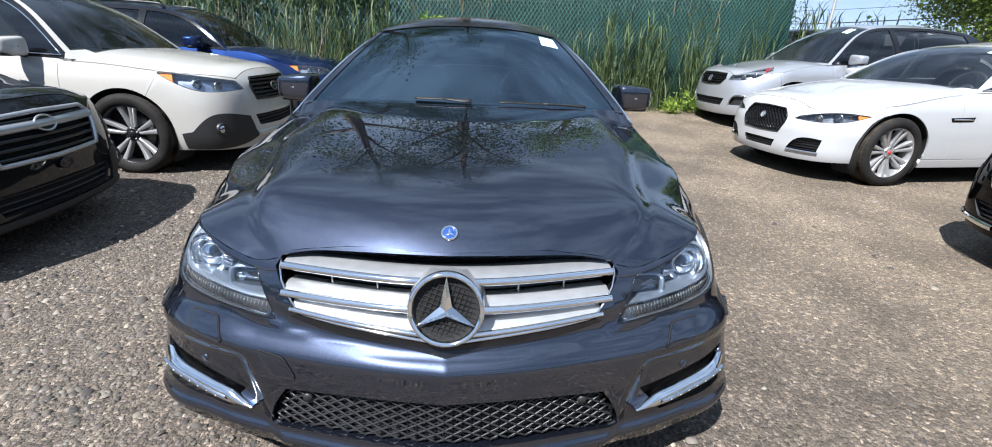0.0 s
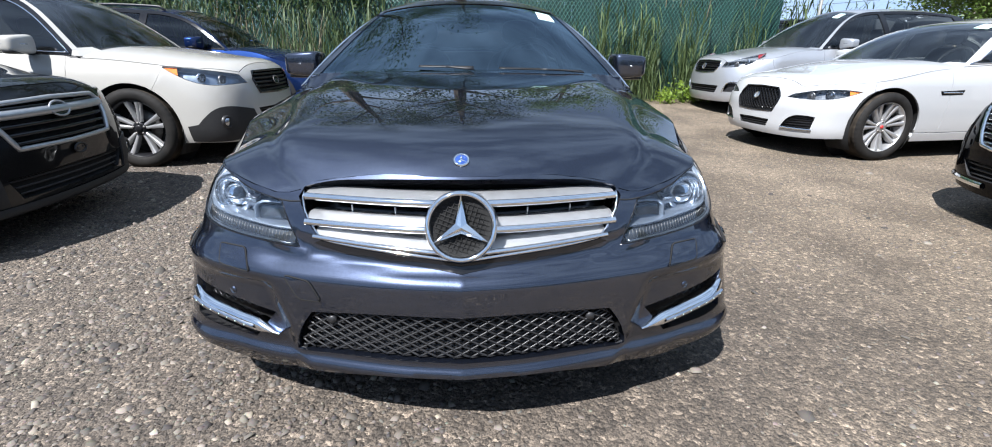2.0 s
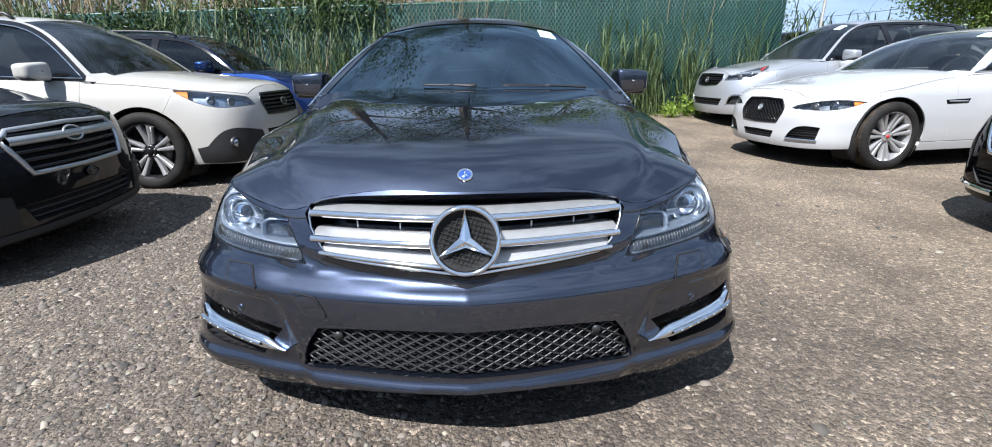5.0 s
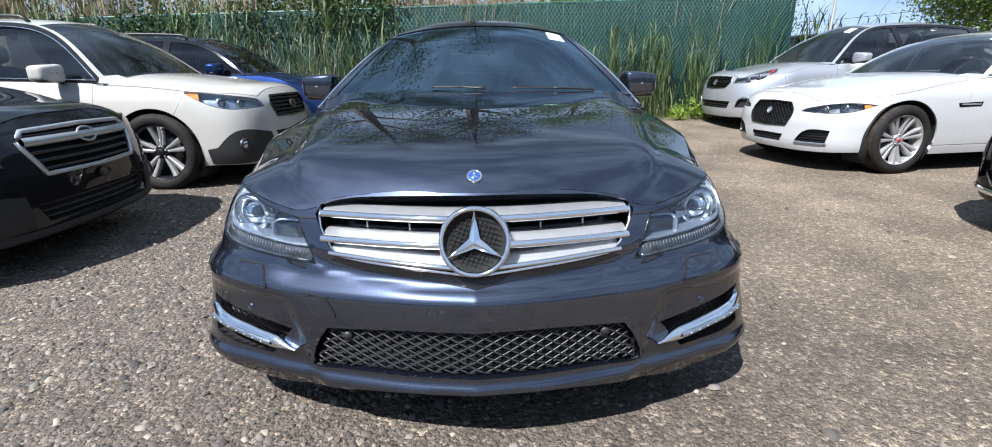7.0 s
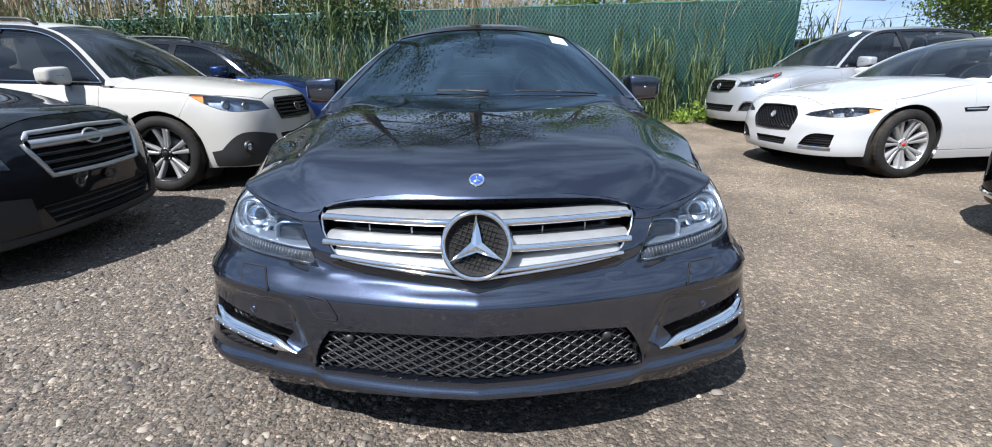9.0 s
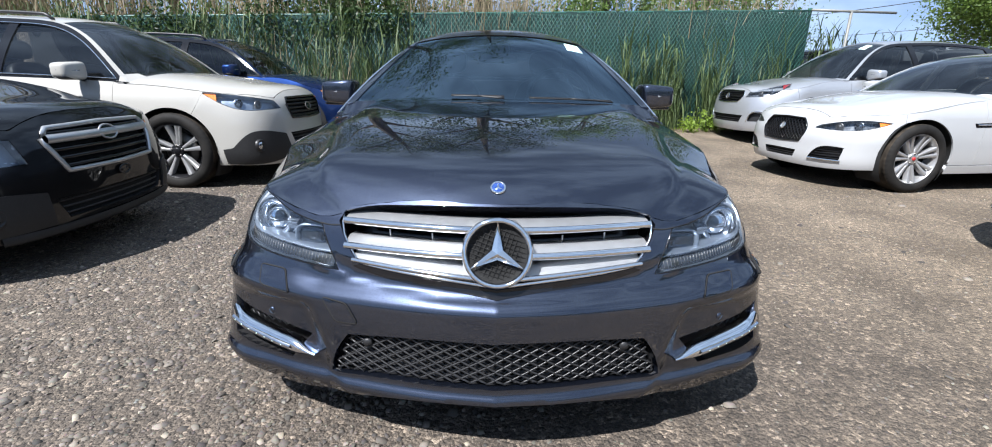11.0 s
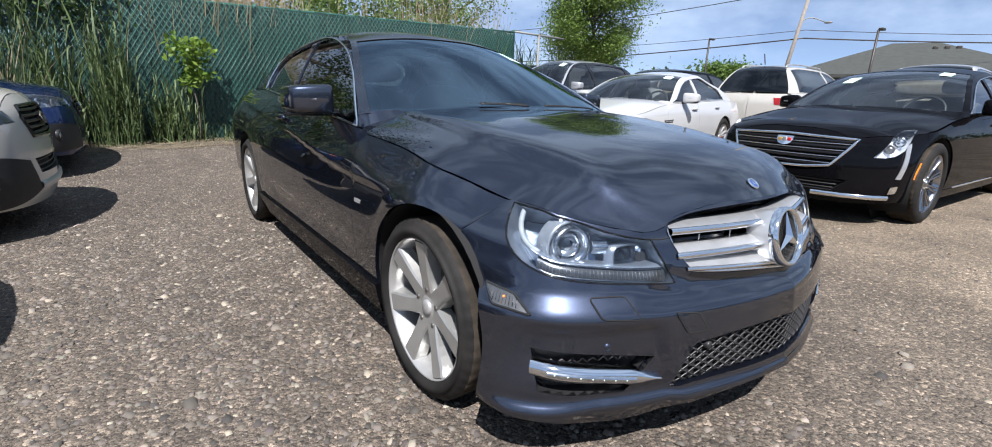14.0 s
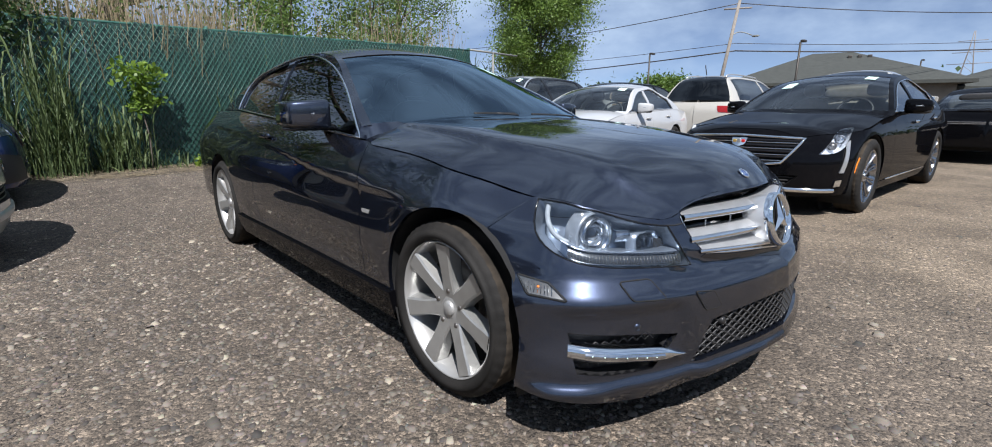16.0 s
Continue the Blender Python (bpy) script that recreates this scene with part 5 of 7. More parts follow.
for u0, u1, y0_, y1_ in ((-.3, .04, 1.298, 1.29), (.2, .74, 1.284, 1.284)):
    us = np.linspace(u0, u1, 16)
    ys_ = np.linspace(y0_, y1_, 16)
    w = mesh_ob("wiper", *tube(on_top(us, ys_, .008), .0034, 6), BLACK_PLASTIC, coupe)
    mesh_ob("wiper_blade", *tube(on_top(us, ys_ + .008, .006), .004, 4), RUBBER, w)
    P = on_top([(u0 + u1) / 2, u1 - .05, u1], [(y0_ + y1_) / 2, 1.28, 1.275], .01)
    mesh_ob("wiper_arm", *tube(run(P, .03), .005, 6), BLACK_PLASTIC, w)
stk = outline([(.735, 1.985), (.885, 1.975)], [(.885, 1.975), (.86, 1.85)], [(.86, 1.85), (.70, 1.86)], [(.70, 1.86), (.735, 1.985)], step=.02)
st = skin("windscreen_sticker", stk, C1.T, PAPER, coupe, "pale green paper sticker on the windscreen corner", (), .03, .001, 0.0, (0, 2.2, 1.0), -.003)
for k, (a, b_) in enumerate(((.75, .85), (.745, .84))):
    yy = 1.945 - k * .035
    q = outline([(a, yy), (b_, yy - .01)], [(b_, yy - .01), (b_ - .003, yy - .022)], [(b_ - .003, yy - .022), (a - .003, yy - .012)], [(a - .003, yy - .012), (a, yy)], step=.02)
    skin("printed_bar", q, C1.T, INK, st, "", (), .03, .0005, 0.0, (0, 2.2, 1.0), -.002)
mesh_ob("mirror_pod", *superblob(*(C1.T(np.array(0.0), np.array(1.93)) + np.array([0, .06, -.05])), .07, .03, .045, 2.5), BLACK_PLASTIC, coupe)
mesh_ob("rear_view_mirror", *superblob(*(C1.T(np.array(0.0), np.array(1.93)) + np.array([0, .12, -.10])), .125, .015, .033, 3.5), BLACK_PLASTIC, coupe)
part("radiator", box(0, .20, .42, 1.0, .08, .40, .01), NEAR_BLACK, coupe)
part("under_tray", box(0, .42, .205, 1.30, .62, .02, .004), NEAR_BLACK, coupe)
part("engine_block", box(0, .75, .55, 1.05, .95, .34, .04), NEAR_BLACK, coupe)

# ---- the other cars ----
def spec(L, hw, H, yf, yr, R, nose, nd, zb, cowl, header, rhead, rend, suv=False, hood_z=0.86, **more):
    """Numbers of a plain car from its main measures."""
    k = nd / .4
    plan = [(0, 0), (.3 * hw, .022 * k), (.52 * hw, .068 * k), (.68 * hw, .135 * k), (.80 * hw, .225 * k), (.89 * hw, .36 * k), (.955 * hw, .60 * k), (.99 * hw, 1.05), (hw, 1.7),
            (hw, L * .6), (.99 * hw, L * .78), (.955 * hw, L - .4), (.88 * hw, L - .16), (.5 * hw, L - .03), (0, L)]
    front = [(.15, .06), (.25, .015), (.42, 0), (.55, .004), (nose - .12, .03), (nose - .04, .06), (nose + .05, .13), (nose + .2, .27)]
    side = [(.15, .06), (.26, .03), (.42, .008), (.58, 0), (zb - .26, .004), (zb - .14, .02), (zb - .05, .055), (zb, .075), (zb + .08, .12), (zb + .2, .2)]
    c = dict(length=L, wheel_r=R, rim_r=R * .72, tyre_w=.225, track=hw - .125, axle_f=yf, axle_r=yr, plan=plan, front=front, side=side,
             belt=[(cowl - .25, zb - .045), (cowl + .2, zb - .02), (L * .6, zb + .02), (L * .8, zb + .04), (L + .1, zb + .0)],
             hood=[(-.02, nose - .04), (.04, nose + .0), (.12, nose + .045), (.4, nose + .10), (cowl - .3, hood_z + .04), (cowl + .3, hood_z + .08)],
             shoulder=[(-.02, nose - .08), (.1, nose - .02), (.3, nose + .01), (.6, nose + .03), (cowl - .25, zb - .06), (cowl + .3, zb - .035)],
             power=3.4, pillar_u=.945, cowl=cowl - .03, cowl_bow=.13, header=header, rear_header=rhead, lean=(.42, .45), suv=suv,
             roof=[(cowl, hood_z + .06), (cowl * .45 + header * .55, hood_z + (H - hood_z) * .66), (header, H - .06), (header + .4, H - .015), ((header + rhead) / 2 + .2, H), (rhead, H - (.05 if suv else .1)), (rhead * .4 + rend * .6, H - (.22 if suv else .25)), (rend, zb + .05)],
             bow=[(cowl, .16), (header, .10), ((header + rhead) / 2, 0), (rhead, -.04), (rend, -.08)], drop=[(cowl, .03), (header, .05), ((header + rhead) / 2, .06), (rend, .03)],
             seam=(1.25, R + .34), chin=[(0, .2), (.5, .2), (1.0, .22)], sill_z=.22, mirror_at=(hw + .06, cowl + .48, zb + .07), mirror=(.115, .075, .075),
             spokes=5, spoke_shape=[(-.16, (.012, .016)), (.16, (.012, .016))], rim_mat=ALLOY, step=.07, front_step=.05, handle_mat=CHROME, seat_mat=SEAT, screen_glass=GLASS_LIGHT, side_glass=GLASS_SIDE)
    if not suv:
        c["deck"] = [(rend - .05, zb + .04), (L - .3, zb + .03), (L - .06, zb + .0)]
        c["deck_edge"] = [(rend - .1, zb + .02), (L - .1, zb - .01)]
    c.update(more)
    return c


def side_windows(c, a0, a1, b, e0, e1, drop=.042):
    """Front and rear side glass, with the pillar between at b."""
    car = Car({**c, "windows": []})
    k = np.linspace(c["roof"][0][0], c["roof"][-1][0], 200)
    q = car.rail(k)
    r = lambda y: float(np.interp(y, q[:, 0], q[:, 1])) - drop
    z = lambda y: float(car.belt(y)) + .025
    t = lambda u, v: [(y, max(r(y), z(y) + .03)) for y in np.linspace(v, u, 6)]
    f, g = t(a1, b - .05), t(b + .05, e1)
    w1 = ([(a0, z(a0)), (b - .04, z(b))], [(b - .04, z(b)), f[0]], f, [f[-1], (a0, z(a0))])
    w2 = ([(b + .04, z(b)), (e0, z(e0))], [(e0, z(e0)), g[0]], g, [g[-1], (b + .04, z(b))])
    c["windows"] = [w1, w2]
    if c.get("bright_line"):
        c["trim"] = ([(a0, z(a0)), (b, z(b)), (e0, z(e0))], [(e0, z(e0)), g[0]], g[:-1] + f, [f[-1], (a0, z(a0))])
    return c


def stand(x, y, turn, z=0.0):
    return pose(x, y, z, 0, 0, turn)


def oval_badge(ob, car, s, z, rx, rz_, mats, bars=3):
    """A maker's badge drawn as a plain oval."""
    p = at(s, z, .012, car.S)
    a = np.linspace(0, 2 * math.pi, 28, endpoint=False)
    q = np.stack([s + rx * np.cos(a), z + rz_ * np.sin(a)], 1)
    plate = skin("badge", q, car.S, mats[0], ob, "plain oval maker's badge", (), .03, .006, 0.0, (0, 2.2, .5), .012)
    P = at(q[:, 0], q[:, 1], .013, car.S)
    mesh_ob("badge_rim", *tube(P, .006, 6, closed=True), mats[1], plate)
    if bars:
        for k in range(bars):
            u = s + rx * (-.45 + .9 * k / max(bars - 1, 1))
            mesh_ob("badge_mark", *superblob(*at(u, z + rz_ * (.2 if k % 2 else -.1), .0135, car.S), .006, .003, .006, 2.0, 10, 6), mats[1], plate)


def dress_front(ob, car, c, bars=6, bar_mat=GLOSS_BLACK, rim=None, mesh=False, rim_r=.012, well=.05, lens_mat=None, accent=None):
    """Grille with bars or mesh, lamps, intakes."""
    S = car.S
    if "grille" in c:
        g = full(c["grille"])
        gr = skin("grille", inset(g, -.003), S, NEAR_BLACK, ob, "", (), .06, .003, 0.0, (0, 2.2, .5), -well)
        mesh_ob("grille_wall", *wall_of(g, S, 0.0, -well), BLACK_PLASTIC, gr)
        lo, hi = g[:, 1].min(), g[:, 1].max()
        if mesh:
            lines = []
            for sgn in (1, -1):
                for k in np.arange(-14, 15):
                    zz = np.linspace(lo, hi, 24)
                    ln = np.stack([k * .045 + sgn * (zz - lo) * .9, zz], 1)
                    ok = inside(inset(g, .004), ln)
                    if ok.sum() > 1:
                        lines.append(tube(at(ln[ok, 0], ln[ok, 1], -.012, S), .005, 5))
            v, f = join(*lines)
            tagged(mesh_ob("grille_mesh", v, f, bar_mat, gr), kind="stuff")
        else:
            for k in range(bars):
                z = lo + (hi - lo) * (k + .7) / (bars + .4)
                ss = np.linspace(-.8, .8, 81)
                ok = inside(inset(g, .004), np.stack([ss, np.full(81, z)], 1))
                if ok.sum() > 2:
                    e = ss[ok].max()
                    h = (hi - lo) / bars * .28
                    v, f = sweep([(-.03, z + h), (-.008, z + h * .8), (0, z), (-.008, z - h * .8), (-.03, z - h)], -e, e, 24, S)
                    mesh_ob("grille_bar", v, f, bar_mat, gr)
        if rim:
            P = at(g[:, 0], g[:, 1], .002, S)
            mesh_ob("grille_frame", *tube(P, rim_r, 7, closed=True), rim, gr)
    if "intake" in c:
        g = full(c["intake"])
        it = skin("lower_intake", inset(g, -.003), S, NEAR_BLACK, ob, "", (), .06, .003, 0.0, (0, 2.2, .5), -.05)
        mesh_ob("intake_wall", *wall_of(g, S, 0.0, -.05), BLACK_PLASTIC, it)
        lo, hi = g[:, 1].min(), g[:, 1].max()
        for k in range(3):
            z = lo + (hi - lo) * (k + .6) / 3.2
            ss = np.linspace(-.9, .9, 91)
            ok = inside(inset(g, .004), np.stack([ss, np.full(91, z)], 1))
            if ok.sum() > 2:
                mesh_ob("intake_bar", *tube(at(ss[ok], np.full(ok.sum(), z), -.02, S), .006, 5), BLACK_PLASTIC, it)
    if "lamp" in c:
        lo_ = outline(*c["lamp"])
        cen = lo_.mean(0)
        for sg in (1, -1):
            ln = lamp(ob, car, lo_, "headlight", .06, sg, lens_mat or HOUSING, None, "clear headlight")
            w = lo_[:, 0].max() - lo_[:, 0].min()
            for k, (u, rr) in enumerate(((cen[0] - .18 * w, .036), (cen[0] + .08 * w, .04))):
                zz = lo_[(np.abs(lo_[:, 0] - u) < .08)][:, 1].mean()
                ct = at(sg * u, zz, -.03, S)
                M = Matrix.Translation(Vector(ct)) @ Vector((sg * .25, -1, 0)).to_track_quat('Y', 'Z').to_matrix().to_4x4()
                v, f = lathe([(0, .012), (rr * .6, .008), (rr * .85, -.002), (rr, .01), (rr * 1.12, -.01)], 24, "y")
                mesh_ob("projector", placed(v, M), f, REFLECTOR if k else DISC, ln)
            if accent:
                u = lo_[:, 0].max() - .2 * w
                sel = lo_[lo_[:, 0] > u]
                if len(sel) > 3:
                    skin("amber_reflector", sel if sg > 0 else mirrored(sel), S, accent, ln, "", (), .03, .003, 0.002, (0, 2.2, .5), -.012)
    if "fog_hole" in c:
        fo = outline(*c["fog_hole"])
        for sg in (1, -1):
            p = fo if sg > 0 else mirrored(fo)
            fw = skin("fog_well", inset(p, -.003), S, BLACK_PLASTIC, ob, "", (), .05, .003, 0.0, (0, 2.2, .5), -.045)
            mesh_ob("fog_wall", *wall_of(p, S, 0.0, -.045), BLACK_PLASTIC, fw)
            if c.get("fog_mesh"):
                for k in range(5):
                    z = fo[:, 1].min() + (fo[:, 1].max() - fo[:, 1].min()) * (k + .7) / 5.6
                    ss = np.linspace(fo[:, 0].min(), fo[:, 0].max(), 60)
                    ok = inside(inset(fo, .005), np.stack([ss, np.full(60, z)], 1))
                    if ok.sum() > 2:
                        mesh_ob("fog_bar", *tube(at(sg * ss[ok], np.full(ok.sum(), z), -.02, S), .005, 5), GLOSS_BLACK, fw)


def fog_lamp(ob, car, s, z, r, ring_mat=BLACK_PLASTIC):
    for sg in (1, -1):
        M = Matrix.Translation(Vector(at(sg * s, z, .014, car.S))) @ Vector((sg * .3, -1, 0)).to_track_quat('Y', 'Z').to_matrix().to_4x4()
        v, f = lathe([(0, .004), (r * .8, .001), (r, -.012)], 24, "y")
        fl = mesh_ob("fog_lamp", placed(v, M), f, REFLECTOR, ob)
        v, f = lathe([(r * .96, .0), (r * 1.1, .008), (r * 1.35, .004), (r * 1.45, -.02)], 28, "y")
        mesh_ob("fog_ring", placed(v, M), f, ring_mat, fl)


def roof_rails(ob, car, c, mat):
    for sg in (1, -1):
        ys = np.linspace(c["header"] + .15, c["rear_header"] + .1, 24)
        P = car.T(np.full(24, sg * .88), ys) + np.array([0, 0, .045])
        P[0, 2] -= .04
        P[-1, 2] -= .04
        mesh_ob("roof_rail", *tube(P, .016, 8), mat, ob)


def screen_paper(ob, car, u0, u1, y):
    q = outline([(u0, y), (u1, y - .01)], [(u1, y - .01), (u1 - .02, y - .17)], [(u1 - .02, y - .17), (u0 - .02, y - .16)], [(u0 - .02, y - .16), (u0, y)], step=.03)
    skin("windscreen_sticker", q, car.T, PAPER, ob, "", (), .05, .001, 0.0, (0, 2.2, 1.0), .003)


def tail_lamps(ob, car, poly, mat=RED_LENS):
    for sg in (1, -1):
        q = np.array(outline(*poly))
        skin("tail_lamp", q if sg > 0 else mirrored(q), car.S, mat, ob, "red tail lamp", (), .05, .01, 0.0, (0, 2.2, .6), .006)


def clad_band(ob, car, c, poly, lift=.008):
    q = np.array(outline(*poly))
    for sg in (1, -1):
        skin("bumper_cladding", q if sg > 0 else mirrored(q), car.S, CLADDING, ob, "", (), .05, .012, 0.0, (0, 2.2, .5), lift)


ROW_L, ROW_R = "cars parked along the west side of the lane", "cars parked along the east side of the lane"
# pearl white estate
WAGON = spec(4.8, .92, 1.61, .96, 3.72, .355, .87, .36, 1.0, 1.237, 2.02, 4.0, 4.7, True, 1.0, clad=1, seams=[1.45, 2.55, 3.5], roof_mat=PAINT_WHITE, spokes=5,
             spoke_shape=[(-.2, (.010, .020)), (.2, (.010, .020))], rim_mat=ALLOY_DARK, spoke_mat=ALLOY_BRIGHT, mirror_low=BLACK_PLASTIC, arch_clad=False)
WAGON["grille"] = ([(0, .845), (.37, .84)], [(.37, .84), (.415, .77)], [(.415, .77), (.36, .645)], [(.36, .645), (0, .635)], [(0, .635), (0, .835)])
WAGON["lamp"] = ([(.5, .745), (.70, .735), (.88, .735), (1.02, .765), (1.27, .895)], [(1.27, .895), (1.05, .88), (.78, .85), (.56, .82)], [(.56, .815), (.5, .745)])
WAGON["intake"] = ([(0, .50), (.42, .50)], [(.42, .50), (.37, .40)], [(.37, .40), (0, .39)], [(0, .39), (0, .50)])
WAGON["pillar_mat"] = GLOSS_BLACK
WAGON["bright_line"] = 1
side_windows(WAGON, 1.42, 1.56, 2.55, 4.15, 4.0)
white_wagon, W1 = make_car("wagon_car", "pearl white estate car with dark plastic cladding and roof rails", WAGON, stand(-2.05, 4.24, 88.7), PAINT_WHITE, ROW_L)
dress_front(white_wagon, W1, WAGON, 5, ALLOY_DARK, GLOSS_BLACK, accent=AMBER, lens_mat=LAMP_SILVER)
oval_badge(white_wagon, W1, 0, .745, .06, .036, (GLOSS_BLACK, DISC))
clad_band(white_wagon, W1, WAGON, ([(.50, .50), (.62, .525), (.86, .53), (1.03, .39)], [(1.03, .39), (1.12, .375)], [(1.12, .375), (1.10, .24)], [(1.10, .24), (.5, .27), (.42, .30)], [(.42, .30), (.50, .50)]))
fog_lamp(white_wagon, W1, .79, .405, .042)
roof_rails(white_wagon, W1, WAGON, BLACK_PLASTIC)
v, f = sweep([(.01, .29), (.016, .31), (.014, .335), (0, .345)], -.42, .42, 20, W1.S)
mesh_ob("skid_plate", v, f, SATIN, white_wagon)
# dark grey estate
DARK = spec(4.86, .93, 1.66, .98, 3.72, .35, .80, .30, 1.0, 1.25, 2.05, 4.0, 4.7, True, .97, seams=[1.45, 2.55, 3.5], roof_mat=PAINT_GREY, clad=1)
DARK["grille"] = ([(0, .775), (.40, .765)], [(.40, .765), (.46, .71)], [(.46, .71), (.37, .535)], [(.37, .535), (0, .53)], [(0, .53), (0, .775)])
DARK["lamp"] = ([(.56, .60), (.75, .60), (.95, .64), (1.12, .76)], [(1.12, .76), (.95, .765), (.75, .745), (.60, .725)], [(.60, .725), (.56, .60)])
DARK["intake"] = ([(0, .40), (.48, .39)], [(.48, .39), (.42, .28)], [(.42, .28), (0, .28)], [(0, .28), (0, .40)])
DARK["pillar_mat"] = GLOSS_BLACK
side_windows(DARK, 1.45, 1.59, 2.55, 4.15, 4.0)
dark_wagon, W2 = make_car("wagon_car", "dark grey estate car with a silver-framed six-sided grille", DARK, stand(-2.38, 1.85, 95), PAINT_GREY, ROW_L)
dress_front(dark_wagon, W2, DARK, 5, GLOSS_BLACK, SATIN, rim_r=.014)
v, f = sweep([(-.005, .735), (.014, .728), (.02, .71), (.014, .692), (-.005, .686)], -.43, .43, 30, W2.S)
mesh_ob("grille_wing", v, f, SATIN, dark_wagon)
oval_badge(dark_wagon, W2, 0, .708, .075, .04, (GLOSS_BLACK, SATIN), 5)
oval_badge(dark_wagon, W2, 0.02, .475, .05, .026, (GLOSS_BLACK, BLACK_PLASTIC), 2)
v, f = sweep([(.0, .205), (.02, .21), (.024, .225), (.004, .25)], -.75, .75, 40, W2.S)
mesh_ob("front_lip", v, f, CLADDING, dark_wagon)
clad_band(dark_wagon, W2, DARK, ([(.52, .44), (.7, .46), (1.05, .44)], [(1.05, .44), (1.1, .24)], [(1.1, .24), (.5, .26)], [(.5, .26), (.52, .44)]))
fog_lamp(dark_wagon, W2, .76, .36, .04)
roof_rails(dark_wagon, W2, DARK, BLACK_PLASTIC)
# blue crossover
BLUE = spec(4.46, .90, 1.55, .92, 3.59, .345, .81, .34, 1.0, 1.18, 2.0, 3.7, 4.38, True, .96, clad=1, seams=[1.4, 2.45, 3.35], roof_mat=PAINT_BLUE)
BLUE["grille"] = ([(0, .78), (.27, .775)], [(.27, .775), (.33, .70)], [(.33, .70), (.27, .59)], [(.27, .59), (0, .585)], [(0, .585), (0, .78)])
BLUE["lamp"] = ([(.45, .70), (.7, .695), (.95, .70), (1.16, .82)], [(1.16, .82), (.9, .815), (.7, .80), (.5, .775)], [(.5, .775), (.45, .70)])
BLUE["intake"] = ([(0, .48), (.4, .48)], [(.4, .48), (.36, .37)], [(.36, .37), (0, .36)], [(0, .36), (0, .48)])
BLUE["pillar_mat"] = GLOSS_BLACK
side_windows(BLUE, 1.38, 1.52, 2.45, 3.85, 3.7)
blue_car, W3 = make_car("crossover_car", "bright blue compact crossover with black cladding and roof rails", BLUE, stand(-1.97, 6.69, 91.4, .05), PAINT_BLUE, ROW_L)
dress_front(blue_car, W3, BLUE, 4, GLOSS_BLACK, GLOSS_BLACK, accent=AMBER)
oval_badge(blue_car, W3, 0, .69, .055, .034, (BADGE_BLUE, CHROME))
clad_band(blue_car, W3, BLUE, ([(.48, .50), (.62, .52), (.86, .52), (1.03, .39)], [(1.03, .39), (1.08, .24)], [(1.08, .24), (.4, .27)], [(.4, .27), (.48, .50)]))
fog_lamp(blue_car, W3, .77, .42, .038)
roof_rails(blue_car, W3, BLUE, BLACK_PLASTIC)
# white sports sedan
SEDAN = spec(4.95, .94, 1.465, .82, 3.84, .345, .75, .42, .96, 1.58, 2.45, 3.5, 4.4, False, .93, seams=[1.5, 2.65, 3.65], roof_mat=PAINT_SNOW, spokes=7,
             spoke_shape=[(-.15, (.010, .019)), (.15, (.010, .019))], rim_mat=ALLOY_BRIGHT, cap_mat=BADGE_RED, cap_r=.075, trim_mat=CHROME, handle_mat=PAINT_SNOW)
SEDAN["grille"] = ([(0, .705), (.25, .695)], [(.25, .695), (.315, .61), (.265, .455)], [(.265, .455), (0, .445)], [(0, .445), (0, .705)])
SEDAN["lamp"] = ([(.40, .612), (.62, .602), (.88, .62), (1.13, .69)], [(1.13, .69), (.92, .708), (.74, .70), (.46, .645)], [(.46, .645), (.40, .612)])
SEDAN["intake"] = ([(0, .36), (.24, .355)], [(.24, .355), (.21, .28)], [(.21, .28), (0, .28)], [(0, .28), (0, .36)])
SEDAN["fog_hole"] = ([(.39, .29), (.47, .40), (.73, .43)], [(.73, .43), (.70, .29)], [(.70, .29), (.39, .29)])
SEDAN["fog_mesh"] = 1
SEDAN["bright_line"] = 1
side_windows(SEDAN, 1.72, 1.86, 2.72, 3.85, 3.7, .05)
white_sedan, W4 = make_car("sedan_car", "snow white sporty four-door sedan with a black mesh grille", SEDAN, stand(3.26, 4.41, -81.2), PAINT_SNOW, ROW_R)
dress_front(white_sedan, W4, SEDAN, 6, GLOSS_BLACK, GLOSS_BLACK, True, .008, accent=AMBER, lens_mat=LENS_GREY)
oval_badge(white_sedan, W4, 0, .60, .032, .032, (SATIN, CHROME), 0)
for sg in (1, -1):
    v, f = sweep([(.0, .285), (.012, .29), (.012, .30), (0, .305)], sg * .40, sg * .72, 16, W4.S)
    mesh_ob("fog_blade", v, f, CHROME, white_sedan)
    q = outline([(1.98, .70), (2.28, .71)], [(2.28, .71), (2.26, .665)], [(2.26, .665), (2.0, .66)], [(2.0, .66), (1.98, .70)], step=.04)
    vent = skin("fender_vent", q if sg > 0 else mirrored(q), W4.S, GLOSS_BLACK, white_sedan, "", (), .05, .01, 0.0, (0, 2.2, .5), .003)
    v, f = sweep([(.004, .678), (.012, .684), (.004, .692)], sg * 2.01, sg * 2.25, 8, W4.S)
    mesh_ob("vent_blade", v, f, CHROME, vent)
screen_paper(white_sedan, W4, .62, .80, 2.36)
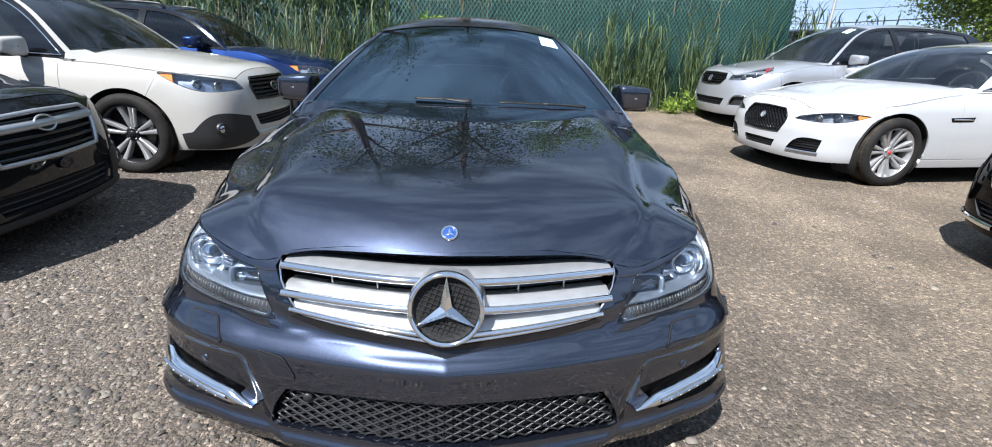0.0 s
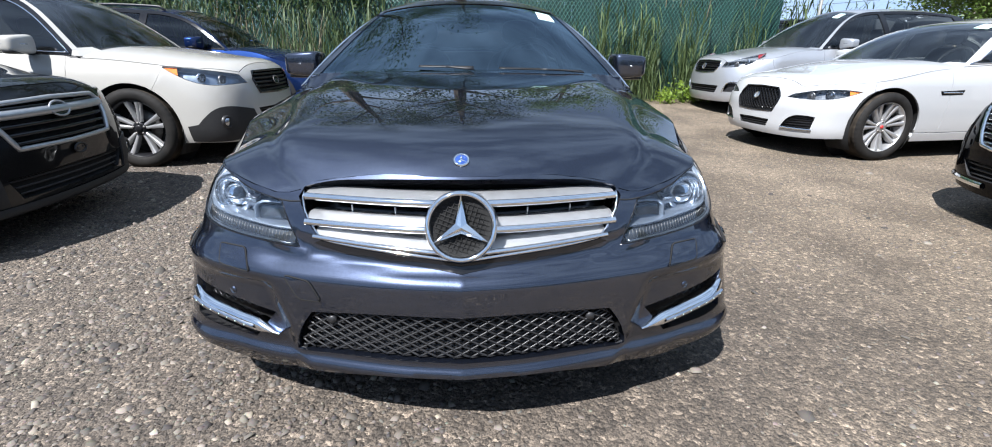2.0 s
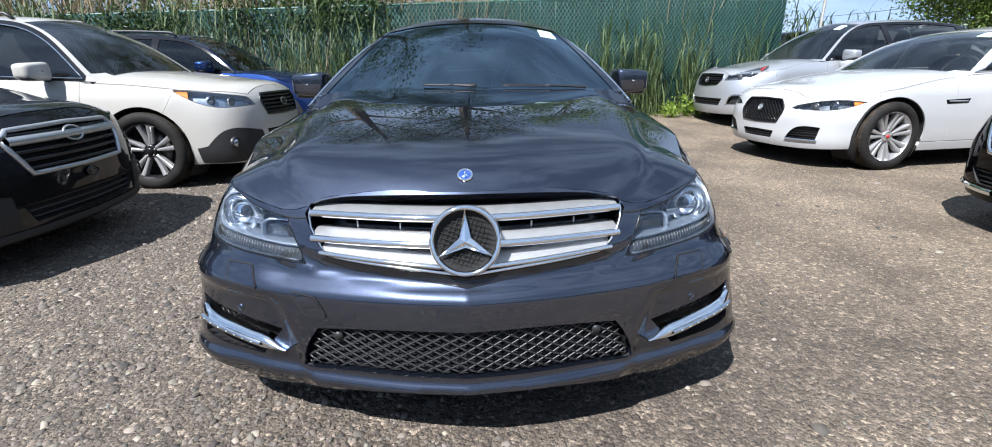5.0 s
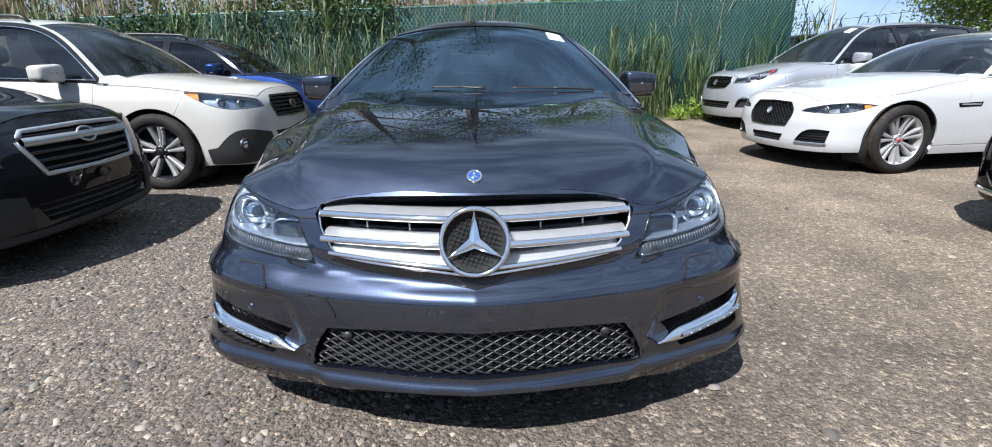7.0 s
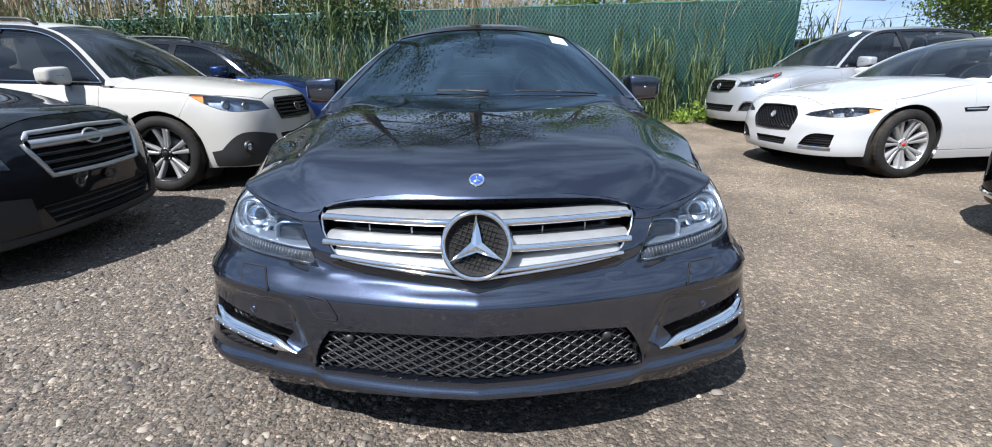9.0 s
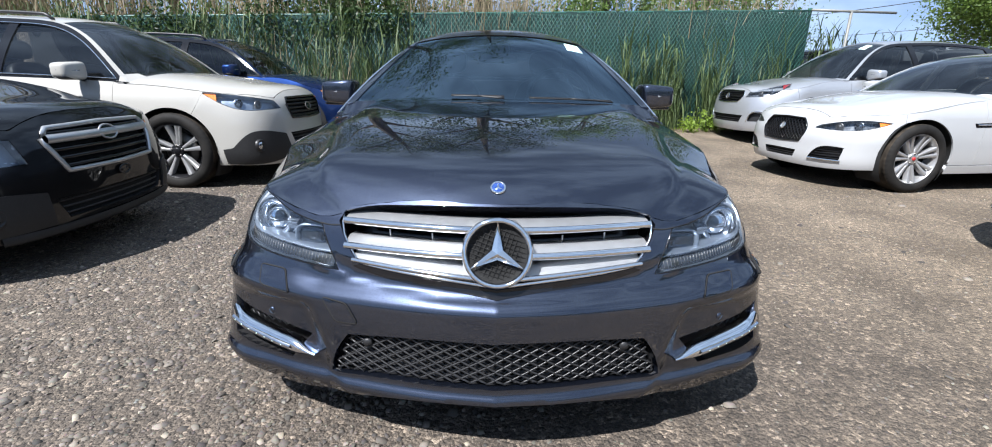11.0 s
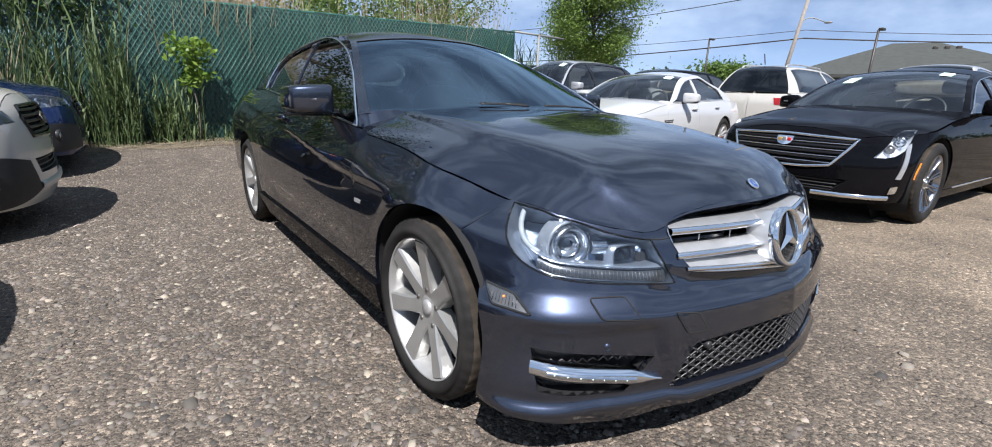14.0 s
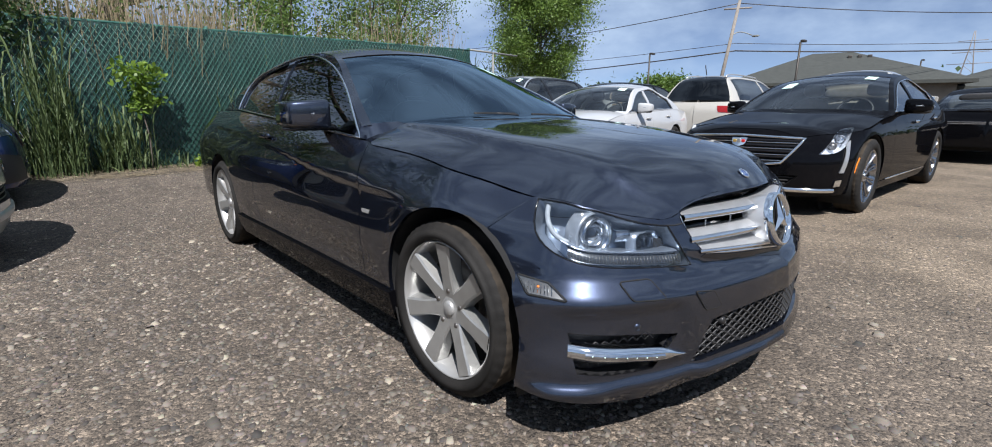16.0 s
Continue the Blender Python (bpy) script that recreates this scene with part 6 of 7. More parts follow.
# black luxury sedan
BLACK = spec(5.18, .914, 1.475, .91, 4.03, .36, .77, .42, .965, 1.55, 2.53, 3.7, 4.6, False, .945, seams=[1.6, 2.75, 3.85], roof_mat=PAINT_BLACK, spokes=10,
             spoke_shape=[(-.06, (.006, .013)), (.10, (.006, .010))], rim_mat=POLISHED, seat_mat=TAN)
BLACK["grille"] = ([(0, .755), (.58, .735)], [(.58, .735), (.40, .51)], [(.40, .51), (.2, .485), (0, .48)], [(0, .48), (0, .755)])
BLACK["lamp"] = ([(.70, .60), (.86, .61), (.98, .66)], [(.98, .66), (1.17, .835)], [(1.17, .835), (1.0, .815), (.88, .765)], [(.88, .765), (.70, .60)])
BLACK["intake"] = ([(0, .40), (.55, .40)], [(.55, .40), (.45, .30)], [(.45, .30), (0, .30)], [(0, .30), (0, .40)])
BLACK["bright_line"] = 1
side_windows(BLACK, 1.75, 1.89, 2.8, 4.0, 3.85, .05)
black_sedan, W5 = make_car("sedan_car", "glossy black large luxury sedan with a wide chrome-barred grille", BLACK, stand(3.2, 1.378, -93), PAINT_BLACK, ROW_R)
dress_front(black_sedan, W5, BLACK, 5, GLOSS_BLACK, CHROME, False, .013, lens_mat=ALLOY_PALE)
for z in (.53, .585, .64, .695):
    e = .40 + (z - .51) / (.735 - .51) * .16
    v, f = sweep([(-.004, z + .004), (.004, z), (-.004, z - .004)], -e, e, 30, W5.S)
    mesh_ob("chrome_bar", v, f, CHROME, black_sedan)
q = outline([(-.075, .725), (.075, .725)], [(.075, .725), (.06, .67), (0, .645)], [(0, .645), (-.06, .67), (-.075, .725)], step=.02)
cr = skin("crest", q, W5.S, CHROME, black_sedan, "plain shield-shaped crest", (), .03, .006, 0.0, (0, 2.2, .5), .014)
for u, mt in ((-.042, BADGE_GOLD), (0.0, SATIN), (.042, BADGE_RED)):
    mesh_ob("crest_field", *superblob(*at(u, .694, .016, W5.S), .018, .004, .024 - abs(u) * .2, 5.0, 12, 6), mt, cr)
for sg in (1, -1):
    q = outline([(1.0, .70), (1.05, .72)], [(1.05, .72), (.95, .43)], [(.95, .43), (.90, .43)], [(.90, .43), (1.0, .70)], step=.03)
    skin("light_blade", q if sg > 0 else mirrored(q), W5.S, SATIN, black_sedan, "silver vertical daytime light", (), .04, .008, 0.0, (0, 2.2, .5), .012)
    v, f = sweep([(.004, .245), (.016, .255), (.016, .275), (.004, .285)], sg * .30, sg * .88, 24, W5.S)
    mesh_ob("chin_trim", v, f, CHROME, black_sedan)
    q = outline([(.86, .30), (.93, .31)], [(.93, .31), (.94, .37)], [(.94, .37), (.87, .36)], [(.87, .36), (.86, .30)], step=.03)
    skin("chin_corner", q if sg > 0 else mirrored(q), W5.S, CHROME, black_sedan, "", (), .04, .008, 0.0, (0, 2.2, .5), .012)
    q = outline([(1.10, .42), (1.14, .42)], [(1.14, .42), (1.22, .56)], [(1.22, .56), (1.18, .56)], [(1.18, .56), (1.10, .42)], step=.03)
    skin("side_marker", q if sg > 0 else mirrored(q), W5.S, AMBER, black_sedan, "", (), .04, .006, 0.0, (0, 2.2, .5), .004)
    v, f = sweep([(.002, .27), (.012, .275), (.002, .285)], sg * 2.15, sg * 4.0, 12, W5.S)
    mesh_ob("sill_trim", v, f, CHROME, black_sedan)
screen_paper(black_sedan, W5, .60, .76, 2.46)
screen_paper(black_sedan, W5, -.62, -.44, 2.2)
# silver suv
SILVER = spec(4.67, .92, 1.685, .93, 3.68, .36, .84, .44, 1.04, 1.30, 2.185, 3.95, 4.58, True, 1.0, seams=[1.5, 2.6, 3.55], roof_mat=PAINT_SILVER, spokes=5)
SILVER["grille"] = ([(0, .845), (.36, .835)], [(.36, .835), (.39, .78), (.30, .66)], [(.30, .66), (0, .645)], [(0, .655), (0, .84)])
SILVER["lamp"] = ([(.44, .735), (.7, .75), (.92, .80), (1.17, .965)], [(1.17, .965), (.9, .91), (.7, .865), (.48, .815)], [(.48, .815), (.44, .735)])
SILVER["intake"] = ([(0, .45), (.45, .45)], [(.45, .45), (.40, .34)], [(.40, .34), (0, .34)], [(0, .34), (0, .45)])
SILVER["fog_hole"] = ([(.56, .36), (.60, .47), (.82, .49)], [(.82, .49), (.80, .37)], [(.80, .37), (.56, .36)])
SILVER["pillar_mat"] = GLOSS_BLACK
side_windows(SILVER, 1.50, 1.64, 2.65, 4.1, 3.95)
silver_suv, W6 = make_car("suv_car", "silver compact suv parked nose out beside the green fence", SILVER, stand(3.94, 7.36, -85.6, .09), PAINT_SILVER, ROW_R)
dress_front(silver_suv, W6, SILVER, 5, GLOSS_BLACK, CHROME, rim_r=.008, accent=RED_LENS, lens_mat=LENS_GREY)
oval_badge(silver_suv, W6, 0, .745, .045, .045, (DISC, CHROME), 2)
for sg in (1, -1):
    p = run([(.54, .35), (.57, .43), (.60, .485), (.84, .505)], .03)
    mesh_ob("fog_trim", *tube(at(sg * p[:, 0], p[:, 1], .004, W6.S), .008, 6), CHROME, silver_suv)
screen_paper(silver_suv, W6, .56, .74, 2.08)
# second row, seen from behind
BIG = spec(5.17, .99, 1.78, 1.0, 4.02, .385, .95, .4, 1.12, 1.35, 2.2, 4.55, 5.1, True, 1.1, seams=[1.55, 2.75, 3.85], roof_mat=PAINT_WHITE)
side_windows(BIG, 1.53, 1.67, 2.75, 4.7, 4.6)
white_suv, W7 = make_car("suv_car", "large white suv with dark rear glass, parked tail out", BIG, stand(14.6, 5.12, 93, .05), PAINT_WHITE)
tl = W7.S.length
tail_lamps(white_suv, W7, ([(tl - 1.02, .98), (tl - .78, 1.03), (tl - .52, 1.04)], [(tl - .52, 1.04), (tl - .56, .90)], [(tl - .56, .90), (tl - .95, .88)], [(tl - .95, .88), (tl - 1.02, .98)]))
roof_rails(white_suv, W7, BIG, SATIN)
mesh_ob("aerial", *tube([(0.1, 4.3, 1.78), (0.1, 4.42, 2.0)], .012, 6), BLACK_PLASTIC, white_suv)
TAIL = spec(5.0, .96, 1.45, .95, 3.9, .36, .78, .36, .98, 1.6, 2.5, 3.6, 4.5, False, .93, seams=[1.6, 3.1], roof_mat=PAINT_BLACK)
side_windows(TAIL, 1.75, 1.89, 3.1, 3.9, 3.7, .05)
dark_coupe, W8 = make_car("coupe_car", "black muscle coupe with a full-width tail lamp bar", TAIL, stand(15.9, .15, 92), PAINT_BLACK)
tl = W8.S.length
tail_lamps(dark_coupe, W8, ([(tl - .80, .80), (tl - .02, .80)], [(tl - .02, .80), (tl - .02, .72)], [(tl - .02, .72), (tl - .80, .72)], [(tl - .80, .72), (tl - .80, .80)]), GLOSS_BLACK)
for zz in (.775, .745):
    v, f = sweep([(.008, zz - .006), (.012, zz), (.008, zz + .006)], tl - .75, tl - .02, 12, W8.S)
    mesh_ob("lamp_strip", *join((v, f), (v * np.array([-1, 1, 1]), [tuple(reversed(q)) for q in f])), DISC, dark_coupe)
ROOFS = [(11.5, 10.2, 80, PAINT_GREY, "dark grey suv in the far row"), (15.3, 2.2, 92, PAINT_WHITE, "white suv in the far row behind a black sedan"), (22.0, -1.0, 90, PAINT_SILVER, "silver suv in the far row"), (15.2, 8.2, 90, PAINT_BLACK, "black suv in the far row")]
for x, y, a, pm, lb in ROOFS:
    cc = dict(BIG)
    cc["roof_mat"], cc["step"], cc["front_step"] = pm, .12, .09
    make_car("suv_car", lb, cc, stand(x, y, a, .05), pm, "cars in the far rows")

# ---- ground ----
def rise(x, y):
    """The lot is level and climbs a little towards the fence."""
    return 0.15 * smooth(5.2, 8.3, np.asarray(y, float)) + 0 * np.asarray(x, float)


def fence_y(x):
    return 8.45 + 0.09 * x


m, n, l, b = node_mat("gravel")
tc = n.new("ShaderNodeTexCoord")
big, mid, fine_n, vor = n.new("ShaderNodeTexNoise"), n.new("ShaderNodeTexNoise"), n.new("ShaderNodeTexNoise"), n.new("ShaderNodeTexVoronoi")
big.inputs["Scale"].default_value, big.inputs["Detail"].default_value = 0.35, 5
mid.inputs["Scale"].default_value, mid.inputs["Detail"].default_value = 6.0, 6
fine_n.inputs["Scale"].default_value, fine_n.inputs["Detail"].default_value = 90.0, 3
vor.inputs["Scale"].default_value = 68.0
for q in (big, mid, fine_n):
    l.new(tc.outputs["Object"], q.inputs["Vector"])
warp, shift = n.new("ShaderNodeTexNoise"), n.new("ShaderNodeVectorMath")
warp.inputs["Scale"].default_value, warp.inputs["Detail"].default_value = 70.0, 2
shift.operation = 'MULTIPLY_ADD'
shift.inputs[1].default_value = (.022, .022, .0)
l.new(tc.outputs["Object"], warp.inputs["Vector"])
l.new(warp.outputs["Color"], shift.inputs[0])
l.new(tc.outputs["Object"], shift.inputs[2])
l.new(shift.outputs["Vector"], vor.inputs["Vector"])
r1, r2, r3 = n.new("ShaderNodeValToRGB"), n.new("ShaderNodeValToRGB"), n.new("ShaderNodeValToRGB")
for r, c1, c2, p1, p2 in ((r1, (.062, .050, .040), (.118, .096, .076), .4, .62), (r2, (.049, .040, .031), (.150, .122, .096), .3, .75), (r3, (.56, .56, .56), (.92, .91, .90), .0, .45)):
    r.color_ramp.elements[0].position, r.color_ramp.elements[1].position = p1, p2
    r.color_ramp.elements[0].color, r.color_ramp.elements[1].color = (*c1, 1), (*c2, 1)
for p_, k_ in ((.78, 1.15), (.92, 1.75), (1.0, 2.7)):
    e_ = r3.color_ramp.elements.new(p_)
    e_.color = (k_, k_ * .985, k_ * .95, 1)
l.new(big.outputs["Fac"], r1.inputs["Fac"])
l.new(mid.outputs["Fac"], r2.inputs["Fac"])
sep = n.new("ShaderNodeSeparateColor")
l.new(vor.outputs["Color"], sep.inputs["Color"])
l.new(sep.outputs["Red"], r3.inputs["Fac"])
mx, mu = n.new("ShaderNodeMix"), n.new("ShaderNodeMix")
mx.data_type = mu.data_type = 'RGBA'
mx.inputs["Factor"].default_value = 0.5
mu.blend_type = 'MULTIPLY'
mu.inputs["Factor"].default_value = 1.0
l.new(r1.outputs["Color"], mx.inputs["A"])
l.new(r2.outputs["Color"], mx.inputs["B"])
sx, dirt, wob = n.new("ShaderNodeSeparateXYZ"), n.new("ShaderNodeMix"), n.new("ShaderNodeMath")
dirt.data_type = 'RGBA'
patch, r5 = n.new("ShaderNodeTexNoise"), n.new("ShaderNodeValToRGB")
patch.inputs["Scale"].default_value, patch.inputs["Detail"].default_value = 1.3, 9
r5.color_ramp.elements[0].position, r5.color_ramp.elements[1].position = .38, .64
r5.color_ramp.elements[0].color, r5.color_ramp.elements[1].color = (.112, .087, .060, 1), (.212, .168, .120, 1)
l.new(tc.outputs["Object"], patch.inputs["Vector"])
l.new(patch.outputs["Fac"], r5.inputs["Fac"])
l.new(r5.outputs["Color"], dirt.inputs["B"])
wob.operation = 'MULTIPLY_ADD'
wob.inputs[1].default_value = 3.5
packed = n.new("ShaderNodeMapRange")
packed.interpolation_type = 'SMOOTHSTEP'
packed.inputs["From Min"].default_value, packed.inputs["From Max"].default_value = 1.6, 4.6
packed.inputs["To Max"].default_value = .75
l.new(tc.outputs["Object"], sx.inputs["Vector"])
l.new(big.outputs["Fac"], wob.inputs[0])
l.new(sx.outputs["X"], wob.inputs[2])
l.new(wob.outputs["Value"], packed.inputs["Value"])
l.new(packed.outputs["Result"], dirt.inputs["Factor"])
l.new(mx.outputs["Result"], dirt.inputs["A"])
l.new(dirt.outputs["Result"], mu.inputs["A"])
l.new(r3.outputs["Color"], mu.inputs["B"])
# packed dirt hides most of the stones
hide = n.new("ShaderNodeMapRange")
hide.inputs["To Min"].default_value, hide.inputs["To Max"].default_value = .9, .62
l.new(packed.outputs["Result"], hide.inputs["Value"])
l.new(hide.outputs["Result"], mu.inputs["Factor"])
grit, sep2, r4, mu2 = n.new("ShaderNodeTexVoronoi"), n.new("ShaderNodeSeparateColor"), n.new("ShaderNodeMapRange"), n.new("ShaderNodeMix")
grit.inputs["Scale"].default_value = 210.0
r4.inputs["To Min"].default_value, r4.inputs["To Max"].default_value = .5, 1.5
mu2.data_type, mu2.blend_type = 'RGBA', 'MULTIPLY'
mu2.inputs["Factor"].default_value = 1.0
l.new(tc.outputs["Object"], grit.inputs["Vector"])
l.new(grit.outputs["Color"], sep2.inputs["Color"])
l.new(sep2.outputs["Green"], r4.inputs["Value"])
l.new(mu.outputs["Result"], mu2.inputs["A"])
l.new(r4.outputs["Result"], mu2.inputs["B"])
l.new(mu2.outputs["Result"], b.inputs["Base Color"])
b.inputs["Roughness"].default_value = 0.9
bp, bp2 = n.new("ShaderNodeBump"), n.new("ShaderNodeBump")
bp.inputs["Strength"].default_value, bp.inputs["Distance"].default_value = 0.9, 0.011
bp.invert = True
l.new(vor.outputs["Distance"], bp.inputs["Height"])
bp2.inputs["Strength"].default_value, bp2.inputs["Distance"].default_value = 0.5, 0.008
l.new(fine_n.outputs["Fac"], bp2.inputs["Height"])
l.new(bp.outputs["Normal"], bp2.inputs["Normal"])
l.new(bp2.outputs["Normal"], b.inputs["Normal"])
GRAVEL = m

far = np.array([12, 16, 24, 40, 70, 130, 300, 900.0])
gx = np.r_[-far[::-1] - 2, np.arange(-9.5, 12.01, 0.25), far + 2]
gy = np.r_[-far[::-1] + 4, np.arange(-7.0, 11.01, 0.25), far + 1]
X, Y = np.meshgrid(gx, gy)
rg = np.random.default_rng(3)
Z = rise(X, Y) + 0.006 * (rg.random(X.shape) - 0.5) * (np.abs(X) < 9) * (np.abs(Y - 2) < 8)
nx, ny = len(gx), len(gy)
ground = mesh_ob("ground", np.stack([X, Y, Z], -1).reshape(-1, 3), [(j * nx + i, j * nx + i + 1, (j + 1) * nx + i + 1, (j + 1) * nx + i) for j in range(ny - 1) for i in range(nx - 1)], GRAVEL)
tagged(ground, "grey-brown crushed gravel of the car lot", "ground", kind="structure")

# loose stones, thickest where the lane has been driven least
def stones(name, count, x0, x1, y0, y1, small, large, seed, mat, label):
    r = np.random.default_rng(seed)
    base = np.array([(-1, -1, -.5), (1, -1, -.5), (1, 1, -.5), (-1, 1, -.5), (-.7, -.7, .6), (.7, -.7, .6), (.7, .7, .6), (-.7, .7, .6)], float)
    quads = np.array([(4, 5, 6, 7), (0, 1, 5, 4), (1, 2, 6, 5), (2, 3, 7, 6), (3, 0, 4, 7)])
    x, y = r.uniform(x0, x1, count), r.uniform(y0, y1, count)
    size = small + (large - small) * r.random(count) ** 3
    ang = r.uniform(0, math.pi, count)
    v = base[None] * (1 + .45 * (r.random((count, 8, 3)) - .5)) * np.stack([size, size * r.uniform(.55, 1, count), size * r.uniform(.4, .8, count)], 1)[:, None]
    c, s_ = np.cos(ang)[:, None], np.sin(ang)[:, None]
    vx, vy = v[..., 0] * c - v[..., 1] * s_, v[..., 0] * s_ + v[..., 1] * c
    tx, ty = r.normal(0, .25, count)[:, None], r.normal(0, .25, count)[:, None]
    vz = v[..., 2] + vx * tx + vy * ty
    P = np.stack([vx + x[:, None], vy + y[:, None], vz + (rise(x, y) + size * .12)[:, None]], -1).reshape(-1, 3)
    F = (quads[None] + 8 * np.arange(count)[:, None, None]).reshape(-1, 4)
    me = bpy.data.meshes.new(name)
    me.vertices.add(len(P))
    me.vertices.foreach_set("co", P.ravel())
    me.loops.add(F.size)
    me.loops.foreach_set("vertex_index", F.ravel().astype(np.int32))
    me.polygons.add(len(F))
    me.polygons.foreach_set("loop_start", np.arange(0, F.size, 4, dtype=np.int32))
    me.polygons.foreach_set("loop_total", np.full(len(F), 4, np.int32))
    me.update(calc_edges=True)
    me.validate()
    me.materials.append(mat)
    return tagged(new(name, me), label, "gravel", kind="stuff")


m, n, l, b = node_mat("loose_stone")
gi, rp = n.new("ShaderNodeNewGeometry"), n.new("ShaderNodeValToRGB")
for k, (p_, c_) in enumerate(((0.0, (.038, .034, .031)), (0.32, (.082, .071, .060)), (0.66, (.120, .103, .087)), (0.90, (.175, .152, .126)), (1.0, (.30, .262, .205)))):
    e_ = rp.color_ramp.elements[k] if k < 2 else rp.color_ramp.elements.new(p_)
    e_.position, e_.color = p_, (*c_, 1)
l.new(gi.outputs["Random Per Island"], rp.inputs["Fac"])
nz, mxx = n.new("ShaderNodeTexNoise"), n.new("ShaderNodeMix")
nz.inputs["Scale"].default_value = 120
mxx.data_type, mxx.blend_type = 'RGBA', 'OVERLAY'
mxx.inputs["Factor"].default_value = .5
l.new(rp.outputs["Color"], mxx.inputs["A"])
l.new(nz.outputs["Color"], mxx.inputs["B"])
l.new(mxx.outputs["Result"], b.inputs["Base Color"])
b.inputs["Roughness"].default_value = .85
STONE = m
stones("gravel_stones", 42000, -4.6, 0.2, -1.2, 7.5, .002, .0105, 11, STONE, "loose grey and tan gravel stones")
stones("gravel_stones", 9000, -4.0, -0.2, -0.6, 3.2, .003, .0145, 15, STONE, "coarser gravel stones on the lane")
stones("gravel_chips", 26000, 0.2, 6.5, -1.0, 7.0, .002, .008, 12, STONE, "fine gravel chips on the lane")
stones("gravel_stones", 5200, -4.4, 0.1, -1.0, 4.0, .007, .0175, 16, STONE, "pale flat pebbles pressed into the lane")
stones("gravel_stones", 260, -4.0, 5.0, -0.9, 5.0, .012, .026, 13, STONE, "scattered larger stones")

# ---- fence ----
def random_tint(name, c1, c2, rough, noise_scale=8.0, through_=None):
    """Colour from a per-object or per-island draw, with a fine mottle."""
    m, n, l, b = node_mat(name)
    oi, gi, mx, rp = n.new("ShaderNodeObjectInfo"), n.new("ShaderNodeNewGeometry"), n.new("ShaderNodeMath"), n.new("ShaderNodeValToRGB")
    tx, tc = n.new("ShaderNodeTexNoise"), n.new("ShaderNodeTexCoord")
    tx.inputs["Scale"].default_value, tx.inputs["Detail"].default_value = noise_scale, 5
    l.new(tc.outputs["Object"], tx.inputs["Vector"])
    ad = n.new("ShaderNodeMath")
    mx.operation, ad.operation = 'MULTIPLY_ADD', 'ADD'
    l.new(tx.outputs["Fac"], mx.inputs[0])
    mx.inputs[1].default_value = .7
    l.new(gi.outputs["Random Per Island"], mx.inputs[2])
    l.new(mx.outputs["Value"], ad.inputs[0])
    l.new(oi.outputs["Random"], ad.inputs[1])
    mr = n.new("ShaderNodeMapRange")
    mr.inputs["From Min"].default_value, mr.inputs["From Max"].default_value = .4, 2.0
    l.new(ad.outputs["Value"], mr.inputs["Value"])
    rp.color_ramp.elements[0].color, rp.color_ramp.elements[1].color = (*c1, 1), (*c2, 1)
    l.new(mr.outputs["Result"], rp.inputs["Fac"])
    l.new(rp.outputs["Color"], b.inputs["Base Color"])
    b.inputs["Roughness"].default_value = rough
    if through_:
        tr, mix = n.new("ShaderNodeBsdfTranslucent"), n.new("ShaderNodeMixShader")
        mix.inputs["Fac"].default_value = through_
        l.new(rp.outputs["Color"], tr.inputs["Color"])
        out = n["Material Output"]
        l.new(b.outputs["BSDF"], mix.inputs[1])
        l.new(tr.outputs["BSDF"], mix.inputs[2])
        l.new(mix.outputs["Shader"], out.inputs["Surface"])
    return m


GREEN_WIRE = plain("green_vinyl_wire", (0.020, 0.075, 0.058), 0.4, 0.0, (0.032, 0.11, 0.088), 5.0)
SLAT = random_tint("green_slat", (0.0075, 0.024, 0.0205), (0.015, 0.047, 0.039), .5, 3.0)
STEEL = plain("galvanised_pipe", (0.17, 0.17, 0.155), 0.6, 0.4, (0.23, 0.23, 0.21), 20.0)
fence = thing("fence", "green vinyl-coated chain-link fence with woven privacy slats", "fence", Matrix(), kind="structure")


def fence_top(x):
    return 2.2 + 0.033 * (x + 1.4)


FX0, FX1 = -13.0, 6.12
low_z = .16
mesh_ob("top_rail", *tube([(x, fence_y(x) + .03, fence_top(x) - .03) for x in np.linspace(FX0, FX1, 8)], 0.021, 10), GREEN_WIRE, fence)
for x in np.r_[np.arange(FX1, FX0, -2.9)]:
    mesh_ob("post", *tube([(x, fence_y(x) + .045, .0), (x, fence_y(x) + .045, fence_top(x) + .02)], 0.03, 12), GREEN_WIRE, fence)
# slats, each its own strip woven through the links
r = np.random.default_rng(5)
x = FX0 + .05
while x < FX1 - .03:
    w, tilt, h0 = .0345, r.normal(0, .003), r.normal(0, .03)
    y = fence_y(x) + .012
    top = fence_top(x) - .03 + h0 * .5
    vs, fs = [], []
    for k, z in enumerate((low_z, (low_z + top) / 2, top)):
        o = tilt * (k - 1)
        for dx, dy in ((-w, -.003), (w, -.003), (w, .003), (-w, .003)):
            vs.append((x + dx + o, y + dy + .004 * math.sin(7 * x + k), z))
    for k in range(2):
        for j in range(4):
            fs.append((k * 4 + j, k * 4 + (j + 1) % 4, k * 4 + 4 + (j + 1) % 4, k * 4 + 4 + j))
    fs.append((8, 9, 10, 11))
    mesh_ob("slat", vs, fs, SLAT, fence, smooth_on=False)
    x += .0735
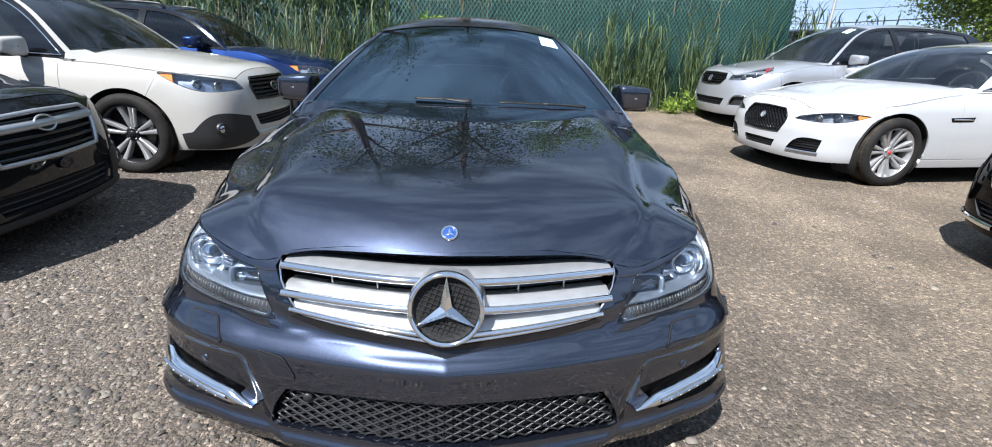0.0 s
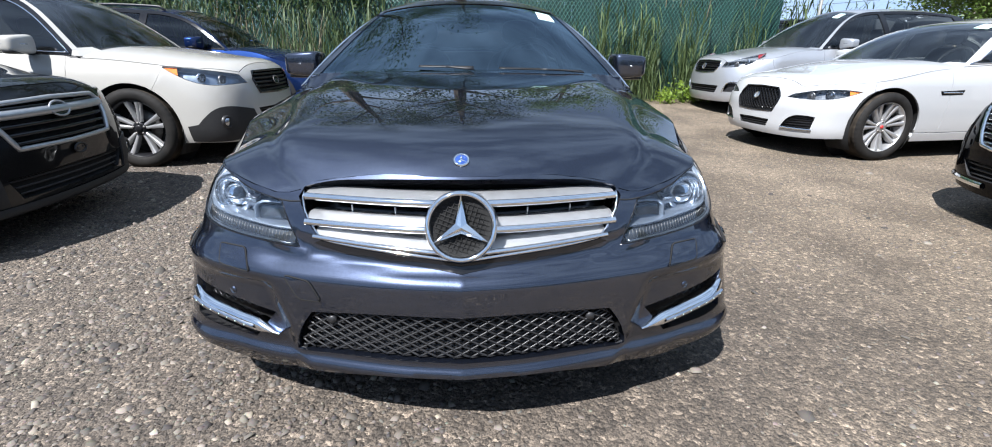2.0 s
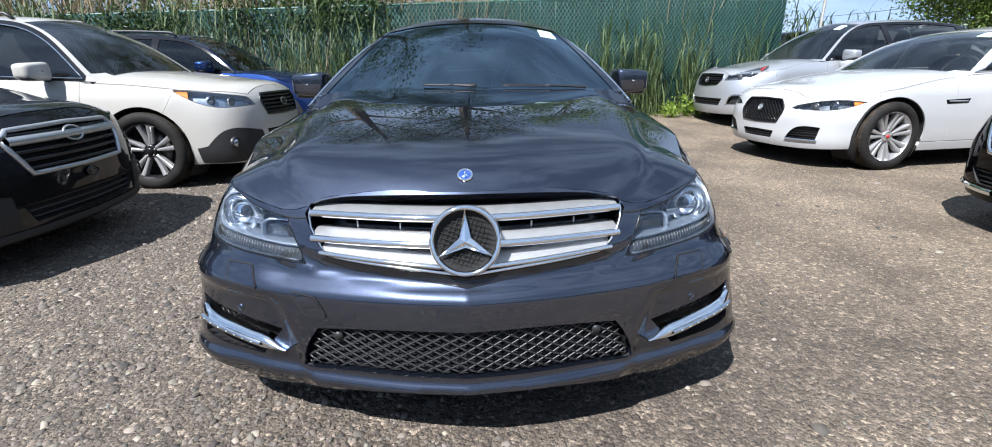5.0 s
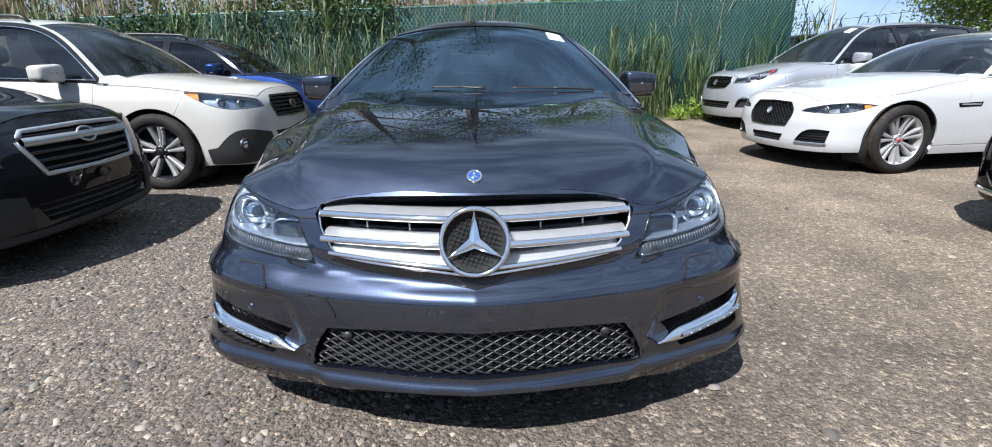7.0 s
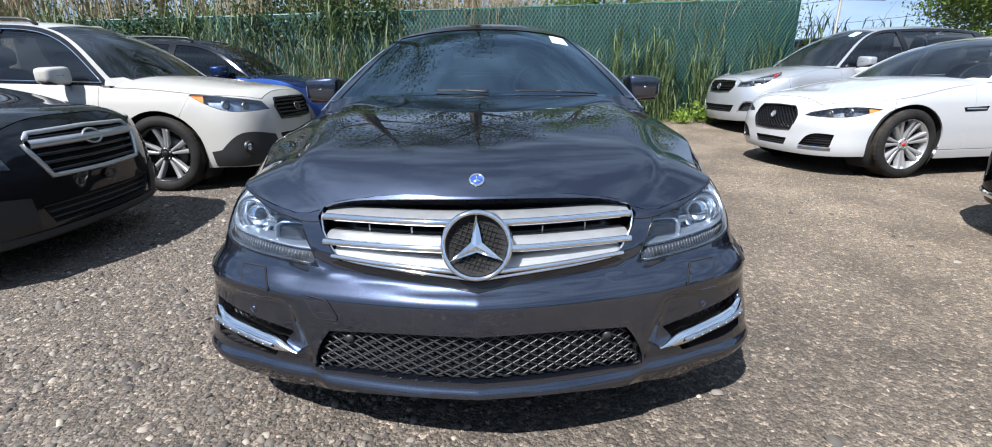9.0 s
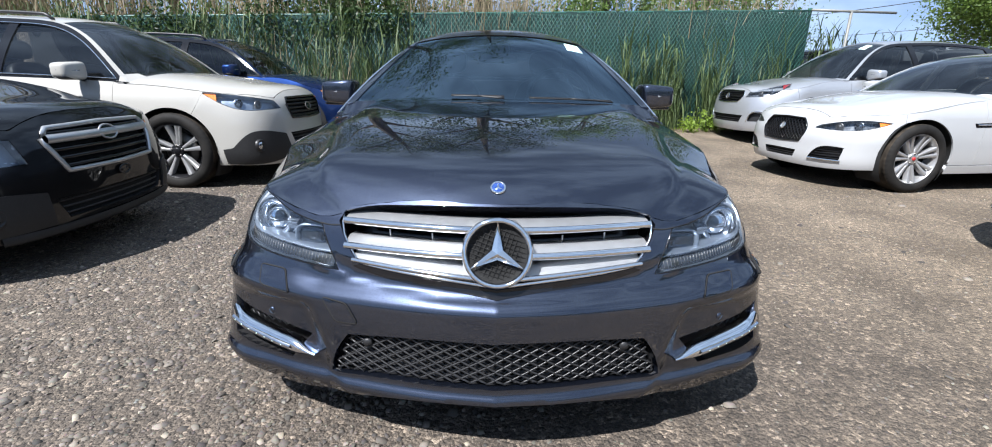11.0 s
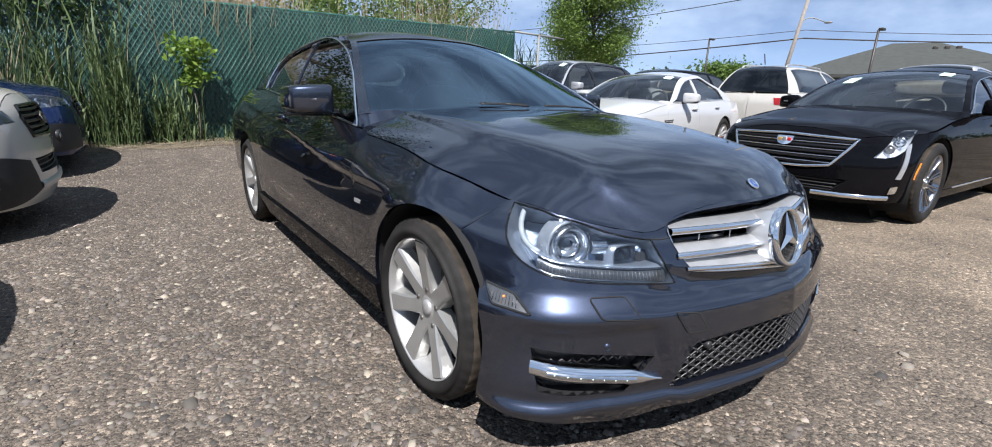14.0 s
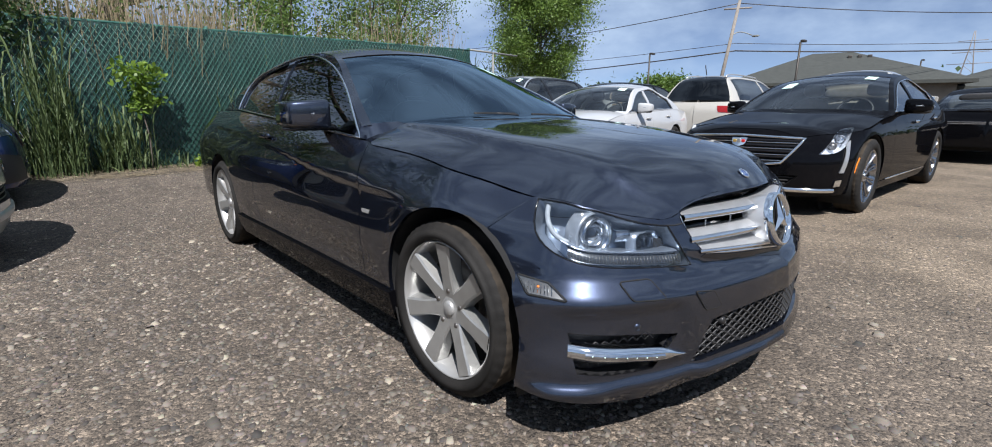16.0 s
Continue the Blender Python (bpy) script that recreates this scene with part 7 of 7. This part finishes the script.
# links
wires = []
for sgn in (1, -1):
    for x in np.arange(FX0 - 2.2, FX1 + 2.2, .0735):
        a, b = (x, low_z - .05), (x + sgn * 1.45, 2.38)
        pts = []
        for t in np.linspace(0, 1, 30):
            px, pz = a[0] + (b[0] - a[0]) * t, a[1] + (b[1] - a[1]) * t
            if FX0 <= px <= FX1 and pz <= fence_top(px) + .0:
                pts.append((px, fence_y(px) - .004 - .003 * sgn, pz))
        if len(pts) > 1:
            wires.append(tube([pts[0], pts[-1]], .0046, 4))
v, f = join(*wires)
tagged(mesh_ob("chain_link", v, f, GREEN_WIRE, fence), kind="stuff")
# the open frame beyond the end of the fence
rail = thing("fence_frame", "bare galvanised pipe frame beyond the fence end", "fence", Matrix(), kind="structure")
mesh_ob("pipe_rail", *tube([(FX1, fence_y(FX1), fence_top(FX1) - .02), (7.9, fence_y(7.9), 2.42)], .024, 10), STEEL, rail)
mesh_ob("pipe_post", *tube([(6.95, fence_y(6.95), .0), (6.95, fence_y(6.95), 2.42)], .028, 10), STEEL, rail)

# ---- plants ----
REED = random_tint("reed_green", (0.036, 0.066, 0.020), (0.165, 0.215, 0.080), .6, 2.0, through_=.35)
STRAW = random_tint("dry_reed", (0.15, 0.115, 0.065), (0.36, 0.30, 0.19), .8, 2.0, through_=.2)
LEAF = random_tint("tree_leaf", (0.02, 0.045, 0.012), (0.07, 0.115, 0.03), .5, 2.0, through_=.35)
LEAF_MID = random_tint("summer_leaf", (0.034, 0.075, 0.016), (0.115, 0.18, 0.04), .5, 2.0, through_=.4)
LEAF_LIME = random_tint("lime_leaf", (0.05, 0.105, 0.018), (0.165, 0.25, 0.05), .5, 2.0, through_=.4)
LEAF_BRIGHT = random_tint("young_leaf", (0.09, 0.17, 0.02), (0.25, 0.35, 0.05), .5, 2.0, through_=.45)
BARK = plain("bark", (0.07, 0.055, 0.045), .9, 0.0, (0.14, 0.12, 0.10), 25.0, (60.0, .8, .01))


def quads_ob(name, P, mat, **tags):
    """Many loose four-sided leaves or blades in one mesh; P is (count, 4, 3)."""
    P = np.asarray(P, float)
    k = len(P)
    me = bpy.data.meshes.new(name)
    me.vertices.add(4 * k)
    me.vertices.foreach_set("co", P.ravel())
    me.loops.add(4 * k)
    me.loops.foreach_set("vertex_index", np.arange(4 * k, dtype=np.int32))
    me.polygons.add(k)
    me.polygons.foreach_set("loop_start", np.arange(0, 4 * k, 4, dtype=np.int32))
    me.polygons.foreach_set("loop_total", np.full(k, 4, np.int32))
    me.update(calc_edges=True)
    me.validate()
    me.materials.append(mat)
    return tagged(new(name, me), **tags)


def blades(count, xs, ys, z0, h0, h1, width, bend, seed, segs=4):
    """Grass blades that rise and bend over; connected strips."""
    r = np.random.default_rng(seed)
    x, y = xs(r, count), None
    y = ys(r, x)
    h = r.uniform(h0, h1, count) * (0.55 + .45 * r.random(count))
    az, be = r.uniform(0, 2 * math.pi, count), np.abs(r.normal(bend, bend * .6, count))
    wz = r.uniform(0, math.pi, count)
    verts, faces = [], []
    t = np.linspace(0, 1, segs + 1)
    for i in range(count):
        w = width * r.uniform(.6, 1.3)
        cx, cy = math.cos(az[i]), math.sin(az[i])
        off = be[i] * h[i] * t ** 2
        hz = h[i] * (t - .25 * be[i] * t ** 2)
        half = w * np.minimum(1, (1.02 - t) * 2.2) * .5
        sx, sy = math.cos(wz[i]), math.sin(wz[i])
        b0 = len(verts)
        zb = float(z0(x[i], y[i]))
        for k in range(segs + 1):
            for sd in (-1, 1):
                verts.append((x[i] + off[k] * cx + sd * half[k] * sx, y[i] + off[k] * cy + sd * half[k] * sy, zb + hz[k]))
        faces += [(b0 + 2 * k, b0 + 2 * k + 1, b0 + 2 * k + 3, b0 + 2 * k + 2) for k in range(segs)]
    return np.array(verts), faces


gz = lambda x, y: rise(x, y) - .01
def clumpy(a, b, k, spread, seed):
    cs = np.random.default_rng(seed).uniform(a, b, k)
    return lambda r, n: np.clip(cs[r.integers(0, k, n)] + r.normal(0, spread, n), a - .3, b + .3)


beside = lambda lo, hi: (lambda r, x: fence_y(x) - r.uniform(lo, hi, len(x)))
behind = lambda lo, hi: (lambda r, x: fence_y(x) + r.uniform(lo, hi, len(x)))


def reeds(count, xs, ys, z0, h0, h1, seed, width=.024, per=7):
    """Reed plants: an upright stalk with long pointed leaves that arch away from it."""
    r = np.random.default_rng(seed)
    x = xs(r, count)
    y = ys(r, x)
    h = h0 + (h1 - h0) * r.random(count) ** 1.6
    lean = r.normal(0, .09, (count, 2))
    base = np.stack([x, y, np.array([float(z0(a, b)) for a, b in zip(x, y)])], 1)
    tip = base + np.concatenate([lean * h[:, None], h[:, None]], 1)
    k = np.repeat(np.arange(count), per)
    t = np.tile(np.linspace(.12, 1.0, per), count) + r.uniform(-.05, .03, count * per)
    p0 = base[k] + (tip - base)[k] * t[:, None]
    az = r.uniform(0, 2 * math.pi, len(k))
    ln = r.uniform(.3, .62, len(k)) * np.clip(h[k], .6, 1.4)
    d = np.stack([np.cos(az), np.sin(az), 0 * az], 1)
    up = r.uniform(.75, 1.5, len(k))[:, None] * np.array([0, 0, 1.0])
    p1 = p0 + (d * .2 + up * .55) * ln[:, None] * .6
    p2 = p1 + (d * .36 + up * r.uniform(.0, .6, len(k))[:, None]) * ln[:, None] * .62
    side = np.cross(d, np.array([0, 0, 1.0])) * (width * r.uniform(.5, 1.2, len(k)))[:, None] * .5
    verts = np.stack([p0 - side * .5, p0 + side * .5, p1 - side, p1 + side, p2 - side * .06, p2 + side * .06], 1).reshape(-1, 3)
    n6 = 6 * np.arange(len(k))[:, None]
    faces = np.concatenate([n6 + np.array([0, 1, 3, 2]), n6 + np.array([2, 3, 5, 4])])
    w = np.array([.004, 0, 0])
    sv = np.stack([base - w, base + w, tip + w * .4, tip - w * .4], 1).reshape(-1, 3)
    sf = 4 * np.arange(count)[:, None] + np.arange(4) + len(verts)
    return np.concatenate([verts, sv]), [tuple(q) for q in np.concatenate([faces, sf]).tolist()]


sets = [reeds(900, clumpy(-12, -2.6, 24, .16, 1), beside(.05, .9), gz, .6, 1.95, 21, .02),
        reeds(190, clumpy(-2.6, -1.3, 6, .10, 2), beside(.05, .6), gz, .5, 1.7, 22, .021),
        reeds(52, clumpy(-1.2, -.7, 4, .07, 3), beside(.03, .4), gz, .4, 1.0, 23),
        reeds(14, clumpy(-.2, .5, 3, .06, 13), beside(.03, .35), gz, .5, 1.0, 43),
        reeds(80, clumpy(.6, 2.3, 8, .12, 4), beside(.05, .5), gz, .5, 1.2, 24, .02),
        reeds(170, clumpy(2.3, 4.6, 8, .12, 5), beside(.05, .7), gz, .6, 1.6, 25, .024),
        reeds(60, clumpy(4.8, 6.2, 6, .1, 6), beside(.05, .4), gz, .6, 1.5, 26, .024),
        reeds(170, clumpy(5.8, 8.6, 10, .25, 7), behind(.1, 1.6), gz, .8, 1.9, 27, .034),
        blades(700, clumpy(-12, 4.6, 60, .2, 14), beside(.02, .45), gz, .15, .5, .014, .5, 28)]
v, f = join(*sets)
tagged(mesh_ob("reed_grass", v, f, REED, None), "tall green reed grass along the fence foot", "grass", kind="stuff")
sets = [blades(1500, clumpy(-1.7, .7, 16, .14, 15), behind(.15, .9), gz, 2.7, 3.5, .018, .14, 33),
        blades(2600, clumpy(-13, -3.2, 40, .3, 8), behind(.15, 1.4), gz, 3.0, 4.6, .022, .12, 31),
        blades(700, clumpy(-3.2, 6.0, 24, .3, 9), behind(.15, 1.4), gz, 2.7, 3.9, .02, .14, 32),
        blades(500, clumpy(-12, -2.5, 30, .2, 10), beside(.1, 1.0), gz, .8, 2.3, .012, .2, 33)]
v, f = join(*sets)
tagged(mesh_ob("dry_reeds", v, f, STRAW, None), "dry tan reed stalks at the fence", "grass", kind="stuff")
r = np.random.default_rng(41)
P = []
for k in range(2400):
    x = r.uniform(-6, 5)
    y = fence_y(x) - r.uniform(.0, 1.0) ** 1.0 * .95
    a, ln, w = r.uniform(-.7, .7) + (math.pi if r.random() < .5 else 0), r.uniform(.12, .5), r.uniform(.004, .009)
    z = float(rise(x, y)) + r.uniform(.004, .03)
    d, e = np.array([math.cos(a), math.sin(a), r.normal(0, .06)]) * ln / 2, np.array([-math.sin(a), math.cos(a), 0]) * w / 2
    c = np.array([x, y, z])
    P.append([c - d - e, c + d - e, c + d + e, c - d + e])
quads_ob("straw_litter", P, STRAW, label="fallen dry straw at the fence foot", category="straw", kind="stuff")


def leaves(centres, spread, count, size, seed, flat=.6):
    """Leaf quads scattered in clumps about the given centres."""
    r = np.random.default_rng(seed)
    c = np.asarray(centres, float)
    i = r.integers(0, len(c), count)
    p = c[i] + r.normal(0, 1, (count, 3)) * np.asarray(spread)
    n = r.normal(0, 1, (count, 3)) + np.array([0, 0, flat])
    n /= np.linalg.norm(n, axis=1)[:, None]
    a = np.cross(n, r.normal(0, 1, (count, 3)))
    a /= np.linalg.norm(a, axis=1)[:, None]
    b = np.cross(n, a)
    s = (size * r.uniform(.6, 1.3, count))[:, None]
    return np.stack([p - a * s, p - b * s * .55 + n * s * .12, p + a * s, p + b * s * .55 + n * s * .12], 1)


def tree(name, label, x, y, height, crown_r, base, seed, count=9000, size=.055, mat=None, spread=.33, limbs=9, lean=0.0, thin=1.0):
    r = np.random.default_rng(seed)
    ob = thing(name, label, "tree", pose(x, y, float(rise(x, min(y, 9))) - .02))
    trunk = run([(0, 0, 0), (.06 * height * lean, 0, height * .3), (.1 * height * lean, .05, height * .62), (.12 * height * lean, 0, height * .9)], .3)
    rad = np.linspace(.028 * height * thin, .006 * height * thin, len(trunk))
    mesh_ob("trunk", *tube(trunk, .1, 10, radii=rad), BARK, ob)
    tips, bits = [], []
    for k in range(limbs):
        t = base + (1 - base) * (k + .3 * r.random()) / limbs
        i = min(len(trunk) - 1, int(t * (len(trunk) - 1)))
        p0 = trunk[i]
        a = k * 2.4 + r.uniform(-.4, .4)
        ln = crown_r * (1.05 - .55 * abs(t - .5) * 1.2) * r.uniform(.7, 1.1)
        d = np.array([math.cos(a), math.sin(a), r.uniform(.3, .9)])
        p1 = p0 + d * ln * .5 + np.array([0, 0, .05 * ln])
        p2 = p0 + d * ln + np.array([0, 0, r.uniform(0, .25) * ln])
        limb = run([p0, p1, p2], .2)
        bits = [tube(limb, .03, 6, radii=np.linspace(rad[i] * .55, .008, len(limb)))]
        tips += [p2, p1 * .4 + p2 * .6]
        for j in range(4):
            q0 = limb[int(len(limb) * r.uniform(.35, .9))]
            q1 = q0 + r.normal(0, 1, 3) * ln * .26 + np.array([0, 0, .18 * ln])
            bits.append(tube(run([q0, (q0 + q1) / 2 + r.normal(0, .04, 3), q1], .2), .01, 5, radii=None))
            tips += [q1, (q0 + q1) / 2]
        mesh_ob("limb", *join(*bits), BARK, ob)
    tips.append(trunk[-1])
    P = leaves(tips, (spread, spread, spread * .8), count, size, seed + 1)
    cr = quads_ob("crown", P, mat or LEAF)
    cr.parent = ob
    return ob


tree("tree", "tall broad-leaved tree behind the fence", -3.6, 12.0, 10.4, 3.3, .3, 51, 11000, .06, limbs=12, spread=.45)
tree("tree", "tall broad-leaved tree behind the fence", -.4, 12.8, 11.0, 3.3, .3, 52, 11000, .06, limbs=12, spread=.42)
tree("tree", "slender open-crowned tree behind the fence", 2.6, 11.4, 5.6, 1.6, .3, 53, 14000, .04, LEAF_LIME, limbs=10, spread=.32)
tree("tree", "slender open-crowned tree behind the fence", 6.9, 13.4, 5.4, 1.7, .3, 54, 14000, .04, LEAF_LIME, limbs=11, spread=.36)
tree("tree", "dense tree with a rounded green crown beyond the lot", 27.8, 26.4, 11.0, 3.7, .22, 55, 80000, .088, LEAF_LIME, .64, 18, thin=.6)
tree("tree", "broad tree behind the dry reeds", -8.5, 12.6, 6.6, 2.6, .3, 56, 14000, .05, limbs=12, spread=.5)
tree("tree", "young tree behind the fence", 4.6, 11.0, 4.0, 1.2, .3, 57, 6000, .045, LEAF_MID, limbs=9, spread=.3)
r = np.random.default_rng(90)
bush = []
for k in range(260):
    x = r.uniform(-13, 6.0)
    bush.append((x, fence_y(x) + r.uniform(.6, 2.6), r.uniform(1.2, 3.3 if x < -2 else 2.8)))
quads_ob("bushes", leaves(bush, (.25, .25, .2), 36000, .036, 91), LEAF_MID, label="mixed green bushes behind the fence", category="bushes", kind="stuff")
thick = []
for k in range(60):
    x = r.uniform(-4.6, -1.5)
    thick.append((x, fence_y(x) + r.uniform(.5, 1.4), r.uniform(1.9, 3.2)))
quads_ob("thicket", leaves(thick, (.24, .22, .2), 16000, .036, 93), LEAF, label="dense dark green shrubs behind the fence", category="bushes", kind="stuff")
r = np.random.default_rng(95)
vine = []
for k in range(60):
    x = r.uniform(-9.5, -3.4) if k < 44 else r.uniform(-3.4, -1.6)
    vine.append((x, fence_y(x) - r.uniform(.0, .12), fence_top(x) - abs(r.normal(0, .38 if k < 44 else .15))))
quads_ob("fence_vines", leaves(vine, (.16, .06, .16), 5200, .036, 96), LEAF, label="dark green vines hanging over the fence top", category="vines", kind="stuff")
# bright sapling against the fence
sap = thing("sapling", "small yellow-green sapling against the fence", "shrub", pose(-.72, float(fence_y(-.72)) - .28, float(rise(0, 8.2))))
stem = run([(0, 0, 0), (.02, -.03, .5), (-.02, -.02, 1.0), (.03, -.05, 1.42)], .1)
bits, tips = [tube(stem, .01, 6, radii=np.linspace(.012, .004, len(stem)))], [stem[-1]]
r = np.random.default_rng(61)
for k in range(10):
    p0 = stem[int(len(stem) * (.55 + .04 * k))] if int(len(stem) * (.55 + .04 * k)) < len(stem) else stem[-1]
    p1 = p0 + np.array([r.uniform(-.26, .26), r.uniform(-.15, .08), r.uniform(.03, .2)])
    bits.append(tube([p0, p1], .004, 5))
    tips += [p1, (p0 + p1) / 2]
mesh_ob("stem", *join(*bits), BARK, sap)
cr = quads_ob("leaves", leaves(tips, .06, 520, .046, 62, .3), LEAF_BRIGHT)
cr.parent = sap
for k, (x, dy, s_) in enumerate(((-.05, .45, .10), (4.0, .75, .24), (4.35, .6, .2), (3.6, .8, .16))):
    wd = thing("weed", "leafy bright green weed at the fence foot", "weed", pose(x, float(fence_y(x)) - dy, float(rise(x, fence_y(x) - dy))), "weeds at the fence")
    cr = quads_ob("leaves", leaves([(0, 0, s_ * .5), (s_ * .5, 0, s_ * .8), (-s_ * .5, 0, s_ * .7), (0, -s_ * .4, s_)], s_ * .45, 260, .032, 70 + k, .5), LEAF_BRIGHT)
    cr.parent = wd

# ---- far side of the lot ----
ROOFING = plain("grey_green_shingle", (0.030, 0.033, 0.030), .9, 0.0, (0.046, 0.050, 0.045), 3.0, (8.0, .4, .05))
WALLING = plain("tan_wall", (0.20, 0.18, 0.15), .85, 0.0, (0.25, 0.225, 0.185), 2.0)
POLE = plain("weathered_pole", (0.17, 0.15, 0.13), .9, 0.0, (0.24, 0.215, 0.185), 6.0)
DARK_STEEL = plain("dark_steel", (0.04, 0.035, 0.03), .5, .4)
hall = thing("hall_building", "low tan building with a grey-green hipped roof", "building", pose(45.5, 10.6, 0, 0, 0, -72))


def hip_roof(cx, w, d, z0, z1, ridge, ov=.6):
    x0, x1, y0, y1 = cx - w / 2 - ov, cx + w / 2 + ov, -ov, d + ov
    r0, r1 = cx - ridge / 2, cx + ridge / 2
    v = [(x0, y0, z0), (x1, y0, z0), (x1, y1, z0), (x0, y1, z0), (r0, d / 2, z1), (r1, d / 2, z1), (x0, y0, z0 - .25), (x1, y0, z0 - .25), (x1, y1, z0 - .25), (x0, y1, z0 - .25)]
    f = [(0, 1, 5, 4), (1, 2, 5), (2, 3, 4, 5), (3, 0, 4), (0, 6, 7, 1), (1, 7, 8, 2), (2, 8, 9, 3), (3, 9, 6, 0), (6, 9, 8, 7)]
    return v, f


part("wall", box(0, 6, 1.5, 15, 12, 3.0), WALLING, hall)
mesh_ob("roof", *hip_roof(0, 15, 12, 3.2, 6.0, 3.0, .9), ROOFING, hall, smooth_on=False)
part("wing_wall", box(12.5, 6.5, 1.3, 12, 9, 2.6), WALLING, hall)
v, f = hip_roof(13.0, 11, 9, 2.75, 4.3, 4.0)
mesh_ob("wing_roof", np.array(v) + np.array([0, 2, 0]), f, ROOFING, hall, smooth_on=False)
for k in range(4):
    part("window", box(8.6 + 2.4 * k, 1.98, 1.5, 1.1, .1, 1.2, .02), GLOSS_BLACK, hall)
for k in range(3):
    part("roof_vent", box(1.2 + .7 * k, 4.6, 5.45, .3, .3, .3, .03), DARK_STEEL, hall)


def pole_at(az, dist, cam_xy=(-1.8, -.5)):
    return cam_xy[0] + dist * math.sin(math.radians(az)), cam_xy[1] + dist * math.cos(math.radians(az))


px, py = pole_at(66.3, 40)
up = thing("utility_pole", "leaning weathered wooden utility pole with a street lamp arm", "pole", pose(px, py, 0))
TOPX = np.array([.75, -.9, 8.6])
mesh_ob("pole", *tube([(0, 0, 0), tuple(TOPX)], .12, 12, radii=[.14, .10]), POLE, up)
mesh_ob("lamp_arm", *tube(run([tuple(TOPX * .72), (1.0, -.9, 6.45), (1.5, -1.7, 6.2)], .2), .035, 6), STEEL, up)
mesh_ob("lamp_head", *superblob(1.6, -1.9, 6.15, .12, .25, .07, 2.5, 14, 8), STEEL, up)
mesh_ob("cross_arm", *tube([tuple(TOPX * .93 + np.array([-.4, .8, 0])), tuple(TOPX * .93 + np.array([.4, -.8, 0]))], .06, 6), POLE, up)


def sag(a, b, d, n=24):
    t = np.linspace(0, 1, n)[:, None]
    return np.array(a) * (1 - t) + np.array(b) * t - np.array([0, 0, 1.0]) * d * 4 * t * (1 - t)


def cable(name, a, b, d, rad=.03):
    c = mesh_ob(name, *tube(sag(a, b, d), rad, 5), DARK_STEEL)
    return tagged(c, "black overhead cable between poles", "cable", "overhead cables")


P0 = np.array([px, py, 0]) + TOPX
far_l = np.array([*pole_at(30, 75), 9.0])
far_r = np.array([*pole_at(100, 70), 9.2])
cable("overhead_cable", P0 * np.array([1, 1, .97]), far_l, .9)
cable("overhead_cable", P0 * np.array([1, 1, .97]), far_r, .9)
cable("overhead_cable", P0 * np.array([1, 1, .60]), far_l * np.array([1, 1, .55]), .6, .045)
cable("overhead_cable", P0 * np.array([1, 1, .60]), far_r * np.array([1, 1, .72]), .5, .045)
cable("overhead_cable", P0 * np.array([1, 1, .66]), far_l * np.array([1, 1, .72]), .6, .02)
cable("overhead_cable", P0 * np.array([1, 1, .66]), far_r * np.array([1, 1, .80]), .6, .02)
for az, dist, h in ((73.6, 33, 4.7), (59.6, 38, 4.9), (82.8, 60, 5.4)):
    x, y = pole_at(az, dist)
    lp = thing("lot_lamp", "thin dark parking lot lamp post", "lamp post", pose(x, y, 0), "lamp posts beyond the lot")
    mesh_ob("post", *tube([(0, 0, 0), (0, 0, h)], .06, 8), DARK_STEEL, lp)
    part("lamp_head", box(.16, -.1, h + .05, .45, .22, .12, .03), DARK_STEEL, lp)
x, y = pole_at(86.3, 40)
y2 = thing("utility_pole", "distant wooden utility pole with a cross arm", "pole", pose(*pole_at(46.6, 55), 0))
mesh_ob("pole", *tube([(0, 0, 0), (0, 0, 8.2)], .13, 8), POLE, y2)
mesh_ob("cross_arm", *tube([(-.9, .4, 7.7), (.9, -.4, 7.7)], .07, 6), POLE, y2)
x, y = pole_at(85.8, 190)
py_ = thing("pylon", "distant steel lattice power pylon", "pylon", pose(x, y, 0))
lat = []
for a in range(4):
    sx, sy = (1, 1, -1, -1)[a], (1, -1, -1, 1)[a]
    lat.append(tube([(2.6 * sx, 2.6 * sy, 0), (.5 * sx, .5 * sy, 17), (.1 * sx, .1 * sy, 22)], .07, 4))
for z, w in ((13.5, 4.5), (16.5, 3.8), (19.5, 3.0)):
    lat.append(tube([(0, -w, z), (0, w, z)], .08, 4))
for z in np.arange(1, 17, 2.0):
    w = 2.6 - 2.1 * z / 17
    w2 = 2.6 - 2.1 * (z + 2) / 17
    for sx in (1, -1):
        lat.append(tube([(w * sx, -w, z), (w2 * sx, w2, z + 2)], .035, 4))
        lat.append(tube([(-w, w * sx, z), (w2, w2 * sx, z + 2)], .035, 4))
mesh_ob("lattice", *join(*lat), POLE, py_)
# far woods: one belt of leaf clumps round the horizon
r = np.random.default_rng(81)
cent = []
for az in np.arange(-180, 180, 1.1):
    d = r.uniform(75, 100)
    x, y = pole_at(az + r.uniform(-.4, .4), d)
    # the part behind the view is unseen, raised and thickened for the paint to reflect
    away = abs(az) > 110
    h = r.uniform(2.6, 5.2) + (r.uniform(2.0, 4.5) if away else 0)
    for k in range(26 if away else 9):
        cent.append((x + r.normal(0, 1.2), y + r.normal(0, 1.2), h * r.uniform(.05, 1.0)))
quads_ob("far_woods", leaves(cent, (.8, .8, .6), 60000, .42, 82), LEAF, label="far belt of green trees on the horizon", category="trees", kind="stuff")
P = leaves([(*pole_at(61.4 + k * .5, 62), z) for k in range(-3, 4) for z in (2.0, 3.0, 4.1)], (.8, .8, .5), 6000, .18, 84)
quads_ob("far_trees", P, LEAF_LIME, label="group of distant green trees beyond the lot", category="trees", kind="stuff")
